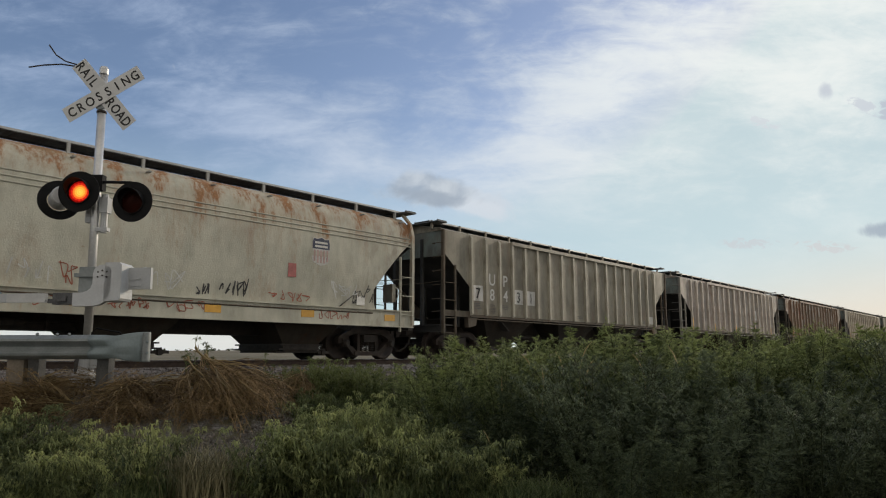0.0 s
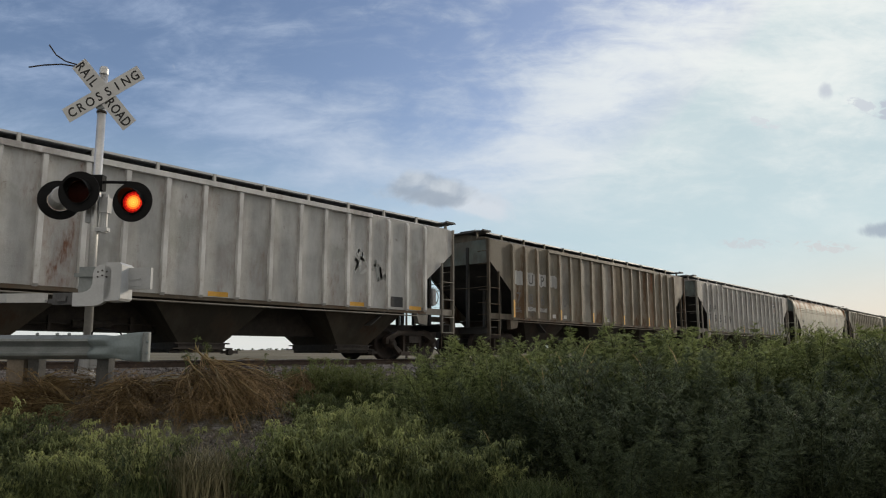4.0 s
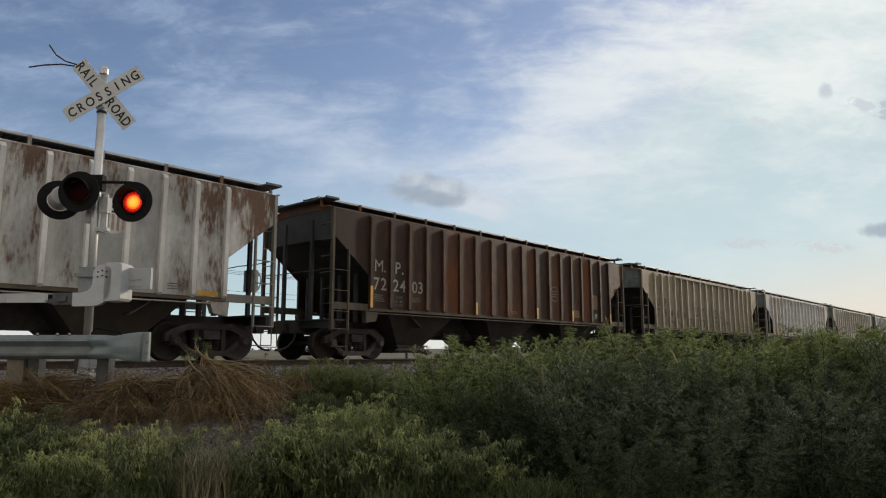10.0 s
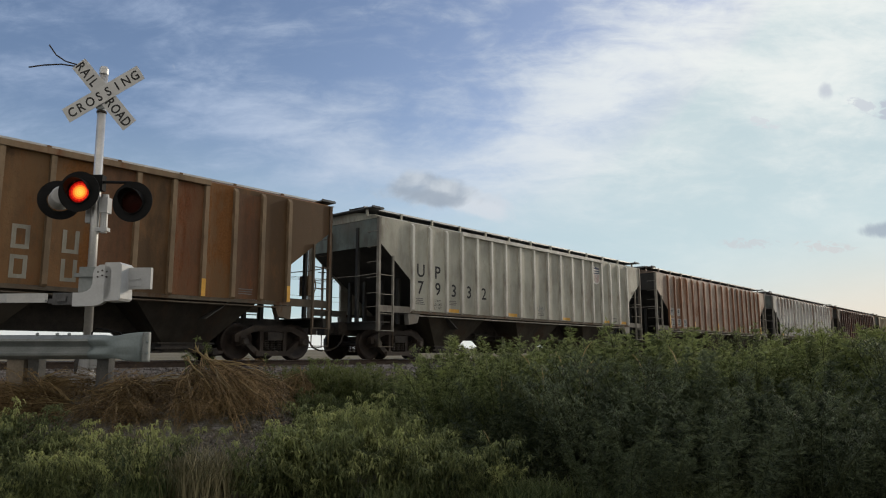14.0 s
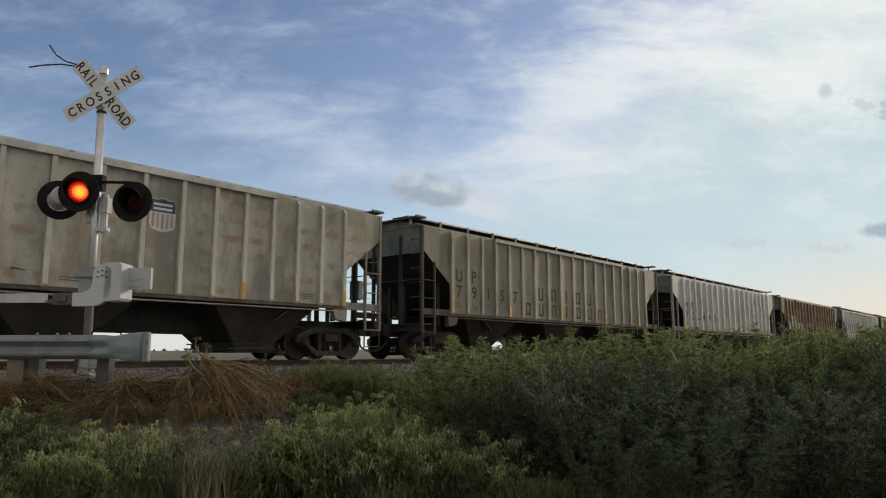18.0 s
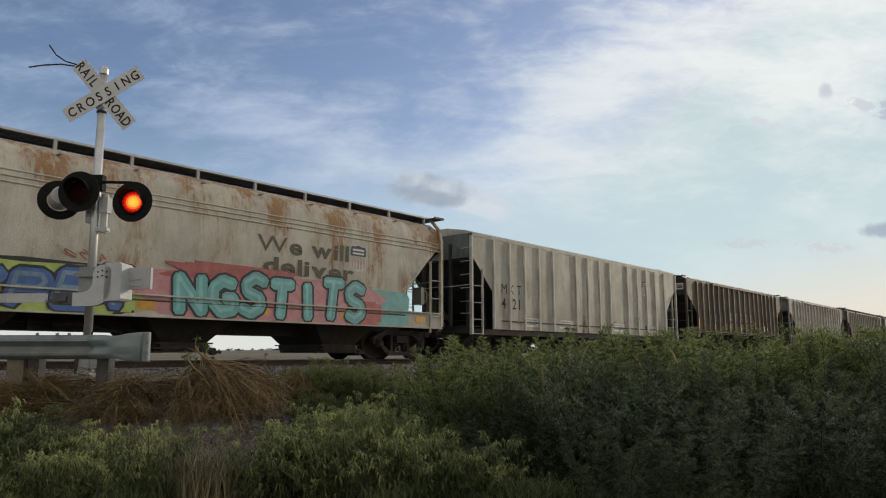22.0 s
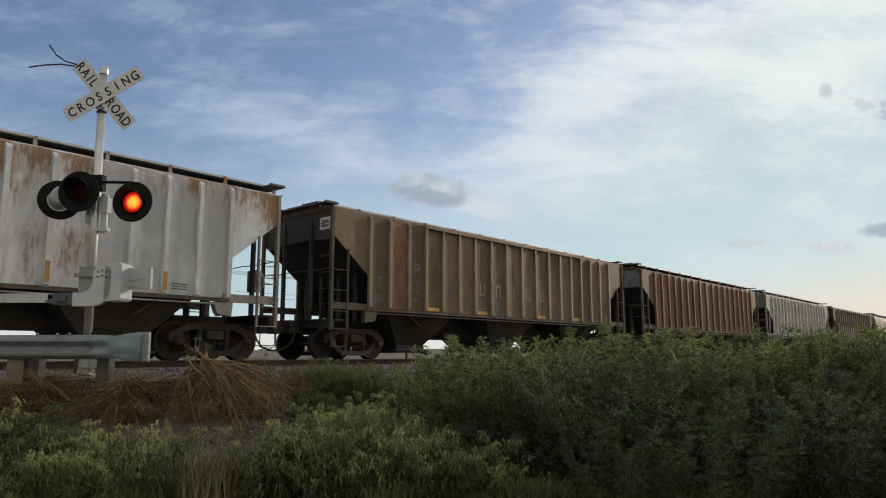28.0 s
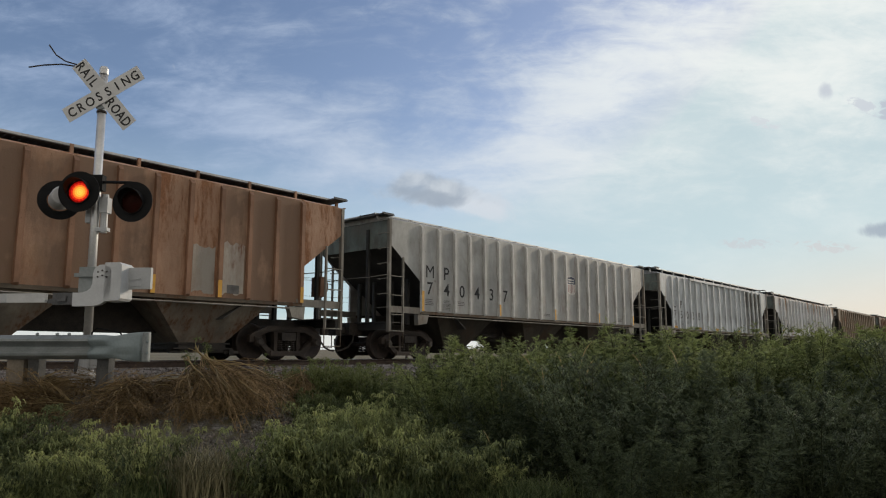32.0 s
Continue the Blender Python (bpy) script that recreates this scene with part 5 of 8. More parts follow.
def build_train():
    std = standard
    std(91.06, "tan_far", "tan covered hopper wagon of the train", (0.36, 0.33, 0.27), 0.1, 0.5, 1)
    std(72.46, "buff", "buff covered hopper wagon with grimy ribs", (0.36, 0.32, 0.25), 0.1, 0.5, 2)
    std(53.85, "mottled_brown", "mottled brown covered hopper wagon with pale patches", (0.21, 0.155, 0.11), 0.45, 0.6, 3, patch=(0.36, 0.33, 0.29), vary=0.30)
    w = std(35.24, "pinkish_grey", "pale pinkish-grey covered hopper wagon", (0.36, 0.32, 0.28), 0.25, 0.5, 4)
    patch(w, panel_x(12) - 0.2, panel_x(12) + 0.2, 2.3, 2.9, LETTER_WHITE)
    w = std(16.63, "drab_tan", "drab tan covered hopper wagon with white number squares", (0.27, 0.25, 0.20), 0.15, 0.6, 5, rib=(0.36, 0.34, 0.28), strips=())
    for i in (0, 3, 4):
        patch(w, panel_x(i) - 0.27, panel_x(i) + 0.27, 1.92, 2.44, WHITE_SQUARE)
    patch(w, panel_x(16) - 0.2, panel_x(16) + 0.2, 1.55, 1.9, LETTER_WHITE)
    marks(w, "UP", "78431", LETTER_WHITE, 0, 1)
    for i in (0, 3, 4):
        letters(w, "78431"[i], panel_x(i), 1.99, 0.54, LETTER_BLACK)

    w = add_wagon(-1.32, smooth_hopper("smooth pale grey hopper wagon with scrawled graffiti", wagon_paint("smooth_grey", (0.43, 0.42, 0.35), 0.16, 0.35, (0.28, 0.13, 0.055), 6.0, top_rust=0.75, rough=0.55), GREY_END), 0.985)
    letters(w, "MP", 2.2 - POSTS, 2.42, 0.50, LETTER_BLACK, True)
    letters(w, "718183", 2.45 - POSTS, 1.90, 0.50, LETTER_BLACK, True)
    shield(w, 13.2 - POSTS, 2.85, 0.48, True)
    smooth_details(w)
    for a, b, z0, z1, m, n in ((3.6, 4.9, 1.5, 2.0, SPRAY_BLACK, 6), (3.0, 4.0, 1.5, 1.9, SPRAY_GREY, 4), (5.7, 6.6, 1.5, 1.95, SPRAY_WHITE, 4), (6.6, 7.6, 1.5, 2.0, SPRAY_RED, 5), (8.2, 9.3, 1.55, 2.0, SPRAY_WHITE, 4), (9.6, 10.0, 1.5, 1.75, SPRAY_BLACK, 3), (10.2, 11.0, 1.5, 1.95, SPRAY_BLACK, 5), (11.6, 12.9, 1.5, 1.75, SPRAY_RED, 5), (13.6, 14.6, 1.6, 2.1, SPRAY_WHITE, 4), (14.4, 15.2, 1.5, 2.1, SPRAY_BLACK, 5), (4.9, 5.7, 1.08, 1.34, SPRAY_BLUE, 4), (6.2, 6.8, 1.08, 1.34, SPRAY_RED, 3), (7.6, 8.6, 1.08, 1.34, SPRAY_RED, 5), (8.9, 9.8, 1.08, 1.34, SPRAY_RED, 4), (13.1, 14.2, 1.08, 1.34, SPRAY_RED, 5)):
        scrawl(w, a - POSTS, b - POSTS, z0, z1, m, int(a * 10), n, 0.03 if m is SPRAY_BLACK else 0.022, True)
    patch(w, 12.15 - POSTS, 12.4 - POSTS, 2.1, 2.45, ROSE, "warning_label", True)
    patch(w, 14.55 - POSTS, 14.85 - POSTS, 1.5, 1.75, LETTER_WHITE, "data_label", True)

    w = std(-19.88, "mid_grey", "mid-grey ribbed covered hopper wagon", (0.33, 0.32, 0.30), 0.08, 0.5, 7, rib=(0.36, 0.36, 0.35), strips=(0, 7, 11, 14))
    marks(w, "UP", "78529")
    shield(w, panel_x(14), 2.9)
    scrawl(w, panel_x(6) - 0.3, panel_x(6) + 0.3, 1.55, 1.85, SPRAY_BLACK, 4, 4)

    w = std(-38.41, "dark_drab", "dark drab covered hopper wagon with rust and patches", (0.18, 0.158, 0.122), 0.28, 0.6, 8, rib=(0.23, 0.21, 0.165), low_rust=0.6, rust_col=(0.10, 0.055, 0.026), strips=(0, 4, 7, 10, 13, 16), vary=0.30)
    for i in (0, 1, 2, 3):
        patch(w, panel_x(i) - 0.26, panel_x(i) + 0.26, 2.64 + 0.02 * i, 3.14, PALE, ragged=0.04, seed=i)
    for i in (1, 2):
        patch(w, panel_x(i) - 0.3, panel_x(i) + 0.3, 1.72, 1.86, PALE, ragged=0.02, seed=i + 9)
    marks(w, "  ", "78610", LETTER_DIM)
    letters(w, "U", panel_x(1), 2.72, 0.50, LETTER_DIM)
    letters(w, "P", panel_x(2), 2.72, 0.50, LETTER_DIM)
    for i in (3, 4, 8):
        patch(w, panel_x(i) - 0.1, panel_x(i) + 0.12, 1.52, 1.66, LETTER_WHITE, "data_label")

    whole_panels(w, (4, 6, 8), wagon_paint("drab_panel", (0.23, 0.215, 0.185), 0.25, 0.5, seed=4.4))
    whole_panels(w, (9, 13), wagon_paint("rusty_drab_panel", (0.20, 0.16, 0.11), 0.5, 0.5, seed=7.4))

    w = std(-57.1, "whitish", "off-white covered hopper wagon with painted letters", (0.43, 0.43, 0.42), 0.15, 0.5, 9, rib=(0.46, 0.46, 0.46), strips=())
    low_strips(w, (2, 8, 13, 16))
    scrawl(w, panel_x(13) - 0.35, panel_x(13) + 0.35, 2.3, 3.1, SPRAY_WHITE, 3, 2, 0.09)
    scrawl(w, panel_x(14) - 0.3, panel_x(14) + 0.3, 2.2, 2.8, SPRAY_GREY, 5, 2, 0.08)
    patch(w, panel_x(15) - 0.25, panel_x(15) + 0.25, 1.52, 1.82, SPRAY_BLACK, "data_label")

    w = std(-75.69, "warm_grey", "warm grey covered hopper wagon with black numbers", (0.36, 0.33, 0.27), 0.05, 0.45, 10, rib=(0.43, 0.41, 0.37))
    marks(w, "UP", "79670")
    shield(w, panel_x(13), 2.9)
    patch(w, panel_x(7) - 0.1, panel_x(7) + 0.12, 1.5, 1.72, LETTER_WHITE, "data_label")

    whole_panels(w, (5, 11, 13), wagon_paint("warm_panel", (0.32, 0.275, 0.195), 0.1, 0.45, seed=4.1))

    w = std(-94.26, "white_rusty", "white covered hopper wagon with rust streaks", (0.51, 0.505, 0.50), 0.30, 0.4, 11, rib=(0.50, 0.50, 0.50), top_rust=0.5, rust_col=(0.25, 0.125, 0.055), strips=(1, 4, 6, 9, 12, 16), vary=0.28, under=UNDER_RUSTY)
    marks(w, "UP", "76543", None, 0, 1)
    shield(w, panel_x(14), 2.9)
    whole_panels(w, (0, 1, 2, 14, 15, 16), wagon_paint("rust_panel", (0.39, 0.36, 0.31), 0.50, 0.5, (0.24, 0.125, 0.055), 3.3, top_rust=1.1))
    scrawl(w, panel_x(5) - 0.3, panel_x(9), 1.55, 2.05, SPRAY_GREY, 8, 9, 0.022)

    w = std(-112.84, "khaki", "khaki covered hopper wagon with large faded letters", (0.235, 0.20, 0.13), 0.10, 0.5, 12, rib=(0.31, 0.28, 0.215), strips=(), vary=0.20)
    marks(w, "UP", "79466", FADED_DARK)
    blocks(w, 6, 5, 2.14, 0.48, FADED_DARK)
    blocks(w, 5, 7, 1.56, 0.46, FADED_DARK)
    for i in (2, 3):
        scrawl(w, panel_x(i) - 0.28, panel_x(i) + 0.28, 1.5, 1.85, SPRAY_BLACK, 20 + i, 4, 0.02)

    w = std(-131.54, "oxide_brown", "dark oxide-brown covered hopper wagon", (0.052, 0.024, 0.013), 0.48, 0.4, 13, rib=(0.038, 0.018, 0.014), rust_col=(0.15, 0.055, 0.020), end=DARK_END, strips=(0, 6, 10, 13, 17), vary=0.30, chord=False)
    marks(w, ["M.", "P."], ["72", "24", "03"], FADED, 0, 0, size=0.50)
    ring_logo(w, panel_x(11), 2.45)
    patch(w, panel_x(15) - 0.2, panel_x(15) + 0.2, 2.0, 2.6, wagon_paint("buff_patch", (0.24, 0.14, 0.08), 0.1, 0.4))
    patch(w, panel_x(13) - 0.25, panel_x(13) + 0.25, 1.6, 1.9, wagon_paint("buff_patch_low", (0.22, 0.13, 0.06), 0.1, 0.4))
    patch(w, panel_x(15) - 0.05, panel_x(15) + 0.14, 1.62, 1.82, GREEN_TAG, "tag")

    w = std(-150.21, "white_flaking", "white covered hopper wagon with flaking rust", (0.47, 0.465, 0.45), 0.46, 0.5, 14, rib=(0.50, 0.495, 0.48), top_rust=0.5, rust_col=(0.11, 0.055, 0.028), strips=(), vary=0.25, chord=False)
    low_strips(w, (0, 4, 7, 10, 13, 16))
    marks(w, "MP", "723273")
    shield(w, panel_x(13) + 0.1, 2.68, 0.5)

    w = std(-168.82, "rust_tan", "orange-brown covered hopper wagon, paint rusted through", (0.34, 0.265, 0.215), 0.30, 0.45, 15, rib=(0.20, 0.095, 0.055), rust_col=(0.23, 0.125, 0.075), end=DARK_END, strips=(0, 4, 8, 12, 17), vary=0.28, chord=False)
    for i in (0, 1, 2):
        patch(w, panel_x(i) - 0.30, panel_x(i) + 0.30, 1.56, 1.94, PALE, ragged=0.015, seed=i)
        if i < 2:
            patch(w, panel_x(i) - 0.22, panel_x(i) + 0.22, 2.08, 2.46, PALE, ragged=0.015, seed=i + 5)
    marks(w, "MP", ["72", "25", "75"], LETTER_BLACK, z=1.61, size=0.40)
    whole_panels(w, (1,), wagon_paint("tan_rust_panel", (0.25, 0.14, 0.085), 0.40, 0.5, (0.20, 0.09, 0.045), 6.1))
    ring_logo(w, panel_x(9), 2.50)
    patch(w, panel_x(14) - 0.2, panel_x(14) + 0.2, 1.6, 1.9, LETTER_WHITE, "data_label")

    w = std(-187.38, "light_grey_green", "light greenish-grey covered hopper wagon", (0.38, 0.375, 0.32), 0.05, 0.45, 16, rib=(0.44, 0.44, 0.41), strips=())
    low_strips(w, (2, 6, 10, 14, 17 - 1))
    marks(w, "UP", "79332")
    shield(w, panel_x(13), 3.46)
    scrawl(w, panel_x(8) - 0.3, panel_x(8) + 0.3, 1.6, 2.05, SPRAY_GREY, 9, 3)

    w = std(-205.98, "brown_letters", "brown covered hopper wagon with white number squares", (0.135, 0.076, 0.032), 0.40, 0.5, 17, rib=(0.20, 0.145, 0.09), rust_col=(0.19, 0.08, 0.024), strips=(2, 5, 8, 11, 14, 17), vary=0.45, low=True)
    for i in range(0, 5):
        patch(w, panel_x(i) - 0.33, panel_x(i) + 0.33, 1.95, 2.45 + (0.5 if i in (1, 2) else 0), WHITE_SQUARE, ragged=0.03, seed=i)
    marks(w, "UP", "76684", None, 0, 1)
    blocks(w, 6, 5, 2.12, 0.46, FADED)
    blocks(w, 5, 7, 1.56, 0.44, FADED)

    whole_panels(w, (11, 13, 15), wagon_paint("red_brown_panel", (0.15, 0.075, 0.035), 0.5, 0.5, seed=5.1))

    w = std(-224.54, "cool_grey", "light grey covered hopper wagon with black numbers", (0.40, 0.40, 0.37), 0.07, 0.4, 18, chord=False)
    marks(w, "MP", "722445")
    shield(w, panel_x(13), 2.8)

    w = std(-243.16, "olive_tan", "olive-tan covered hopper wagon with faded letters", (0.255, 0.235, 0.175), 0.07, 0.5, 19, rib=(0.31, 0.30, 0.25), vary=0.20)
    marks(w, "UP", "79157", FADED_DARK)
    blocks(w, 6, 5, 2.14, 0.48, FADED_DARK)
    blocks(w, 5, 7, 1.56, 0.46, FADED_DARK)

    w = std(-261.74, "blotched_grey", "pale grey covered hopper wagon with blotches of rust", (0.35, 0.335, 0.285), 0.22, 0.6, 20, rib=(0.40, 0.39, 0.35), rust_col=(0.30, 0.19, 0.09), smears=0.75, low=True, strips=(0, 5, 9, 13, 17))
    marks(w, "UP", "76725")
    shield(w, panel_x(10), 2.85)
    scrawl(w, panel_x(6) - 0.3, panel_x(7) + 0.2, 1.6, 1.85, SPRAY_GREY, 12, 4, 0.016)

    w = std(-280.39, "umber", "dark umber covered hopper wagon with worn letters", (0.086, 0.072, 0.048), 0.3, 0.55, 21, rib=(0.14, 0.115, 0.085), end=DARK_END, rust_col=(0.12, 0.065, 0.028), strips=(0, 3, 6, 8, 11, 14), vary=0.40, seams=0.8, low=True)
    marks(w, "UP", "76084", LETTER_DIM)
    end_placard(w)
    blocks(w, 6, 5, 2.12, 0.46, FADED)
    blocks(w, 5, 6, 1.56, 0.38, FADED)
    patch(w, panel_x(13) - 0.2, panel_x(13) + 0.15, 1.6, 1.95, LETTER_WHITE, "data_label")

    cream, cream_rib = paints("cream", (0.40, 0.385, 0.325), 0.14, 0.4, 22, rib=(0.43, 0.42, 0.375), low_rust=0.45, rust_col=(0.17, 0.105, 0.06), seams=0.25)
    w = add_wagon(-298.4, flush_hopper("cream covered hopper wagon with flush sides and shield decal", cream, cream_rib, GREY_END), 0.99)
    letters(w, "M K T", 2.29 - POSTS, 2.26, 0.50, LETTER_BLACK)
    letters(w, "4 1 2 1", 2.24 - POSTS, 1.74, 0.52, LETTER_BLACK)
    shield(w, 13.2 - POSTS, 3.22, 0.56)
    for q in (3.5, 6.05, 10.5):
        stencil(w, q - POSTS, 1.42, 0.95, 3, SPRAY_GREY, gap=0.08, tall=0.05)
        patch(w, q - 0.55 - POSTS, q + 0.5 - POSTS, 1.14, 1.46, WHITE_SQUARE, "label_ground", thick=0.003)
    patch(w, 13.05 - POSTS, 13.5 - POSTS, 1.26, 1.52, LETTER_WHITE, "data_label")
    patch(w, 13.08 - POSTS, 13.26 - POSTS, 1.29, 1.49, SPRAY_BLACK, "data_label", thick=0.007)
    patch(w, 13.29 - POSTS, 13.47 - POSTS, 1.29, 1.49, SPRAY_BLACK, "data_label", thick=0.007)
    patch(w, 14.95 - POSTS, 15.15 - POSTS, 1.35, 1.52, GREEN_TAG, "tag")
    scrawl(w, 11.9 - POSTS, 12.5 - POSTS, 1.25, 1.85, SPRAY_BLACK, 33, 3, 0.016)
    stencil(w, 14.1 - POSTS, 1.45, 0.55, 4, WHITE_SQUARE, gap=0.07, tall=0.04)

    w = add_wagon(-316.46, smooth_hopper("smooth rust-stained hopper wagon with bright graffiti", wagon_paint("smooth_rusty", (0.44, 0.42, 0.36), 0.36, 0.4, (0.27, 0.15, 0.07), 23.0, top_rust=0.48, rough=0.55), GREY_END), 0.985)
    letters(w, "MP", 2.05 - POSTS, 2.32, 0.42, LETTER_DIM, True)
    letters(w, "723", 2.12 - POSTS, 1.84, 0.42, LETTER_DIM, True)
    wide_words(w, "We will", 9.85 - POSTS, 12.62 - POSTS, 2.68, 0.42, LETTER_OLIVE)
    wide_words(w, "deliver", 10.05 - POSTS, 12.70 - POSTS, 2.16, 0.40, LETTER_OLIVE)
    shield(w, 13.2 - POSTS, 2.80, 0.50, True)
    bold_shape(w, cloud_outline(2.1 - POSTS, 7.2 - POSTS, 0.95, 1.95, 5, 40, 0.07), SPRAY_BLACK, 0.0005)
    bold_shape(w, cloud_outline(2.2 - POSTS, 7.1 - POSTS, 0.95, 1.90, 6, 40, 0.09), LIME, 0.002)
    bold_shape(w, cloud_outline(6.9 - POSTS, 14.2 - POSTS, 0.95, 2.08, 8, 46, 0.06), PINK, 0.0035)
    bold_shape(w, cloud_outline(7.6 - POSTS, 11.0 - POSTS, 1.80, 2.24, 11, 30, 0.16), ROSE, 0.005)
    bold_shape(w, cloud_outline(13.5 - POSTS, 15.3 - POSTS, 0.95, 1.98, 14, 20, 0.05), TURQUOISE, 0.001)
    bold_shape(w, cloud_outline(12.9 - POSTS, 14.1 - POSTS, 0.95, 1.60, 17, 20, 0.12), ROSE, 0.005)
    graffiti_word(w, "HYPET", 2.75 - POSTS, 6.85 - POSTS, 0.97, 1.72, 0.22, VIVID_BLUE, SPRAY_BLUE, 3)
    graffiti_word(w, "NGSTITS", 7.7 - POSTS, 13.5 - POSTS, 0.95, 2.02, 0.10, TURQUOISE, PALE_TURQUOISE, 4)
    scrawl(w, 1.6 - POSTS, 3.2 - POSTS, 1.6, 2.2, SPRAY_RED, 6, 6, 0.028, True)
    scrawl(w, 5.4 - POSTS, 6.3 - POSTS, 2.0, 2.25, SPRAY_RED, 7, 4, 0.02, True)
    scrawl(w, 15.0 - POSTS, 15.6 - POSTS, 2.2, 2.7, SPRAY_GREY, 8, 4, 0.016, True)
    smooth_details(w)

    w = std(-335.03, "smoky_drab", "smoky drab covered hopper wagon with pale patches", (0.082, 0.074, 0.056), 0.10, 0.55, 24, rib=(0.15, 0.142, 0.12), end=DARK_END, strips=(0, 1, 4, 7, 10, 13, 16, 17), low=True)
    for i, (lo, hi) in enumerate(((1.9, 2.9), (1.85, 2.75), (1.85, 2.7), (1.9, 2.65), (1.85, 2.65), (1.55, 2.3), (1.5, 2.65), (1.5, 2.62), (1.5, 2.58), (1.5, 2.52), (1.5, 2.45), (1.5, 2.0))):
        patch(w, RIBS[i] + 0.07, RIBS[i + 1] - 0.07, lo, hi, PALE if i > 1 else wagon_paint("dull_patch", (0.22, 0.215, 0.19), 0.05, 0.4), ragged=0.03, seed=i)
    letters(w, "UP", panel_x(2), 2.32, 0.46, LETTER_DIM)
    letters(w, "75017", panel_x(2) + 0.3, 1.96, 0.44, LETTER_DIM)
    patch(w, panel_x(5) - 0.17, panel_x(5) + 0.17, 1.66, 1.98, wagon_paint("green_seal", (0.16, 0.22, 0.18), 0.1, 0.4), ragged=0.03, seed=4, thick=0.009)

    w = std(-353.64, "ash_grey", "ash-grey covered hopper wagon with black numbers", (0.36, 0.35, 0.31), 0.09, 0.5, 25, rib=(0.46, 0.46, 0.45), chord=False)
    patch(w, panel_x(2) - 0.22, panel_x(2) + 0.22, 2.42, 2.92, WHITE_SQUARE)
    for i in (0, 3):
        patch(w, panel_x(i) - 0.24, panel_x(i) + 0.24, 2.45, 2.95, wagon_paint("brown_patch", (0.24, 0.215, 0.17), 0.05, 0.4), ragged=0.02, seed=i)
    marks(w, "  ", "722687")
    letters(w, "M", panel_x(1), 2.50, 0.42, LETTER_DIM)
    letters(w, "C", panel_x(2), 2.52, 0.42, LETTER_DIM)
    shield(w, panel_x(14), 2.75)

    std(-372.25, "red_rust", "red-rusted covered hopper wagon", (0.185, 0.105, 0.066), 0.55, 0.4, 26, rib=(0.15, 0.075, 0.045), rust_col=(0.165, 0.075, 0.036), strips=(17,), vary=0.30, chord=False)

    w = std(-391.01, "dull_brown", "dull brown covered hopper wagon with faded letters", (0.175, 0.125, 0.075), 0.24, 0.6, 27, rib=(0.21, 0.165, 0.115), end=DARK_END, strips=(), vary=0.35, low=True)
    low_strips(w, (3, 6, 10, 13))
    marks(w, "UP", "753 4", LETTER_DIM, 0, 1)
    end_placard(w)
    blocks(w, 6, 5, 2.10, 0.42, FADED)
    blocks(w, 5, 7, 1.60, 0.40, LETTER_DIM)

    whole_panels(w, (1,), wagon_paint("red_stain_panel", (0.26, 0.15, 0.085), 0.5, 0.5, (0.22, 0.08, 0.04), 2.7))

    w = std(-409.55, "white_streaked", "white covered hopper wagon streaked with rust", (0.55, 0.56, 0.57), 0.17, 0.35, 28, rib=(0.52, 0.53, 0.54), top_rust=0.95, rust_col=(0.27, 0.155, 0.075), strips=(), vary=0.25, chord=False)
    for i in (0, 3, 6, 9, 12, 15):
        strip(w, i, FLOOR + 0.06, FLOOR + 0.48, RUST_STRIP)
    marks(w, ["M.", "P."], ["72", "24", "10"], LETTER_BLACK, 0, 0, size=0.48)
    for z in (2.42, 2.50, 2.58, 2.66):
        patch(w, panel_x(8) - 0.3, panel_x(8) + 0.25 + (2.7 - z) * 0.6, z, z + 0.035, SPRAY_BLACK, "emblem_bar")
    ring_logo(w, panel_x(8) - 0.02, 2.52, SPRAY_BLACK)

    w = std(-428.12, "blue_grey", "pale blue-grey covered hopper wagon with black numbers", (0.47, 0.50, 0.515), 0.05, 0.4, 29, rib=(0.48, 0.51, 0.53), strips=())
    low_strips(w, (0, 4, 7, 11, 16))
    marks(w, "UP", "75038", LETTER_DIM)

    whole_panels(w, (13, 14, 15, 16), wagon_paint("scraped_panel", (0.26, 0.262, 0.255), 0.78, 0.5, (0.07, 0.063, 0.052), 5.7, top_rust=0.9))

    w = std(-446.66, "stone_grey", "stone-grey covered hopper wagon with black numbers", (0.385, 0.388, 0.375), 0.10, 0.45, 30, rib=(0.42, 0.42, 0.41), strips=(0, 5, 9, 13, 17), low=True, chord=False)
    marks(w, "MP", "740437")
    shield(w, panel_x(10), 2.55)

    w = std(-465.26, "rose_rust", "rose-brown rusted covered hopper wagon", (0.33, 0.205, 0.135), 0.38, 0.5, 31, under=UNDER_RUSTY, rib=(0.24, 0.135, 0.085), rust_col=(0.22, 0.10, 0.05), strips=(12, 14, 17), vary=0.30, chord=False)
    for i, hi in ((13, 2.6), (14, 2.75)):
        patch(w, panel_x(i) - 0.28, panel_x(i) + 0.28, 1.55, hi, wagon_paint("chalk_patch", (0.40, 0.36, 0.31), 0.4, 0.5, seed=2.0), ragged=0.06, seed=i)
    patch(w, panel_x(14) - 0.16, panel_x(14) + 0.16, 1.56, 1.76, LETTER_DIM, "data_label", thick=0.009)


RUST_STRIP = spots("rusty_reflector", (0.34, 0.17, 0.07), (0.46, 0.25, 0.10), 8.0, 0.6, 0, 0)


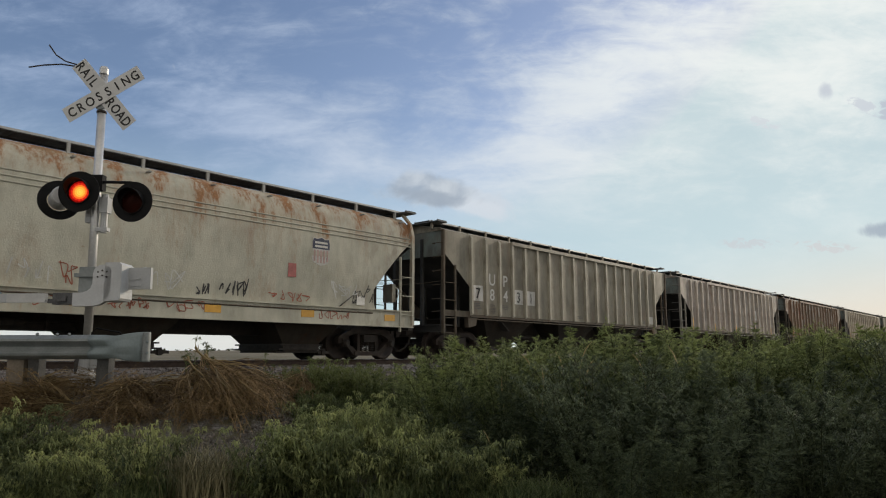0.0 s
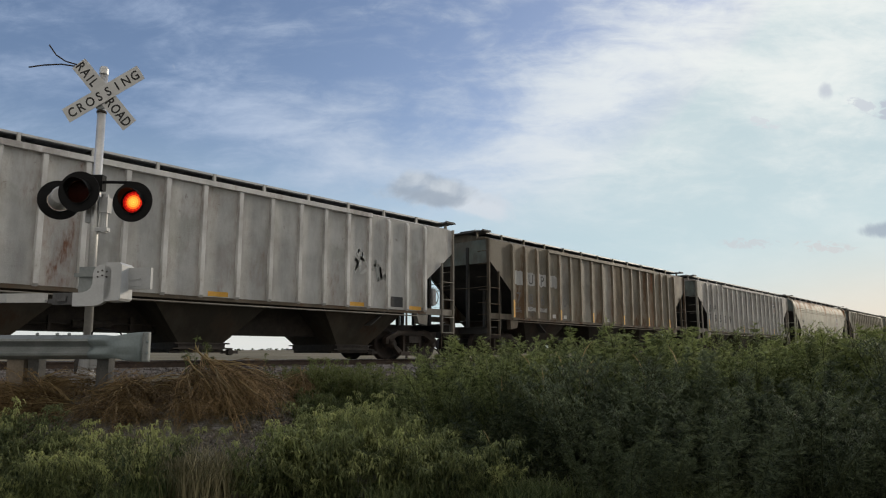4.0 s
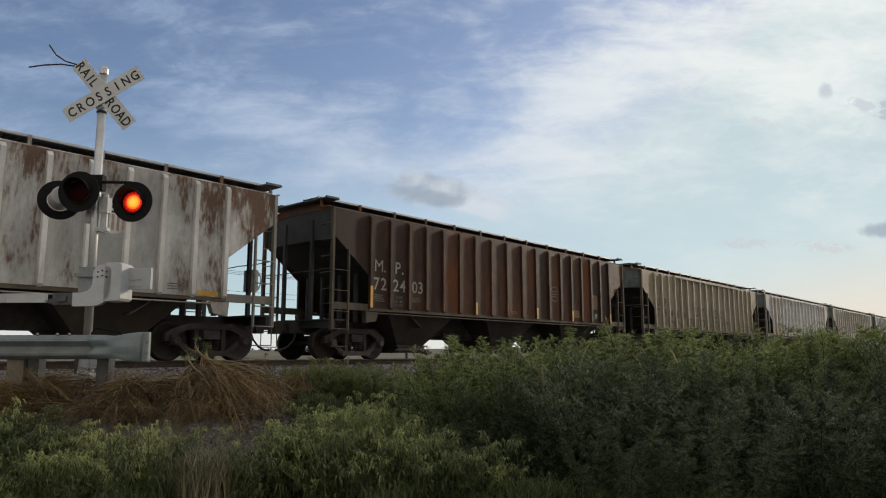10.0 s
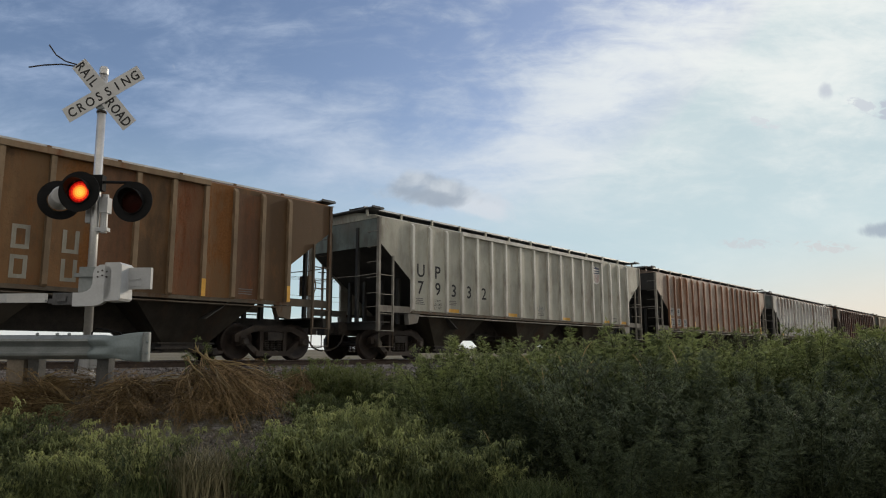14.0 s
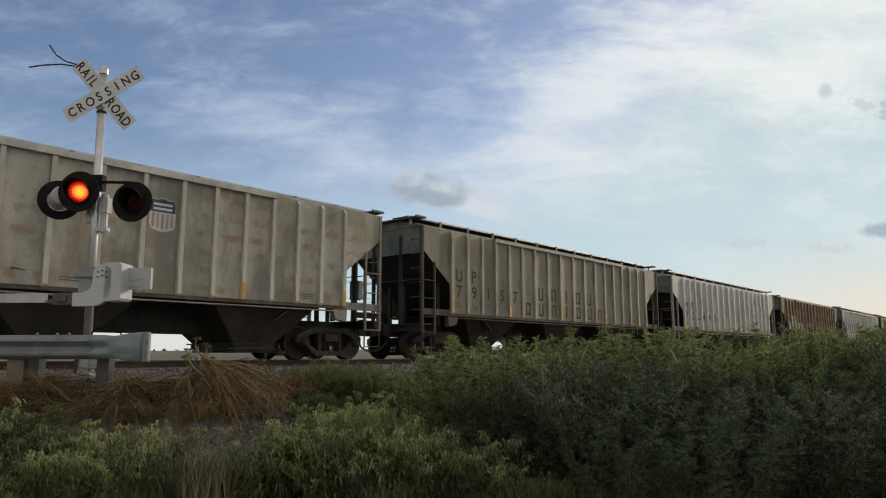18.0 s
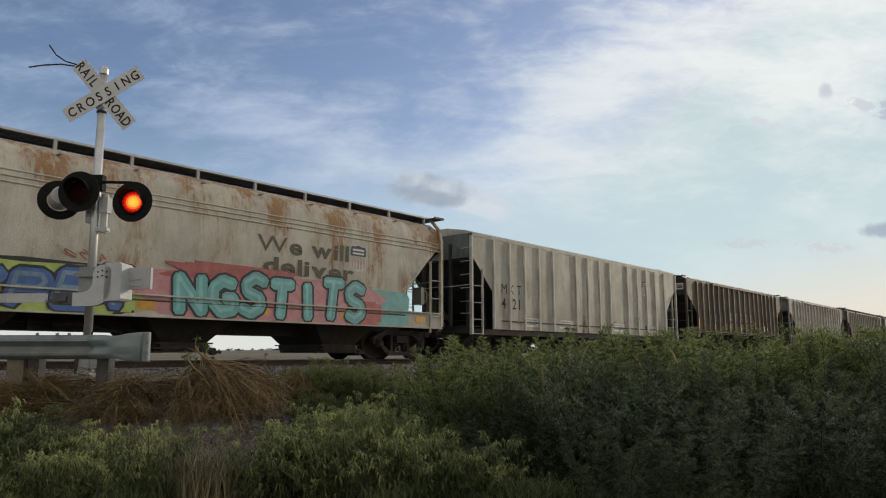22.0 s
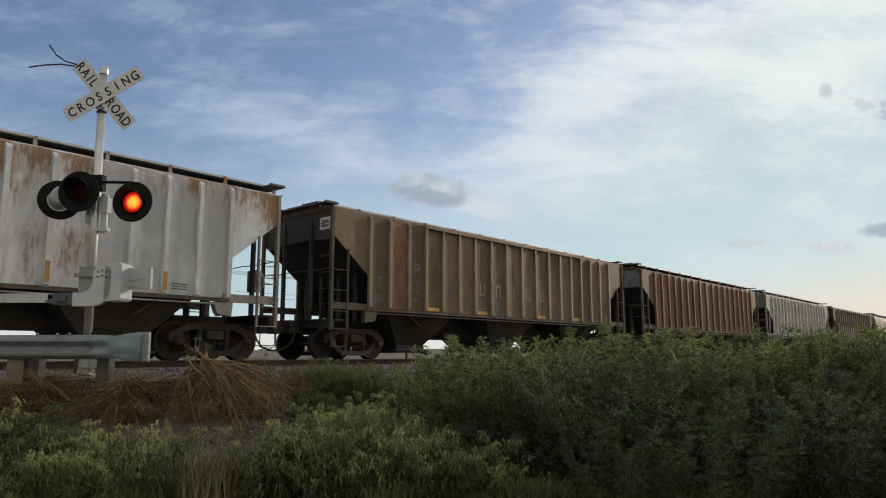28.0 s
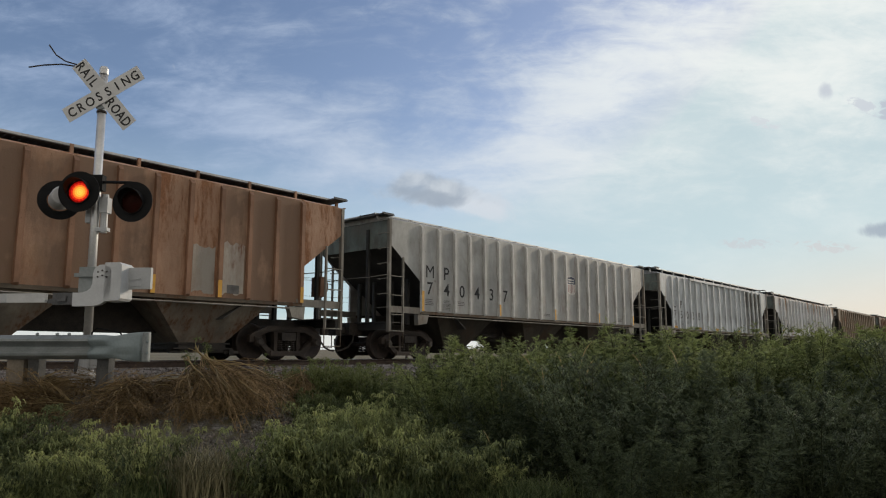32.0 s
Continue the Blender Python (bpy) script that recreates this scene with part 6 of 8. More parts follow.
def ring_logo(w, x, z, mat=None):
    """Round emblem: a plain ring with bars inside."""
    g = Geo()
    n = 20
    y = -HALF_W - 0.007
    for i in range(n):
        a, b = 2 * math.pi * i / n, 2 * math.pi * (i + 1) / n
        g.face_set([(x + r * math.cos(t), y, z + r * math.sin(t)) for r, t in ((0.27, a), (0.30, a), (0.30, b), (0.27, b))], [(0, 1, 2, 3)])
    e = part("round_emblem", g, mat or FADED, w)
    if mat is None:
        for k in (-1, 0, 1):
            g = Geo()
            g.box(x - 0.16, x + 0.16, y - 0.001, y + 0.004, z + 0.1 * k - 0.015, z + 0.1 * k + 0.015)
            part("emblem_bar", g, FADED, e)


build_train()

# ---- crossing signal ----
LAMP_DISCS = []
BRACKET_STEEL = spots("bracket_steel", (0.05, 0.05, 0.052), (0.14, 0.14, 0.145), 7.0, 0.6, 0.3, 0.1)


def build_signal():
    base = plan(-4.92, 9.72, -0.20)
    # the mast's slight lean is set to fit the camera's view
    lean = 0.1
    at = Matrix.Translation(base) @ Matrix.Rotation(radians(YAW - 90), 4, "Z") @ Matrix.Rotation(radians(-lean), 4, "Y")
    s = thing("crossing_signal", at, "grey railway crossing signal with flashing red lamps beside the track", "crossing signal")

    g = Geo()
    g.lathe([(0.0, 0.0), (0.058, 0.0), (0.058, 4.40), (0.052, 4.40)], 20)
    part("mast", g, MAST_ALU, s, smooth=True)
    g = Geo()
    g.lathe([(0.064, 4.34), (0.066, 4.42), (0.05, 4.455), (0.0, 4.46)], 20)
    part("cap", g, MAST_ALU, s)
    g = Geo()
    g.lathe([(0.062, 3.78 - 0.03), (0.070, 3.78 - 0.02), (0.070, 3.78), (0.062, 3.78 + 0.01)], 20)
    part("clamp", g, STEEL_DARK, s)
    g = Geo()
    g.box(-0.15, 0.15, -0.15, 0.15, -0.12, 0.0)
    g.box(-0.12, 0.12, -0.12, 0.12, 0.0, 0.04)
    g.lathe([(0.12, 0.04), (0.10, 0.10), (0.075, 0.34), (0.06, 0.36)], 16)
    part("base", g, CASE_GREY, s)
    g = Geo()
    g.box(0.085, 0.20, -0.07, 0.07, 0.12, 0.40)
    part("junction_box", g, CASE_GREY, s)
    g = Geo()
    g.box(-0.16, -0.075, 0.0, 0.14, -0.10, 0.40)
    part("cable_box", g, BRACKET_STEEL, s, "dark steel box behind the mast")

    # crossbuck: two boards with black words
    z = 4.00
    for turn, y, word in ((-50, -0.075, "RAILROAD"), (32, -0.088, "CROSSING")):
        g = Geo()
        m = Matrix.Translation((0.055, y, z + 0.015)) @ Matrix.Rotation(radians(-turn), 4, "Y")
        for p in ([(-0.615, -0.116), (0.615, -0.116), (0.615, 0.116), (-0.615, 0.116)],):
            g.prism(p, "y", -0.003, 0.003)
        b = part("sign_board", g, SIGN_WHITE, s, "white board with black words", at=m)
        at_x = [-0.548, -0.430, -0.322, -0.228, 0.165, 0.290, 0.415, 0.540] if word[0] == "R" else [-0.51 + 0.146 * i for i in range(8)]
        for i, ch in enumerate(word):
            me = lettering(ch, 0.195, 0.004)
            xs = [v.co.x for v in me.vertices]
            w = (min(xs) + max(xs)) / 2
            part("letter", me, LETTER_BLACK, b, at=Matrix.Translation((at_x[i] - w * 0.84, -0.0045, -0.069)) @ Matrix.Rotation(radians(90), 4, "X") @ Matrix.Diagonal((0.84, 1, 1, 1)))
    g = Geo()
    g.box(-0.05, 0.09, -0.07, -0.05, 3.80, 4.16)
    part("sign_bracket", g, GALV, s)
    # two bent wires behind the boards
    for pts in ([(-0.24, -0.03, 4.44), (-0.40, 0.0, 4.47), (-0.64, 0.02, 4.515), (-0.90, 0.03, 4.51), (-1.12, 0.02, 4.475)], [(-0.24, -0.03, 4.45), (-0.41, 0.0, 4.50), (-0.60, 0.04, 4.57), (-0.75, 0.05, 4.675), (-0.86, 0.05, 4.83)]):
        g = Geo()
        g.tube(pts, 0.011, 6)
        part("bent_rod", g, STEEL_DARK, s)

    # lamp arms
    g = Geo()
    g.tube([(-0.30, -0.06, 2.70), (0.0, -0.06, 2.72), (0.25, -0.05, 2.72), (0.52, -0.05, 2.71)], 0.022, 8)
    g.box(-0.07, 0.12, -0.10, 0.02, 2.60, 2.82)
    part("lamp_arm", g, BLACK, s)
    g = Geo()
    g.tube([(0.13, 0.0, 2.0), (0.13, 0.0, 2.55)], 0.05, 10)
    g.box(-0.02, 0.2, -0.05, 0.05, 2.02, 2.07)
    g.box(0.08, 0.2, -0.07, 0.06, 2.28, 2.5)
    part("junction_pipe", g, CASE_GREY, s)
    g = Geo()
    g.box(-0.13, -0.02, -0.02, 0.08, 2.15, 2.38)
    part("terminal_box", g, CASE_GREY, s)

    lens_mat = lens_material()
    for x, y, z, turn in ((-0.15, -0.20, 2.555, 0), (0.57, -0.12, 2.42, -4)):
        lamp(s, x, y, z, turn, lens_mat, True)
    lamp(s, -0.655, 0.24, 2.53, 214, lens_mat, False)

    # gate mechanism: cranked housing, motor box, counterweight plates and the lowered arm
    g = Geo()
    g.prism([(-0.12, 0.955), (0.16, 0.955), (0.25, 0.975), (0.32, 1.02), (0.37, 1.09), (0.39, 1.17), (0.39, 1.42), (0.37, 1.48), (0.32, 1.52), (0.24, 1.52), (0.18, 1.49), (0.15, 1.44), (0.14, 1.38), (0.14, 1.27), (0.12, 1.20), (0.07, 1.16), (0.0, 1.14), (-0.12, 1.14)], "y", -0.24, -0.15)
    part("gate_crank", g, CASE_GREY, s)
    for x, zz in ((0.21, 1.42), (0.27, 1.44), (0.33, 1.42), (0.21, 1.35), (0.33, 1.35), (0.27, 1.37)):
        g = Geo()
        g.tube([(x, -0.252, zz), (x, -0.235, zz)], 0.012, 6)
        part("bolt", g, STEEL_DARK, s)
    g = Geo()
    g.prism([(0.30, 1.02), (0.50, 1.03), (0.53, 1.06), (0.53, 1.52), (0.50, 1.55), (0.30, 1.55)], "y", -0.24, 0.12)
    part("motor_case", g, CASE_GREY, s)
    g = Geo()
    g.box(0.53, 0.84, -0.02, 0.05, 1.20, 1.50)
    g.box(0.56, 0.70, -0.035, -0.02, 1.24, 1.27)
    g.box(0.56, 0.70, -0.035, -0.02, 1.33, 1.36)
    part("counterweight", g, CASE_GREY, s)
    g = Geo()
    g.box(-0.09, 0.13, -0.16, 0.16, 1.15, 1.50)
    g.box(-0.14, 0.12, -0.20, -0.12, 1.36, 1.41)
    part("mast_clamp", g, GALV, s)
    g = Geo()
    g.box(-0.40, -0.10, -0.22, -0.10, 0.98, 1.14)
    g.box(-0.48, -0.20, -0.20, -0.16, 1.00, 1.06)
    g.box(-0.32, -0.20, -0.26, -0.20, 1.02, 1.10)
    part("arm_bracket", g, BRACKET_STEEL, s)
    g = Geo()
    g.box(-0.54, -0.47, -0.215, -0.205, 1.04, 1.13)
    g.prism([(-7.2, 1.035), (-0.50, 1.01), (-0.50, 1.135), (-7.2, 1.15)], "y", -0.22, -0.17)
    arm = part("gate_arm", g, SIGN_WHITE, s, "white lowered gate arm")
    for i in range(8):
        x = -1.02 - i * 0.81
        g = Geo()
        g.prism([(x - 0.40, 1.017 + 0.003 * i), (x, 1.014 + 0.003 * i), (x, 1.136), (x - 0.40, 1.137)], "y", -0.226, -0.221)
        part("arm_stripe", g, STRIPE_GREY if i == 0 else STRIPE_RED, arm)
    g = Geo()
    g.tube([(0.08, -0.06, 0.45), (0.11, -0.1, 0.6), (0.16, -0.08, 0.66), (0.45, 0.0, 0.60), (0.58, 0.02, 0.36)], 0.012, 6)
    part("cable", g, BLACK, s)
    return s


STRIPE_RED = spots("stripe_red", (0.34, 0.03, 0.02), (0.46, 0.05, 0.03), 6.0, 0.5, 0, 0)
STRIPE_GREY = spots("stripe_silver", (0.40, 0.41, 0.42), (0.52, 0.53, 0.54), 6.0, 0.5, 0, 0)


def lens_material():
    m = bpy.data.materials.new("red_lens")
    m.use_nodes = True
    k = Nodes(m.node_tree)
    out = k.add("ShaderNodeOutputMaterial")
    t, g = k.add("ShaderNodeBsdfTransparent"), k.add("ShaderNodeBsdfGlossy")
    co = k.add("ShaderNodeTexCoord").outputs["Object"]
    w = k.add("ShaderNodeTexWave")
    k.put(w.inputs[0], co)
    w.inputs["Scale"].default_value = 22.0
    w.bands_direction = "X"
    t.inputs[0].default_value = (1.0, 0.80, 0.66, 1)
    g.inputs[0].default_value = (0.9, 0.5, 0.45, 1)
    g.inputs[1].default_value = 0.25
    mx = k.add("ShaderNodeMixShader")
    k.put(mx.inputs[0], k.math("ADD", k.math("MULTIPLY", w.outputs[1], 0.010), 0.004))
    k.link(t.outputs[0], mx.inputs[1])
    k.link(g.outputs[0], mx.inputs[2])
    k.link(mx.outputs[0], out.inputs[0])
    return m


def lit_material():
    m = bpy.data.materials.new("lit_lamp")
    m.use_nodes = True
    k = Nodes(m.node_tree)
    out = k.add("ShaderNodeOutputMaterial")
    e = k.add("ShaderNodeEmission")
    co = k.add("ShaderNodeTexCoord").outputs["Object"]
    d = k.math("MULTIPLY", k.vec("LENGTH", co), 1.0 / 0.152)
    # a grid of small light points in rings
    sep = k.add("ShaderNodeSeparateXYZ")
    k.put(sep.inputs[0], co)
    rings = k.math("SINE", k.math("MULTIPLY", d, 34.0))
    spokes = k.math("SINE", k.math("MULTIPLY", k.math("ARCTAN2", sep.outputs[2], sep.outputs[0]), 15.0))
    points = k.math("ADD", k.math("MULTIPLY", rings, 0.32), k.math("ADD", k.math("MULTIPLY", spokes, 0.22), 0.62))
    col = k.ramp(d, [(0.0, (1.0, 0.66, 0.12)), (0.38, (1.0, 0.46, 0.06)), (0.60, (1.0, 0.22, 0.03)), (0.72, (1.0, 0.035, 0.02)), (1.0, (0.85, 0.010, 0.010))])
    k.put(e.inputs[0], col)
    k.put(e.inputs[1], k.math("MULTIPLY", k.math("ADD", k.math("MULTIPLY", k.step(d, 1.05, 0.35), 1.15), 0.25), k.math("ADD", points, 0.35)))
    k.link(e.outputs[0], out.inputs[0])
    return m


def lamp(signal, x, y, z, turn, lens_mat, flashes):
    """One round lamp: black disc, hood, body, red lens and the light element inside that turns on and off."""
    at = pose(x, y, z, 0, 0, turn)
    unit = part("lamp", lamp_plate(), BLACK, signal, "black round lamp with a hood", at=at)
    g = Geo()
    m = Matrix.Rotation(radians(90), 4, "X")
    # hood: a tube open in front, cut back below
    n = 28
    for i in range(n):
        a0, a1 = 2 * math.pi * i / n, 2 * math.pi * (i + 1) / n
        def reach(a):
            return 0.05 + 0.11 * max(0.0, math.sin(a)) ** 0.6 if math.sin(a) > -0.2 else 0.02
        p = []
        for r in (0.165, 0.175):
            p += [(r * math.cos(a0), -0.01, r * math.sin(a0)), (r * math.cos(a1), -0.01, r * math.sin(a1)), (r * math.cos(a1), -0.01 - reach(a1), r * math.sin(a1)), (r * math.cos(a0), -0.01 - reach(a0), r * math.sin(a0))]
        g.hexa(p)
    part("hood", g, BLACK, unit)
    g = Geo()
    r = 0.175 if flashes else 0.15
    deep = 0.20 if flashes else 0.34
    g.lathe([(r, 0.0), (r - 0.01, deep), (r - 0.025, deep + 0.03), (0.06, deep + 0.035), (0.0, deep + 0.035)], 24, Matrix.Rotation(radians(-90), 4, "X"))
    part("lamp_body", g, BODY_WHITE if not flashes else BLACK, unit)
    g = Geo()
    g.lathe([(0.155, 0.0), (0.12, 0.018), (0.06, 0.028), (0.0, 0.032)], 24, m)
    part("lens", g, lens_mat, unit, smooth=True)
    if flashes:
        g = Geo()
        g.lathe([(0.0, 0.002), (0.152, 0.0)], 32, m)
        d = part("light_element", g, LIT, unit, at=pose(0, 0.03, 0))
        # added back in dark red, which stands in for the unlit lens's reflection
        g = Geo()
        g.lathe([(0.155, 0.0), (0.155, -0.012), (0.0, -0.013)], 32, m)
        part("element_back", g, DARK_RED, d)
        LAMP_DISCS.append(d)


def lamp_plate():
    g = Geo()
    g.lathe([(0.165, -0.012), (0.288, -0.012), (0.288, 0.0), (0.165, 0.0)], 36, Matrix.Rotation(radians(90), 4, "X"))
    return g


DARK_RED = spots("dark_red_back", (0.006, 0.002, 0.002), (0.020, 0.004, 0.004), 12.0, 0.85, 0, 0)
DARK_RED.node_tree.nodes["Principled BSDF"].inputs["Specular IOR Level"].default_value = 0.08
BODY_WHITE = spots("lamp_body_white", (0.42, 0.42, 0.42), (0.54, 0.54, 0.54), 6.0, 0.5)
LIT = lit_material()
build_signal()


# ---- guard rail ----
POST_DARK = spots("dark_post_wood", (0.040, 0.040, 0.040), (0.10, 0.098, 0.092), 5.0, 0.9, 0.0, 0.4)
GALV_BLUE = spots("galvanised_blue", (0.17, 0.21, 0.22), (0.28, 0.33, 0.34), 3.0, 0.55, 0.25, 0.1)


def build_guard_rail():
    a, b = plan(-9.5, 8.9), plan(-3.83, 9.05)
    ground = -0.398
    along = (b - a).normalized()
    turn = math.degrees(math.atan2(along.y, along.x))
    at = Matrix.Translation((b.x, b.y, ground)) @ Matrix.Rotation(radians(turn), 4, "Z") @ Matrix.Rotation(radians(0.3), 4, "Y")
    r = thing("guard_rail", at, "galvanised steel guard rail with a flared end on wooden posts", "guard rail")
    # W-shaped section: (out, up); out is towards the camera
    sec = [(0.0, 0.44), (0.02, 0.45), (0.075, 0.49), (0.08, 0.52), (0.01, 0.575), (0.0, 0.595), (0.01, 0.615), (0.08, 0.67), (0.075, 0.70), (0.02, 0.74), (0.0, 0.75)]
    g = Geo()
    xs = [-6.5, -4, -2.2, -0.68]
    for x in xs:
        g.v += [(x, -o, z) for o, z in sec]
    n = len(sec)
    g.f = [(i * n + j, (i + 1) * n + j, (i + 1) * n + j + 1, i * n + j + 1) for i in range(len(xs) - 1) for j in range(n - 1)]
    part("beam", solid(g, 0.004), GALV, r)
    # flattened, flared end piece
    g = Geo()
    steps = 10
    for i in range(steps + 1):
        t = i / steps
        x = -0.70 + 0.70 * t
        f = smooth(t, 0.0, 0.55)
        flare = smooth(t, 0.35, 1.0)
        for j, (o, z) in enumerate(sec):
            zz = 0.595 + (z - 0.595) * (1.0 + 0.22 * flare - 0.10 * math.exp(-((t - 0.50) / 0.16) ** 2))
            flat = 0.055 + 0.035 * math.sin(math.pi * j / (n - 1)) * (1 - 0.3 * flare)
            dent = 0.02 * math.exp(-((t - 0.62) / 0.15) ** 2) * (1 if j in (2, 3, 7, 8) else 0)
            g.v.append((x, -(o + (flat - o) * f) - 0.012 + dent, zz))
    g.f = [(i * n + j, (i + 1) * n + j, (i + 1) * n + j + 1, i * n + j + 1) for i in range(steps) for j in range(n - 1)]
    part("end_piece", solid(g, 0.005), GALV_BLUE, r, "bluish galvanised flared end", smooth=True)
    g = Geo()
    # rolled nose: a half round sheet
    ring = [(-0.005 + 0.078 * math.sin(a), -0.045 - 0.066 * math.cos(a)) for a in (math.pi * i / 10 for i in range(11))]
    for z in (0.405, 0.43, 0.76, 0.785):
        g.v += [(x, y, z) for x, y in ring]
    m = len(ring)
    g.f = [(i * m + j, i * m + j + 1, (i + 1) * m + j + 1, (i + 1) * m + j) for i in range(3) for j in range(m - 1)]
    part("end_cap", solid(g, 0.005), GALV, r, smooth=True)
    # flange plate of the nose with its two bolts
    for z in (0.52, 0.66):
        p = Geo()
        p.tube([(0.058, -0.10, z), (0.070, -0.115, z)], 0.016, 6)
        part("nose_bolt", p, GALV_BLUE, r)
    for x, half, wood in ((-5.6, 0.09, POST_WOOD), (-3.7, 0.09, POST_WOOD), (-1.65, 0.105, POST_WOOD), (-1.42, 0.065, POST_DARK), (-0.545, 0.075, POST_DARK)):
        p = Geo()
        p.prism([(x - half, 0.03), (x + half, 0.03), (x + half, 0.21), (x - half, 0.21)], "z", -0.35, 0.62)
        part("post", p, wood, r, "dark weathered post" if wood is POST_DARK else "")
    for x in (-1.35, -1.1, -0.95):
        p = Geo()
        p.tube([(x, -0.09, 0.752), (x + 0.02, -0.07, 0.758)], 0.02, 6)
        part("bolt", p, GALV, r)


def solid(g, t):
    """Gives an open strip of faces a thickness along y."""
    n = len(g.v)
    edge = {}
    for q in g.f:
        for a, b in zip(q, q[1:] + q[:1]):
            edge[(a, b)] = True
    rim = [(a, b) for a, b in edge if (b, a) not in edge]
    g.v += [(x, y + t, z) for x, y, z in g.v]
    g.f += [tuple(n + i for i in reversed(q)) for q in list(g.f)] + [(b, a, n + a, n + b) for a, b in rim]
    return g


build_guard_rail()


# ---- vehicles on the highway ----
CAR_PAINT_WHITE = plain("car_white", (0.70, 0.71, 0.72), 0.25, 0.0, 0.04, 1.0, 0)
CAR_PAINT_BLUE = plain("car_blue", (0.028, 0.045, 0.085), 0.22, 0.3, 0.05, 1.0, 0)
CAR_PAINT_BLACK = plain("car_black", (0.02, 0.02, 0.022), 0.22, 0.0, 0.05, 1.0, 0)
CAR_GLASS = plain("car_glass", (0.02, 0.025, 0.03), 0.06, 0.0, 0.05, 1.0, 0)
TYRE = plain("tyre", (0.018, 0.018, 0.018), 0.85, 0.0, 0.2, 20.0, 0.2)
RIM = plain("alloy_rim", (0.5, 0.5, 0.5), 0.35, 0.9, 0.1, 10.0, 0)
TAIL_RED = plain("tail_light_red", (0.35, 0.02, 0.02), 0.2, 0.0, 0.1, 5.0, 0)
VEHICLES = []


def vehicle(name, label, paint, length, height, pickup, start_x, y, speed, way):
    """A road vehicle; its own +x is forward. Keyed along the highway."""
    v = thing(name, Matrix.Identity(4), label, "car", "vehicles on the highway")
    h, l = height, length / 2
    belt = h * 0.56
    g = Geo()
    body = [(-l, 0.38), (-l, belt - 0.05), (-l + 0.06, belt + 0.02), (l - 1.25, belt + 0.02), (l - 0.25, belt - 0.12), (l, belt - 0.28), (l, 0.36), (l - 0.1, 0.27), (-l + 0.1, 0.27)]
    g.prism(body, "y", -0.90, 0.90)
    part("body", g, paint, v)
    g = Geo()
    a, b = (-0.4 if pickup else -l + 0.12), l - 1.25
    lo = [(a, -0.86, belt + 0.02), (b, -0.86, belt + 0.02), (b, 0.86, belt + 0.02), (a, 0.86, belt + 0.02)]
    hi = [(a + 0.22, -0.68, h - 0.07), (b - 0.75, -0.68, h - 0.07), (b - 0.75, 0.68, h - 0.07), (a + 0.22, 0.68, h - 0.07)]
    g.hexa(lo + hi)
    part("windows", g, CAR_GLASS, v)
    g = Geo()
    g.hexa([(a + 0.18, -0.70, h - 0.08), (b - 0.70, -0.70, h - 0.08), (b - 0.70, 0.70, h - 0.08), (a + 0.18, 0.70, h - 0.08), (a + 0.3, -0.62, h), (b - 0.9, -0.62, h), (b - 0.9, 0.62, h), (a + 0.3, 0.62, h)])
    part("roof", g, paint, v)
    for x in (a + 0.1, (a + b) / 2 - 0.2, b - 0.35):
        g = Geo()
        for s in (-1, 1):
            y0, y1 = sorted((s * 0.84, s * 0.875))
            y2, y3 = sorted((s * 0.66, s * 0.70))
            g.hexa([(x, y0, belt), (x + 0.09, y0, belt), (x + 0.09, y1, belt), (x, y1, belt), (x - 0.05, y2, h - 0.06), (x + 0.04, y2, h - 0.06), (x + 0.04, y3, h - 0.06), (x - 0.05, y3, h - 0.06)])
        part("pillar", g, paint, v)
    for x in (-l + 0.95, l - 0.92):
        for s in (-1, 1):
            m = Matrix.Rotation(radians(90 if s < 0 else -90), 4, "X")
            g = Geo()
            g.lathe([(0.22, 0.11), (0.33, 0.11), (0.36, 0.06), (0.36, -0.10), (0.3, -0.11), (0.0, -0.11)], 22, m)
            w = part("wheel", g, TYRE, v, at=pose(x, s * 0.82, 0.36))
            g = Geo()
            g.lathe([(0.0, 0.09), (0.06, 0.10), (0.20, 0.085), (0.225, 0.112)], 14, m)
            part("rim", g, RIM, w)
            VEHICLES.append((w, None, (x, s * 0.82, 0.36), abs(speed)))
    for s in (-1, 1):
        g = Geo()
        g.box(-l - 0.01, -l + 0.06, *sorted((s * 0.62, s * 0.88)), belt - 0.32, belt - 0.06)
        part("tail_light", g, TAIL_RED, v)
        g = Geo()
        g.box(l - 0.1, l + 0.008, *sorted((s * 0.55, s * 0.86)), belt - 0.42, belt - 0.30)
        part("headlight", g, LETTER_WHITE, v)
    VEHICLES.append((v, way, (start_x, y, 0), speed))


def build_vehicles():
    vehicle("pickup_truck", "white pickup truck driving along the highway", CAR_PAINT_WHITE, 5.4, 1.85, True, 15.8 - 19.8 * 28.6, 32.4, 19.8, 0)
    vehicle("dark_suv", "black sport utility car driving along the highway", CAR_PAINT_BLACK, 4.7, 1.75, False, 16.7 - 18.7 * 20.6, 32.4, 18.7, 0)
    vehicle("blue_suv", "dark blue sport utility car driving along the highway", CAR_PAINT_BLUE, 4.6, 1.70, False, 37.6 + 21.3 * 30.5, 36.6, -21.3, 180)


build_vehicles()

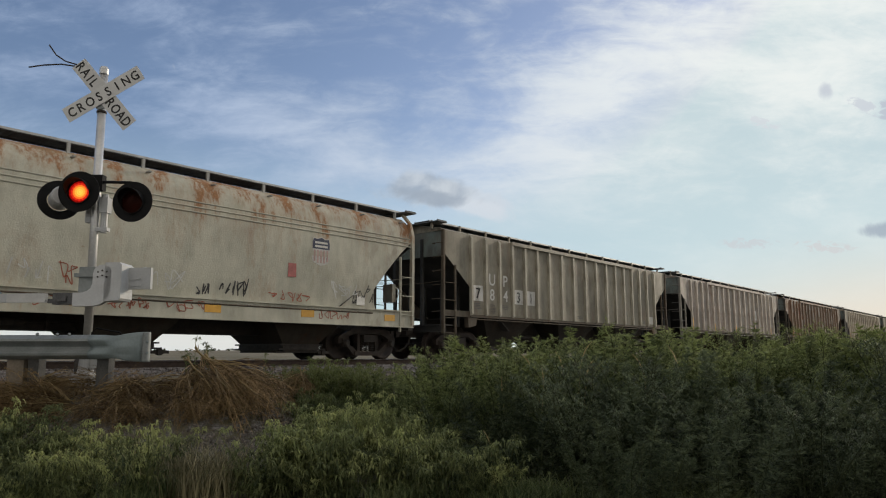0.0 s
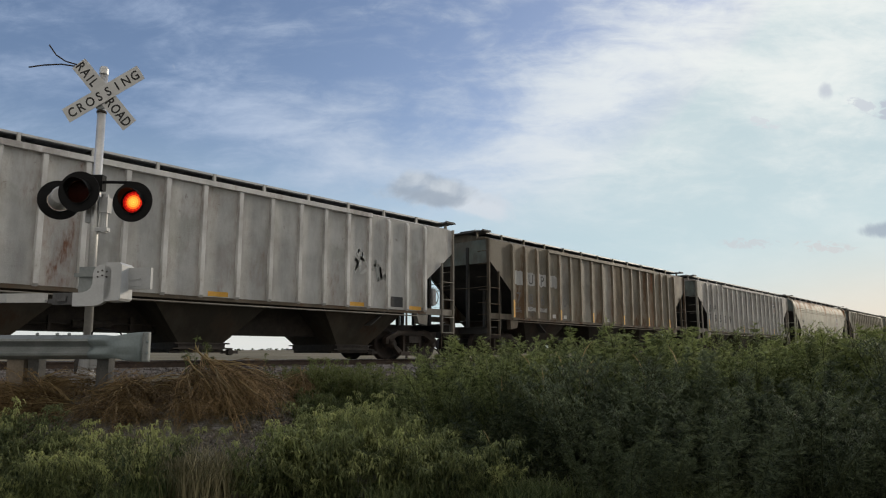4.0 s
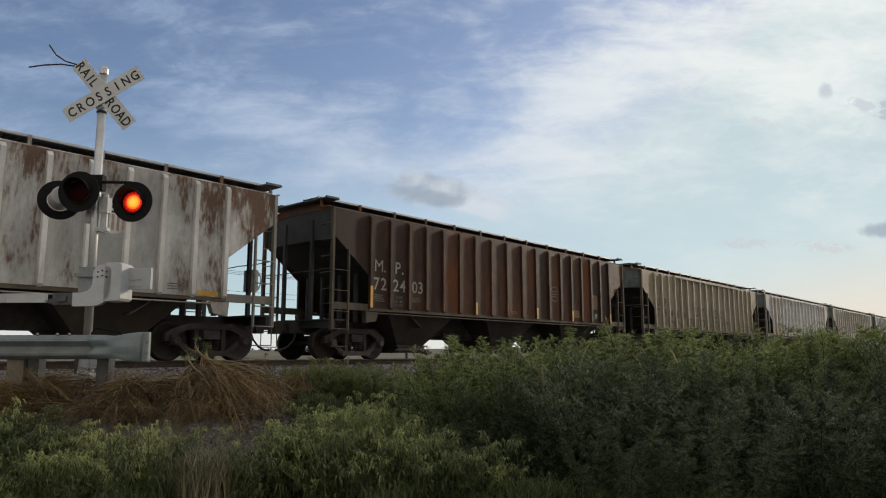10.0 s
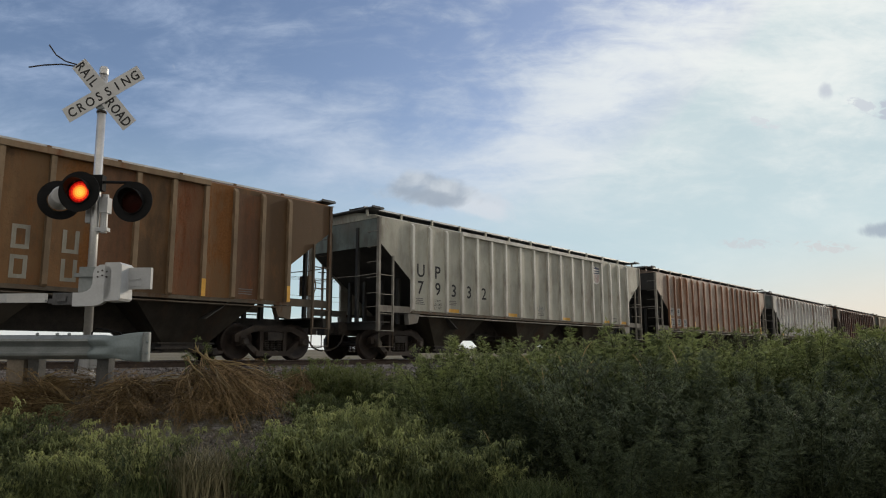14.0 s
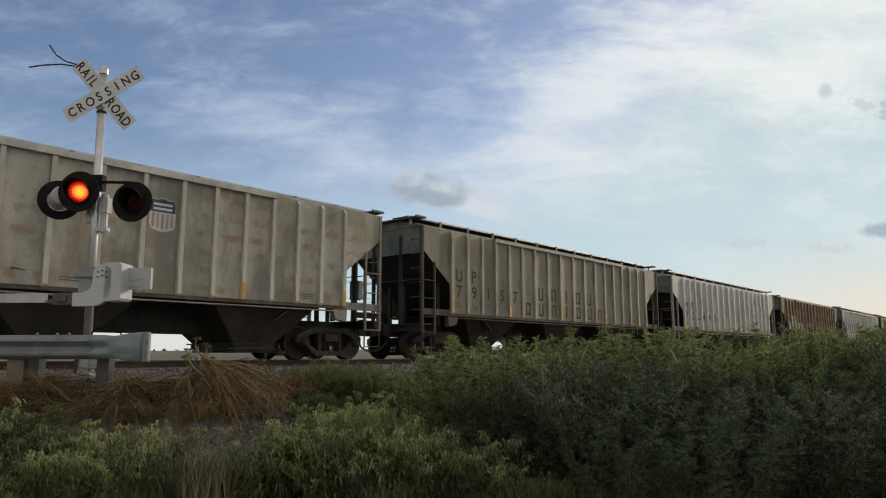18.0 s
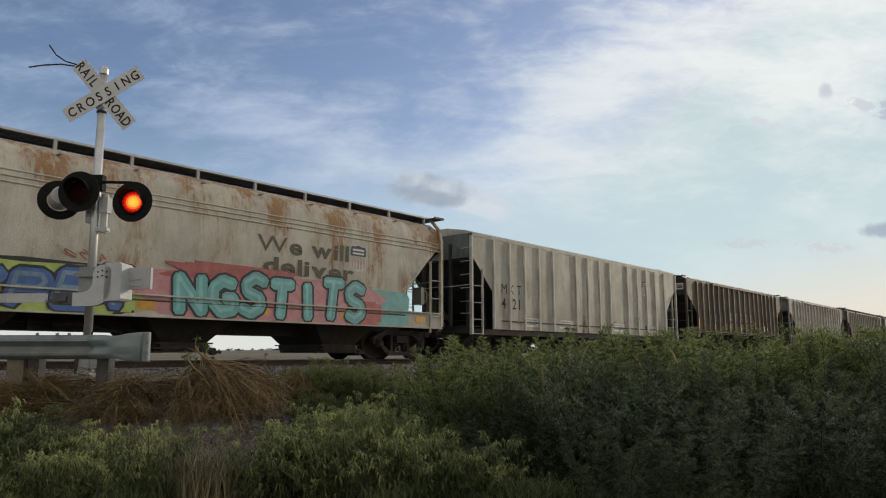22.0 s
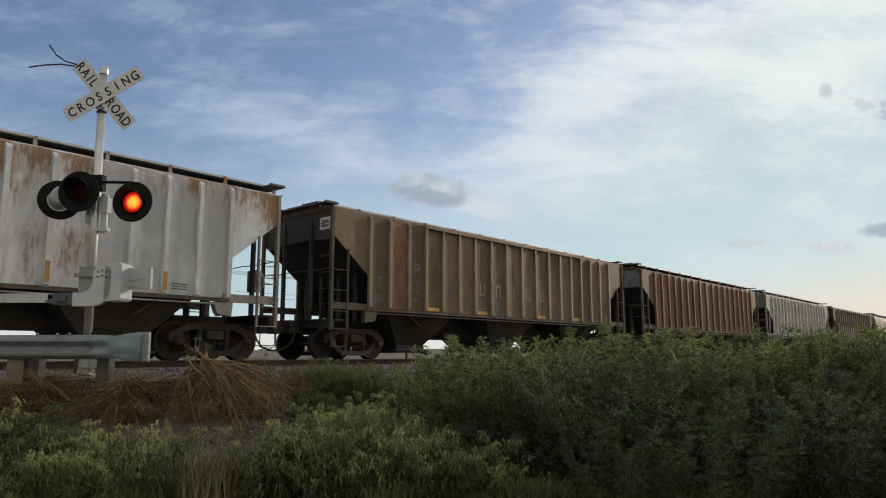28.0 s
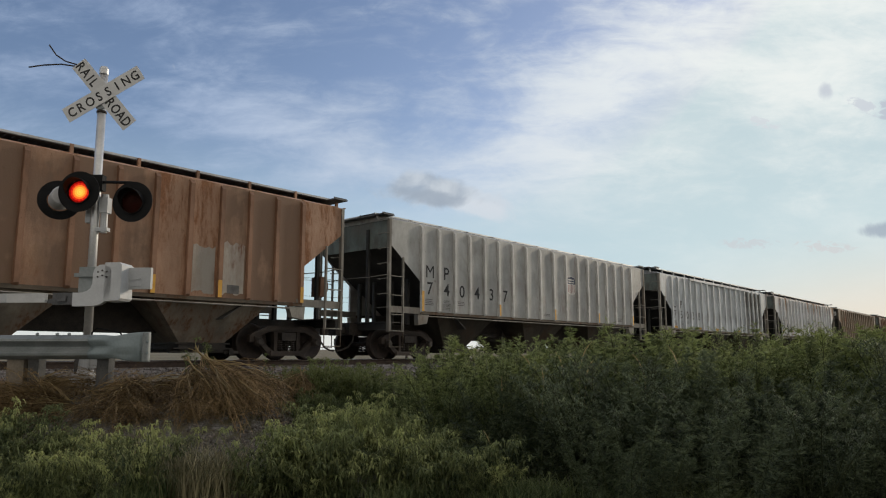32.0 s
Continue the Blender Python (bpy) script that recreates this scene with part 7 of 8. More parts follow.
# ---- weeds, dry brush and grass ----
LEAF_HEDGE = foliage("hedge_leaf", (0.038, 0.055, 0.025), (0.34, 0.39, 0.145), pass_light=0.35, tip=1.6, top_light_part=0.42)
# darker copy of the hedge leaf: the nearer rows' shade is in its colour
LEAF_SHADED = foliage("shaded_hedge_leaf", (0.031, 0.043, 0.027), (0.200, 0.240, 0.128), pass_light=0.3, tip=1.6)
LEAF_WEED = foliage("weed_leaf", (0.034, 0.050, 0.022), (0.39, 0.42, 0.165), tip=0.64, top_light_part=0.50)
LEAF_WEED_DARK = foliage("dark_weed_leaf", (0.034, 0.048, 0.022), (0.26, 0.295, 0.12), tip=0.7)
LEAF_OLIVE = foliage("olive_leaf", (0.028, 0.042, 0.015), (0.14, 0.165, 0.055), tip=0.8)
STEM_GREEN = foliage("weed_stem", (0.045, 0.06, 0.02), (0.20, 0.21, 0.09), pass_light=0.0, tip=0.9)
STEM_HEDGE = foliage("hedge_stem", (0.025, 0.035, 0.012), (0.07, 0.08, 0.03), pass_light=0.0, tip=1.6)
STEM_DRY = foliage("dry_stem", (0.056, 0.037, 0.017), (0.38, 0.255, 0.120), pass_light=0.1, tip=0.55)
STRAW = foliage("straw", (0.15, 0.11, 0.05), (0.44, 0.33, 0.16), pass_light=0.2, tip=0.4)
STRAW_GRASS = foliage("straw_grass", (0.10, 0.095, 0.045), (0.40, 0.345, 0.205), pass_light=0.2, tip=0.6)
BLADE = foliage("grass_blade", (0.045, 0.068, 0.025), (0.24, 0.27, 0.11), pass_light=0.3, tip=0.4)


def leaf(g, at, out, length, width, droop):
    """A narrow bent leaf: base, two shoulders, tip."""
    side = out.cross(Vector((0, 0, 1)))
    side = side.normalized() if side.length > 1e-4 else Vector((1, 0, 0))
    mid = at + out * (length * 0.5)
    tip = at + out * length - Vector((0, 0, droop * length))
    g.face_set([at, mid + side * width * 0.5, tip, mid - side * width * 0.5], [(0, 1, 3), (1, 2, 3)])


def needle(g, at, out, length, width, droop):
    """A fine thread-like leaf."""
    side = out.orthogonal().normalized() * (width * 0.5)
    g.face_set([at - side, at + side, at + out * length - Vector((0, 0, droop * length))], [(0, 1, 2)])


def weed_meshes(seed, height, radius, stems, twigs, leaves, length, width, droop, upright=0.75):
    rnd = random.Random(seed)
    sg, lg = Geo(), Geo()
    for s in range(stems):
        a = rnd.uniform(0, 2 * math.pi)
        r0 = radius * 0.35 * math.sqrt(rnd.random())
        base = Vector((r0 * math.cos(a), r0 * math.sin(a), -0.05))
        h = height * rnd.uniform(0.62, 1.0)
        lean = Vector((math.cos(a), math.sin(a), 0)) * radius * rnd.uniform(0.2, 0.9)
        pts = [base + lean * (t * t) + Vector((rnd.uniform(-1, 1), rnd.uniform(-1, 1), 0)) * 0.02 + Vector((0, 0, h * t)) for t in (0, 0.3, 0.6, 0.85, 1.0)]
        sg.tube(pts, 0.007, 4, 0.002, cap=False)
        for w in range(twigs):
            t = rnd.uniform(0.12, 1.0)
            i = min(3, int(t * 4))
            p = pts[i].lerp(pts[i + 1], t * 4 - i)
            b = rnd.uniform(0, 2 * math.pi)
            reach = radius * rnd.uniform(0.25, 0.6) * (1.15 - t * 0.75)
            way = Vector((math.cos(b), math.sin(b), upright + rnd.uniform(-0.2, 0.5))).normalized()
            q = p + way * reach
            sg.tube([p, p.lerp(q, 0.55) + Vector((0, 0, 0.01)), q], 0.003, 3, 0.001, cap=False)
            for k in range(leaves):
                u = rnd.uniform(0.15, 1.05)
                c = rnd.uniform(0, 2 * math.pi)
                out = (way * 0.5 + Vector((math.cos(c), math.sin(c), rnd.uniform(-0.4, 0.5)))).normalized()
                leaf(lg, p.lerp(q, u), out, length * rnd.uniform(0.6, 1.25), width * rnd.uniform(0.7, 1.3), droop * rnd.uniform(0.3, 1.4))
    return sg, lg


def plume_meshes(seed, height, radius, plumes, leaves, length, width, droop):
    """Upright plumes like foxtails: each stem is thick with short twigs of thread-like leaves, slim at the nodding tip."""
    rnd = random.Random(seed)
    sg, lg = Geo(), Geo()
    for s in range(plumes):
        a = rnd.uniform(0, 2 * math.pi)
        r0 = radius * math.sqrt(rnd.random())
        lean = Vector((math.cos(a), math.sin(a), 0)) * radius * 0.55
        h = height * rnd.uniform(0.55, 1.0) * (1.0 - 0.25 * (r0 / radius))
        base = Vector((r0 * 0.6 * math.cos(a), r0 * 0.6 * math.sin(a), -0.05))
        nod = Vector((rnd.uniform(-1, 1), rnd.uniform(-1, 1), -0.3)) * 0.09

        def spine(t):
            return base + lean * (r0 / radius) * t + nod * t ** 4 + Vector((0, 0, h * t))
        sg.tube([spine(t) for t in (0, 0.35, 0.7, 1.0)], 0.006, 3, 0.002, cap=False)
        fat = radius * rnd.uniform(0.20, 0.34)
        for w in range(leaves // 12):
            t = rnd.uniform(0.06, 1.0) ** 0.8
            b = rnd.uniform(0, 2 * math.pi)
            reach = fat * (1.10 - t) ** 0.6 * rnd.uniform(0.55, 1.1)
            way = Vector((math.cos(b), math.sin(b), rnd.uniform(0.35, 1.3))).normalized()
            p = spine(t)
            for q in range(12):
                u = rnd.uniform(0.1, 1.0)
                c = rnd.uniform(0, 2 * math.pi)
                out = (way * 0.8 + Vector((math.cos(c), math.sin(c), rnd.uniform(-0.2, 0.7)))).normalized()
                needle(lg, p + way * (reach * u) - Vector((0, 0, 0.2 * reach * u * u)), out, length * rnd.uniform(0.6, 1.3), width * rnd.uniform(0.7, 1.3), droop * rnd.uniform(0.0, 1.2))
    return sg, lg


KINDS = {}


def weed_kind(key, n, *args):
    for i in range(n):
        sg, lg = weed_meshes(100 * len(KINDS) + i, *args)
        KINDS.setdefault(key, []).append((sg.data(key + "_stems"), lg.data(key + "_leaves")))


def plume_kind(key, n, *args):
    for i in range(n):
        sg, lg = plume_meshes(500 + 100 * len(KINDS) + i, *args)
        KINDS.setdefault(key, []).append((sg.data(key + "_stems"), lg.data(key + "_leaves")))


plume_kind("hedge", 4, 1.50, 0.62, 20, 720, 0.052, 0.0105, 0.35)
plume_kind("spray", 3, 1.10, 0.55, 18, 640, 0.048, 0.0095, 0.45)
weed_kind("mound", 3, 1.50, 0.75, 17, 20, 20, 0.040, 0.0105, 0.5, 0.80)
weed_kind("feather", 3, 1.15, 0.62, 13, 17, 20, 0.040, 0.0105, 0.6, 0.75)
weed_kind("droop", 8, 0.62, 0.40, 8, 9, 13, 0.054, 0.0125, 1.0, 0.45)
weed_kind("tall", 4, 1.0, 0.42, 8, 12, 13, 0.064, 0.013, 0.8, 0.45)
weed_kind("sprig", 3, 0.75, 0.20, 3, 10, 9, 0.06, 0.014, 0.5, 0.7)

RND = random.Random(77)


def weed(key, right, ahead, size, leafmat, label, group, sink=0.0):
    p = plan(right, ahead)
    z = ground_z(p.x, p.y) - sink
    stems, leaves = RND.choice(KINDS[key])
    m = pose(p.x, p.y, z, RND.uniform(-5, 5), RND.uniform(-5, 5), RND.uniform(0, 360))
    t = thing("weed_bush", m, label, "weed", group)
    t.scale = (size * RND.uniform(0.9, 1.15), size * RND.uniform(0.9, 1.15), size)
    part("stem_growth", stems, STEM_HEDGE if leafmat in (LEAF_HEDGE, LEAF_SHADED) else STEM_GREEN, t)
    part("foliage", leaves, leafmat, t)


def stand_top(right):
    """Height of the tall stand's top, set to fit the camera's view: low by the gap with the stones, then even."""
    return float(np.interp(right, [-0.9, -0.65, -0.35, -0.1, 0.5, 1.8, 2.8, 6.5], [-0.26, -0.06, 0.12, 0.24, 0.29, 0.32, 0.38, 0.42]))


def stand_weed(key, right, ahead, scale, label):
    p = plan(right, ahead)
    tall = {"hedge": 1.16, "mound": 1.36, "feather": 1.05, "spray": 0.92}[key]
    # nearer rows are made lower to fit the camera's view
    top = stand_top(right * 10.0 / ahead) - max(0.0, 9.4 - ahead) * 0.20
    weed(key, right, ahead, scale * (top - ground_z(p.x, p.y)) / tall, LEAF_HEDGE if ahead > 8.0 else LEAF_SHADED, label, "tall weeds by the track")


def build_weeds():
    # tall dense stand along the track, right of the gap with the stones
    label = "tall dark green feathery weeds in a dense stand"
    for ahead, lo, hi in ((11.9, 0.4, 10.0), (10.9, -0.62, 9.2), (10.1, -0.62, 8.5), (9.4, -0.55, 7.9), (8.8, -0.25, 7.3), (8.2, 0.1, 6.8), (7.6, 0.5, 6.2), (7.05, 0.9, 5.5), (6.55, 1.25, 4.9), (6.15, 1.6, 4.5)):
        x = lo
        while x < hi:
            key = RND.choice(("feather", "spray", "spray")) if ahead < 7.8 else RND.choice(("hedge", "hedge", "hedge", "mound"))
            stand_weed(key, x + RND.uniform(-0.15, 0.15), ahead + RND.uniform(-0.28, 0.28), RND.choice((0.86, 0.92, 0.97, 1.0, 1.05)), label)
            x += 0.62 if ahead > 7.8 else 0.54
    # lighter drooping weeds in the foreground, in clumps with bare soil between
    label = "yellow-green weed with drooping leaves"
    for right, ahead, n, r in ((-4.25, 7.35, 7, 0.38), (-3.55, 7.25, 8, 0.34), (-3.05, 6.95, 6, 0.28), (-4.6, 6.8, 6, 0.35), (-2.95, 7.35, 5, 0.22), (-3.9, 6.55, 5, 0.35), (-4.95, 7.6, 5, 0.35), (-1.25, 7.0, 9, 0.34), (-0.85, 6.65, 7, 0.34), (-0.35, 6.55, 6, 0.32), (-1.5, 6.60, 6, 0.26), (0.25, 6.3, 4, 0.25), (-0.1, 7.2, 5, 0.25), (0.6, 6.5, 3, 0.25), (-4.6, 7.55, 5, 0.25), (-4.0, 7.6, 4, 0.22), (-3.4, 6.25, 7, 0.32), (-4.1, 6.1, 6, 0.32), (-2.75, 6.3, 4, 0.25)):
        for _ in range(n):
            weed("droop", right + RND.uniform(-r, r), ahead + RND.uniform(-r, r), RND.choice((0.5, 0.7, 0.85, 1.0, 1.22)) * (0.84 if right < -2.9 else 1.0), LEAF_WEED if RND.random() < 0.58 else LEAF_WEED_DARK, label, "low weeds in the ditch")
    for right, ahead, n in ((-1.15, 7.75, 6), (-0.75, 7.95, 6), (-0.4, 7.6, 5), (-0.95, 8.35, 5)):
        for _ in range(n):
            weed("tall", right + RND.uniform(-0.22, 0.22), ahead + RND.uniform(-0.2, 0.2), RND.uniform(0.52, 0.84), LEAF_WEED if RND.random() < 0.3 else LEAF_WEED_DARK, label, "low weeds in the ditch")
    label = "dark olive weed on the bank by the stones"
    for _ in range(46):
        right, ahead = RND.uniform(-2.75, -1.0), RND.uniform(9.7, 11.4)
        p = plan(right, ahead)
        weed("tall", right, ahead, (RND.uniform(-0.26, -0.10) + (RND.uniform(0.0, 0.18) if right > -2.3 else 0.0) - ground_z(p.x, p.y)) / 0.95, LEAF_OLIVE, label, "weeds on the bank")
    for _ in range(8):
        weed("droop", RND.uniform(-1.7, -1.2), RND.uniform(8.7, 9.5), RND.uniform(0.8, 1.0), LEAF_OLIVE, label, "weeds on the bank")
    # seed heads that rise above the stand
    label = "thin pale seed stalk above the weeds"
    stalk = Geo()
    stalk.tube([(0, 0, 0), (0.02, 0, 0.6), (0.06, 0.01, 1.0), (0.11, 0.02, 1.12)], 0.0025, 4, 0.0015)
    stalk = stalk.data("stalk")
    ear = Geo()
    ear.tube([(0.062, 0.01, 1.0), (0.11, 0.02, 1.12), (0.17, 0.03, 1.19)], 0.007, 5, 0.002)
    ear = ear.data("ear")
    for right, ahead, tall in ((1.35, 8.2, 1.12), (1.5, 8.1, 1.2), (1.2, 8.3, 1.1), (1.6, 8.3, 1.05), (0.95, 7.6, 0.98), (0.72, 7.7, 0.9), (2.3, 8.0, 1.1), (0.45, 6.3, 0.55), (3.0, 8.6, 1.2)):
        p = plan(right, ahead)
        t = thing("seed_stalk", pose(p.x, p.y, ground_z(p.x, p.y), RND.uniform(-8, 8), RND.uniform(-8, 8), RND.uniform(0, 360)), label, "weed", "seed stalks in the stand")
        t.scale = (tall, tall, tall)
        part("stalk", stalk, STRAW, t)
        part("seed_head", ear, STRAW, t)
    # thin sprigs by the rails and at the guard rail
    label = "slender green weed beside the rails"
    for right, ahead, size in ((-2.05, 11.6, 1.0), (-1.95, 11.4, 0.8), (-2.2, 11.8, 0.6), (-3.35, 9.7, 1.05), (-3.5, 9.7, 0.8), (-3.15, 9.6, 0.95), (-3.45, 9.5, 0.7), (-2.6, 10.3, 0.8), (-1.3, 12.3, 0.5), (-0.9, 12.0, 0.5), (-2.7, 11.2, 0.45), (-1.7, 10.6, 0.8), (-1.9, 10.3, 0.7), (-1.5, 10.0, 0.8)):
        weed("sprig", right, ahead, size, LEAF_OLIVE, label, "weeds beside the rails")


def brush_mesh(seed, stems, reach, spread, twigs):
    """Dead stems that rise from one root, arch over to one side (along +x) and hang down like hair."""
    rnd = random.Random(seed)
    g = Geo()
    for _ in range(stems):
        b = Vector((rnd.uniform(-0.16, 0.16), rnd.uniform(-0.22, 0.22), 0))
        a = rnd.gauss(0, spread) + rnd.choice((-0.5, 0.0, 0.35))
        way = Vector((math.cos(a), math.sin(a), 0))
        r = reach * rnd.uniform(0.40, 1.0)
        h = reach * rnd.uniform(0.16, 0.46)
        def line(t):
            return b + way * (r * t) + Vector((0, 0, h * (1 - (1.0 - min(t, 0.36) / 0.36) ** 2) - (h + 0.32 * reach) * max(0.0, (t - 0.36) / 0.64) ** 1.7))
        pts = [line(t) + Vector((rnd.uniform(-1, 1), rnd.uniform(-1, 1), rnd.uniform(-1, 1))) * 0.014 for t in (0, 0.16, 0.34, 0.52, 0.70, 0.86, 1.0)]
        g.tube(pts, 0.006, 3, 0.002, cap=False)
        for _ in range(twigs):
            t = rnd.uniform(0.2, 0.92)
            p = line(t)
            run = (line(min(1.0, t + 0.1)) - p).normalized()
            d = (run + Vector((rnd.uniform(-0.75, 0.75), rnd.uniform(-0.75, 0.75), rnd.uniform(-0.5, 0.3)))).normalized()
            l = reach * rnd.uniform(0.16, 0.42)
            g.tube([p, p + d * l * 0.5 + Vector((0, 0, 0.010)), p + d * l - Vector((0, 0, 0.12 * l))], 0.0028, 3, 0.001, cap=False)
    return g


def uprooted_mesh(seed, branches, twigs, spread):
    """An uprooted dead weed one metre long: its stem runs along +x from the root, and its branches sweep on and fan out."""
    rnd = random.Random(seed)
    stem, bush = Geo(), Geo()
    stem.tube([(-0.06, 0.01, 0.01), (0.0, 0.0, 0.0), (0.22, 0.0, 0.015), (0.48, 0.01, 0.0)], 0.013, 6, 0.005)
    for _ in range(5):
        c = rnd.uniform(0, 2 * math.pi)
        stem.tube([(0, 0, 0), (-0.03, 0.02 * math.cos(c), 0.02 * math.sin(c)), (-0.075, 0.055 * math.cos(c), 0.055 * math.sin(c))], 0.006, 4, 0.002)
    # a few stout bare branches
    for k in range(7):
        t = rnd.uniform(0.04, 0.40)
        c = rnd.uniform(0, 2 * math.pi)
        out = Vector((0, math.cos(c), abs(math.sin(c)) * 0.6)) * spread * rnd.uniform(0.5, 1.0)
        far = rnd.uniform(0.45, 0.85) - t * 0.4
        stem.tube([Vector((t + far * u, 0, 0)) + out * (1.4 * u - 0.6 * u * u) + Vector((0, rnd.uniform(-1, 1), rnd.uniform(-1, 1))) * 0.01 for u in (0, 0.25, 0.5, 0.75, 1.0)], 0.008, 4, 0.0025, cap=False)
    for k in range(branches):
        t = rnd.uniform(0.06, 0.48)
        c = rnd.uniform(0, 2 * math.pi)
        out = Vector((0, math.cos(c), math.sin(c) * 0.7))
        reach = rnd.uniform(0.45, 1.0) - t * 0.4
        wide = spread * rnd.uniform(0.3, 1.0)
        p = Vector((t, 0, 0))

        def line(u):
            return p + Vector((reach * u, 0, 0)) + out * wide * (1.6 * u - 0.75 * u * u) - Vector((0, 0, 0.10 * u * u))
        bush.tube([line(u) + Vector((0, rnd.uniform(-1, 1), rnd.uniform(-1, 1))) * 0.012 for u in (0, 0.2, 0.45, 0.7, 1.0)], 0.0048, 3, 0.0018, cap=False)
        for _ in range(twigs):
            u = rnd.uniform(0.15, 0.95)
            q = line(u)
            way = (Vector((0.6, 0, 0)) + Vector((rnd.uniform(-0.4, 0.4), rnd.uniform(-0.9, 0.9), rnd.uniform(-0.9, 0.6)))).normalized()
            l = rnd.uniform(0.05, 0.19)
            bush.tube([q, q + way * l * 0.5 + Vector((0, 0, 0.008)), q + way * l - Vector((0, 0, 0.2 * l))], 0.0023, 3, 0.0009, cap=False)
    return stem, bush


def build_brush():
    kinds = [brush_mesh(40 + i, 26, 1.0, 0.50, 12).data("brush") for i in range(3)]
    whole = []
    for i, (n, spread) in enumerate(((54, 0.52), (44, 0.64), (40, 0.50), (36, 0.72))):
        stem, bush = uprooted_mesh(140 + i, n, 24, spread)
        whole.append((stem.data("dead_stem"), bush.data("dead_twigs")))
    rnd = random.Random(21)
    # uprooted plants thrown on the bank: root and tip of each (right, ahead, height)
    lying = [((-3.22, 9.25, 0.13), (-2.05, 8.50, -0.80), 0), ((-3.12, 9.35, 0.05), (-1.95, 8.85, -0.62), 1), ((-3.30, 9.15, 0.02), (-2.60, 8.35, -0.82), 2), ((-3.05, 9.5, -0.02), (-2.05, 9.15, -0.50), 0),
             ((-4.02, 9.0, -0.20), (-3.35, 8.35, -0.80), 2), ((-4.10, 9.05, -0.28), (-3.70, 8.4, -0.78), 3), ((-3.95, 9.1, -0.25), (-3.05, 8.75, -0.62), 1),
             ((-4.72, 8.6, -0.46), (-5.55, 9.0, -0.22), 3), ((-4.75, 8.65, -0.50), (-5.5, 8.5, -0.62), 1), ((-4.55, 8.95, -0.36), (-3.75, 9.15, -0.28), 3), ((-5.3, 9.1, -0.22), (-4.5, 9.0, -0.34), 1), ((-5.7, 8.8, -0.35), (-5.0, 8.4, -0.70), 2), ((-4.4, 8.8, -0.5), (-5.1, 8.2, -0.82), 0),
             ((-2.02, 9.95, -0.12), (-1.80, 9.5, -0.62), 2), ((-1.98, 10.0, -0.15), (-2.15, 9.55, -0.60), 3), ((-3.6, 9.25, -0.22), (-2.9, 9.3, -0.30), 3),
             ((-4.85, 9.30, -0.30), (-5.6, 9.35, -0.24), 2), ((-4.15, 9.30, -0.30), (-4.95, 9.30, -0.26), 3), ((-5.1, 9.05, -0.34), (-6.0, 8.9, -0.36), 0), ((-3.75, 9.15, -0.25), (-3.25, 8.9, -0.40), 2), ((-4.55, 8.72, -0.45), (-5.3, 8.85, -0.36), 1), ((-3.85, 9.0, -0.19), (-3.95, 8.45, -0.55), 3),
             ((-3.95, 8.75, -0.40), (-3.35, 8.0, -0.75), 2), ((-4.3, 8.65, -0.46), (-4.15, 8.05, -0.72), 3), ((-3.2, 8.8, -0.42), (-2.75, 8.1, -0.85), 2)]
    for (r0, a0, z0), (r1, a1, z1), kind in lying:
        root, tip = plan(r0, a0, z0), plan(r1, a1, z1)
        tip.z = max(tip.z, ground_z(tip.x, tip.y) + 0.12)
        d = tip - root
        x = d.normalized()
        y = Vector((0, 0, 1)).cross(x).normalized()
        turn = Matrix((x, y, x.cross(y))).transposed().to_4x4()
        t = thing("dry_brush", Matrix.Translation(root) @ turn, "brown dead weed uprooted and lying on the bank", "dry brush", "dead weeds on the bank")
        size = d.length * 0.92
        t.scale = (size, size ** 0.7, size ** 0.7)
        stem, bush = whole[kind]
        part("dead_stem", stem, STRAW, t, "pale bare stem with its root")
        part("tangle", bush, STEM_DRY, t)
    # flattened dead stalks between them
    places = [(-3.3, 9.0, -75, 0.95, 0.30), (-2.9, 8.9, -60, 0.9, 0.30), (-4.1, 8.7, -80, 0.8, 0.30), (-4.9, 8.5, -110, 0.85, 0.30), (-5.4, 8.6, -70, 0.9, 0.30), (-4.5, 9.1, -30, 0.8, 0.28), (-5.2, 9.2, -20, 0.9, 0.28), (-3.6, 8.6, -120, 0.7, 0.28)]
    for right, ahead, turn, size, tall in places:
        p = plan(right, ahead)
        t = thing("dry_brush", pose(p.x, p.y, ground_z(p.x, p.y), rnd.uniform(-5, 5), rnd.uniform(-4, 4), turn + YAW - 90), "brown dead weeds flattened in a tangled heap", "dry brush", "dead weeds on the bank")
        t.scale = (size, size, size * tall)
        part("tangle", rnd.choice(kinds), STEM_DRY, t)


def grass_mesh(seed, blades, height, radius):
    rnd = random.Random(seed)
    g = Geo()
    for _ in range(blades):
        a = rnd.uniform(0, 2 * math.pi)
        r = radius * math.sqrt(rnd.random())
        b = Vector((r * math.cos(a), r * math.sin(a), -0.02))
        c = rnd.uniform(0, 2 * math.pi)
        out = Vector((math.cos(c), math.sin(c), 0))
        h = height * rnd.uniform(0.5, 1.0)
        side = out.cross(Vector((0, 0, 1))) * 0.004
        m = b + out * h * 0.2 + Vector((0, 0, h * 0.6))
        e = b + out * h * rnd.uniform(0.4, 0.8) + Vector((0, 0, h * rnd.uniform(0.75, 1.0)))
        g.face_set([b - side, b + side, m + side * 0.8, m - side * 0.8, e], [(0, 1, 2, 3), (3, 2, 4)])
    return g


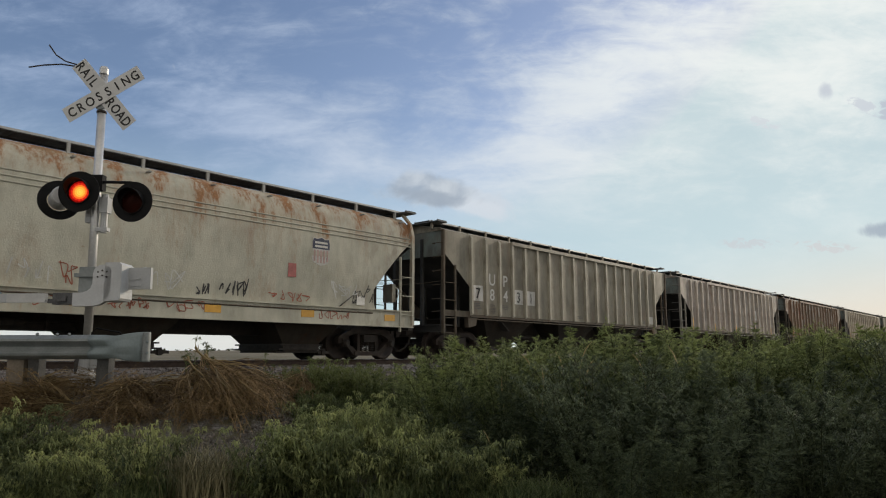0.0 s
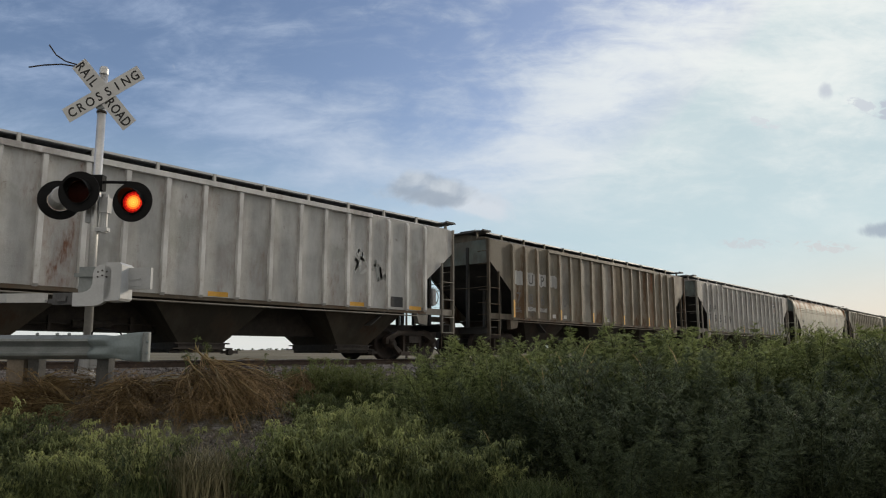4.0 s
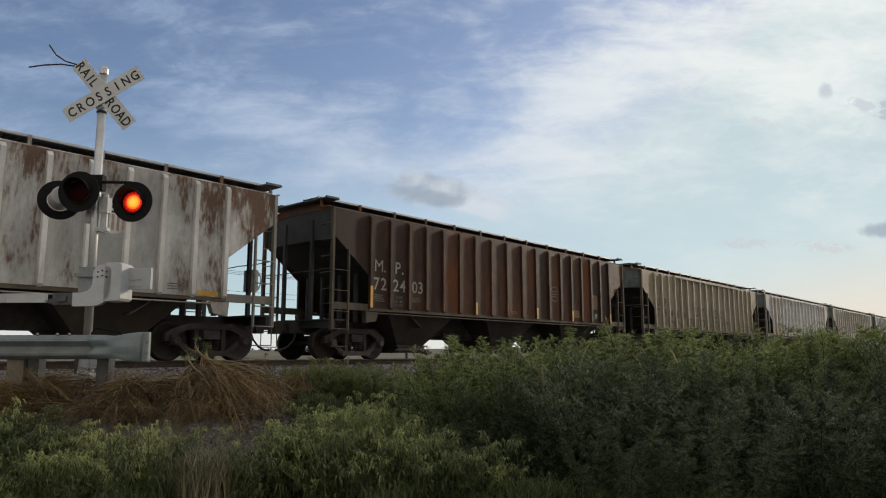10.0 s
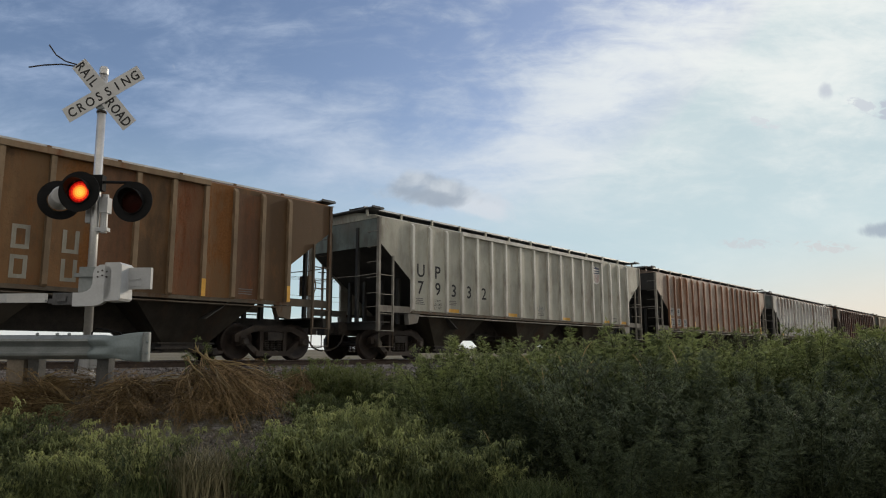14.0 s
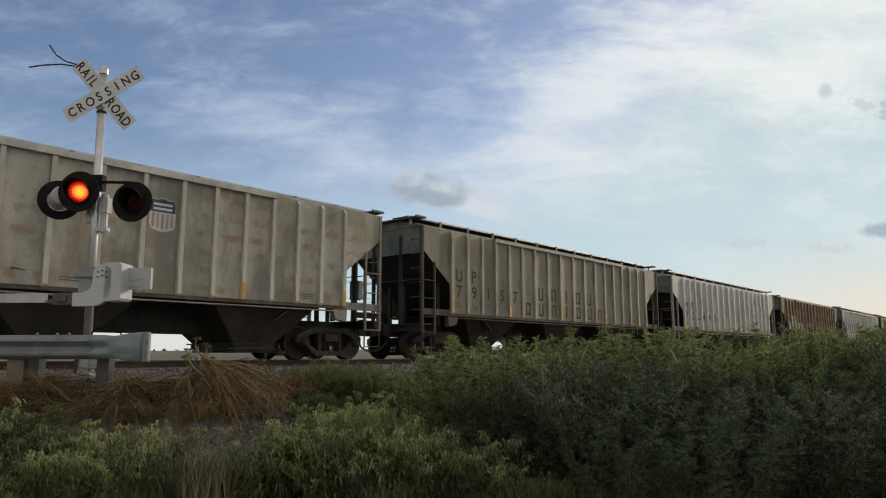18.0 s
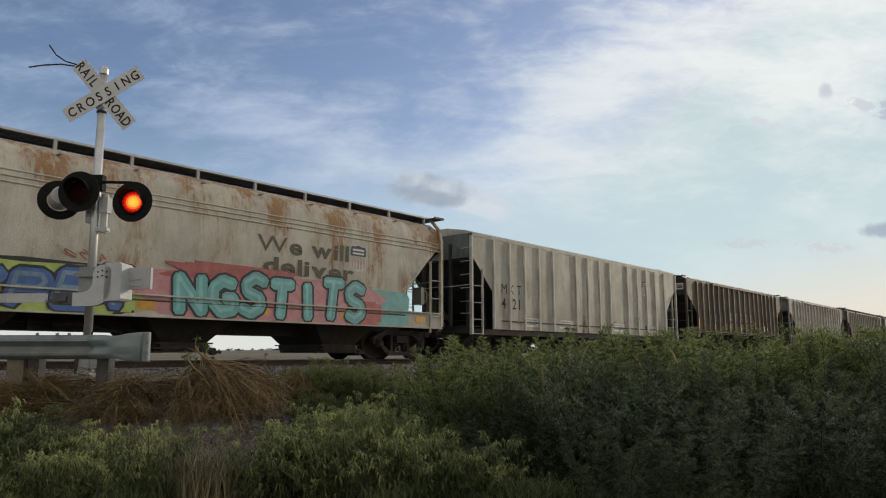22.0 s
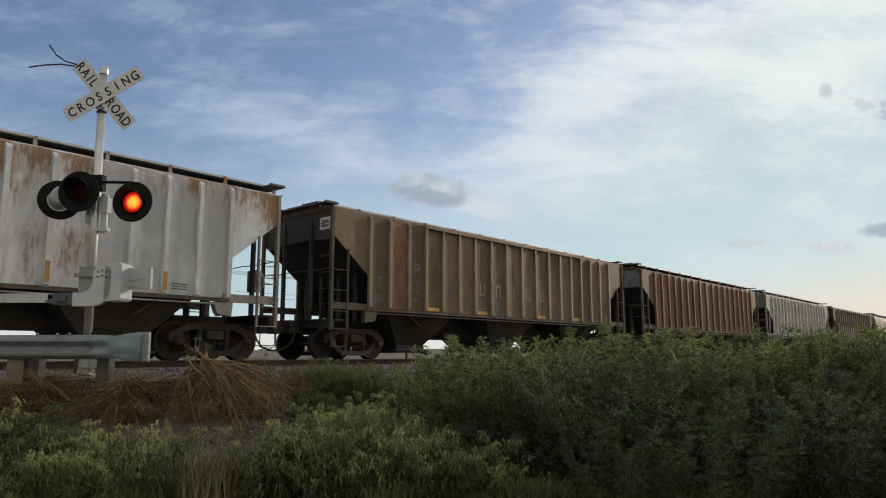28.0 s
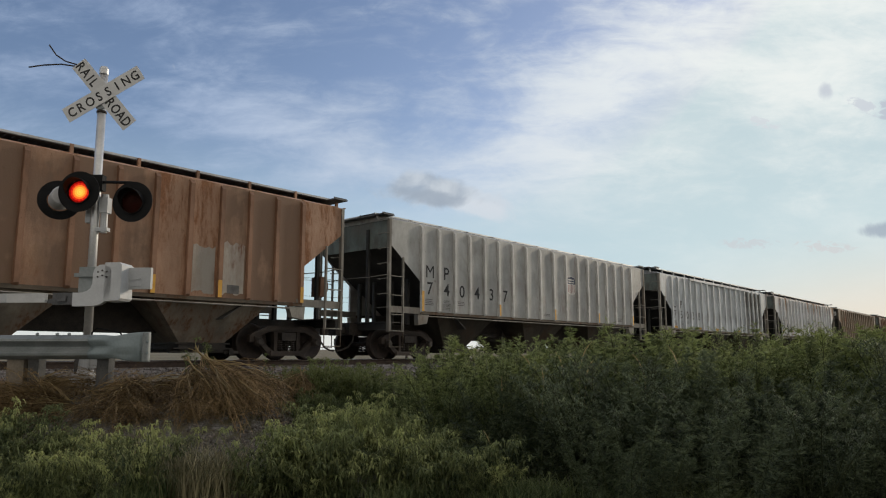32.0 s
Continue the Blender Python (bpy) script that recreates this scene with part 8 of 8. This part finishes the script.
def build_grass():
    kinds = [grass_mesh(60 + i, 150, 0.36, 0.24).data("grass") for i in range(3)]
    tall = [grass_mesh(70 + i, 80, 0.58, 0.26).data("tall_grass") for i in range(2)]
    rnd = random.Random(31)
    spots_at = [(rnd.uniform(-5.2, -3.2), rnd.uniform(7.3, 7.75), STRAW if rnd.random() < 0.4 else BLADE) for _ in range(12)] + [(rnd.uniform(-2.75, -1.9), rnd.uniform(6.35, 7.2), STRAW_GRASS if rnd.random() < 0.7 else BLADE) for _ in range(18)] + [(rnd.uniform(-4.6, 0.8), rnd.uniform(6.0, 6.6), BLADE) for _ in range(12)] + [(rnd.uniform(-4.4, -3.6), rnd.uniform(6.0, 7.0), BLADE) for _ in range(5)] + [(rnd.uniform(0.4, 2.4), rnd.uniform(5.7, 6.3), BLADE) for _ in range(14)]
    for right, ahead, mat in spots_at:
        p = plan(right, ahead)
        t = thing("grass_tuft", pose(p.x, p.y, ground_z(p.x, p.y), 0, 0, rnd.uniform(0, 360)), "dry straw-coloured grass tuft in the ditch" if mat in (STRAW, STRAW_GRASS) else "short green grass tuft in the ditch", "grass", "grass tufts in the ditch")
        part("grass", rnd.choice(tall if mat == STRAW_GRASS else kinds), mat, t)


GRAVEL = island_spots("ditch_gravel", (0.05, 0.042, 0.036), (0.22, 0.19, 0.165))


def build_gravel():
    """Bare stony soil between the heap and the weeds."""
    rnd = random.Random(91)
    g = Geo()
    for right, ahead, a, b, n in ((-2.5, 8.0, 0.60, 0.35, 420), (-1.95, 8.8, 0.38, 0.45, 420), (-2.1, 8.2, 0.4, 0.4, 240)):
        for _ in range(n):
            p = plan(right + rnd.gauss(0, 0.5) * a, ahead + rnd.gauss(0, 0.5) * b)
            stone(g, rnd, (p.x, p.y, ground_z(p.x, p.y) + 0.004), rnd.choice((0.008, 0.011, 0.015, 0.024)))
    tagged(part("ditch_gravel", g, GRAVEL, label="loose gravel on bare soil in the ditch"), kind="stuff")


build_gravel()
build_weeds()
build_brush()
build_grass()


# ---- what moves ----
FLASH, FIRST_SWITCH = 0.5955, 0.20
ON, OFF = 0, 180


def travel(t):
    """How far the train has come at t seconds."""
    return SPEED * t + GAIN * t * t


def motions():
    for middle, wagon in TRAIN:
        rows = []
        for i in range(81):
            t = 0.4 * i
            x = middle + travel(t)
            a, b = rail_z(x - BOGIE), rail_z(x + BOGIE)
            tilt = Matrix.Rotation(math.atan((a - b) / (2 * BOGIE)), 4, "Y")
            rows.append((t, Matrix.Translation((x, TRACK_Y, (a + b) / 2)) @ tilt))
        walk(wagon, rows)
    # the wheels roll; alike axles share one set of keys
    spin = 1 / WHEEL_R
    for key, dx in (("lead", 0.89), ("rear", -0.89)):
        first, *others = AXLES[key]
        walk(first, [(i / FPS, Matrix.Translation((dx, 0, WHEEL_R)) @ Matrix.Rotation(spin * travel(i / FPS), 4, "Y")) for i in range(32 * FPS + 1)])
        keys = first.animation_data
        for w in others:
            w.rotation_mode = "QUATERNION"
            w.animation_data_create()
            w.animation_data.action = keys.action
            w.animation_data.action_slot = keys.action_slot
    # road vehicles and their wheels
    for thing_, way, (x, y, z), speed in VEHICLES:
        if way is None:
            walk(thing_, [(i / FPS, Matrix.Translation((x, y, z)) @ Matrix.Rotation(speed / 0.36 / FPS * i / 2, 4, "Y")) for i in range(32 * FPS + 1)])
        else:
            walk(thing_, [(0.4 * i, pose(x + speed * 0.4 * i, y, rail_z(x + speed * 0.4 * i) - 0.36, 0, 0, way)) for i in range(81)])
    # the lamps flash in turn: the light element faces out when lit and turns its dark back when not
    for n, disc in enumerate(LAMP_DISCS):
        lit = n == 0
        turn = ON if lit else OFF
        rows = [(0.0, pose(0, 0.03, 0, 0, 0, turn))]
        t = FIRST_SWITCH
        while t < 31.9:
            rows.append((t - 0.01, pose(0, 0.03, 0, 0, 0, turn)))
            step = (OFF - turn if lit else ON - turn) / 3
            for i in (1, 2, 3):
                rows.append((t - 0.01 + 0.02 * i, pose(0, 0.03, 0, 0, 0, turn + step * i)))
            lit = not lit
            turn = ON if lit else OFF
            t += FLASH
        rows.append((32.0, pose(0, 0.03, 0, 0, 0, turn)))
        walk(disc, rows)


motions()
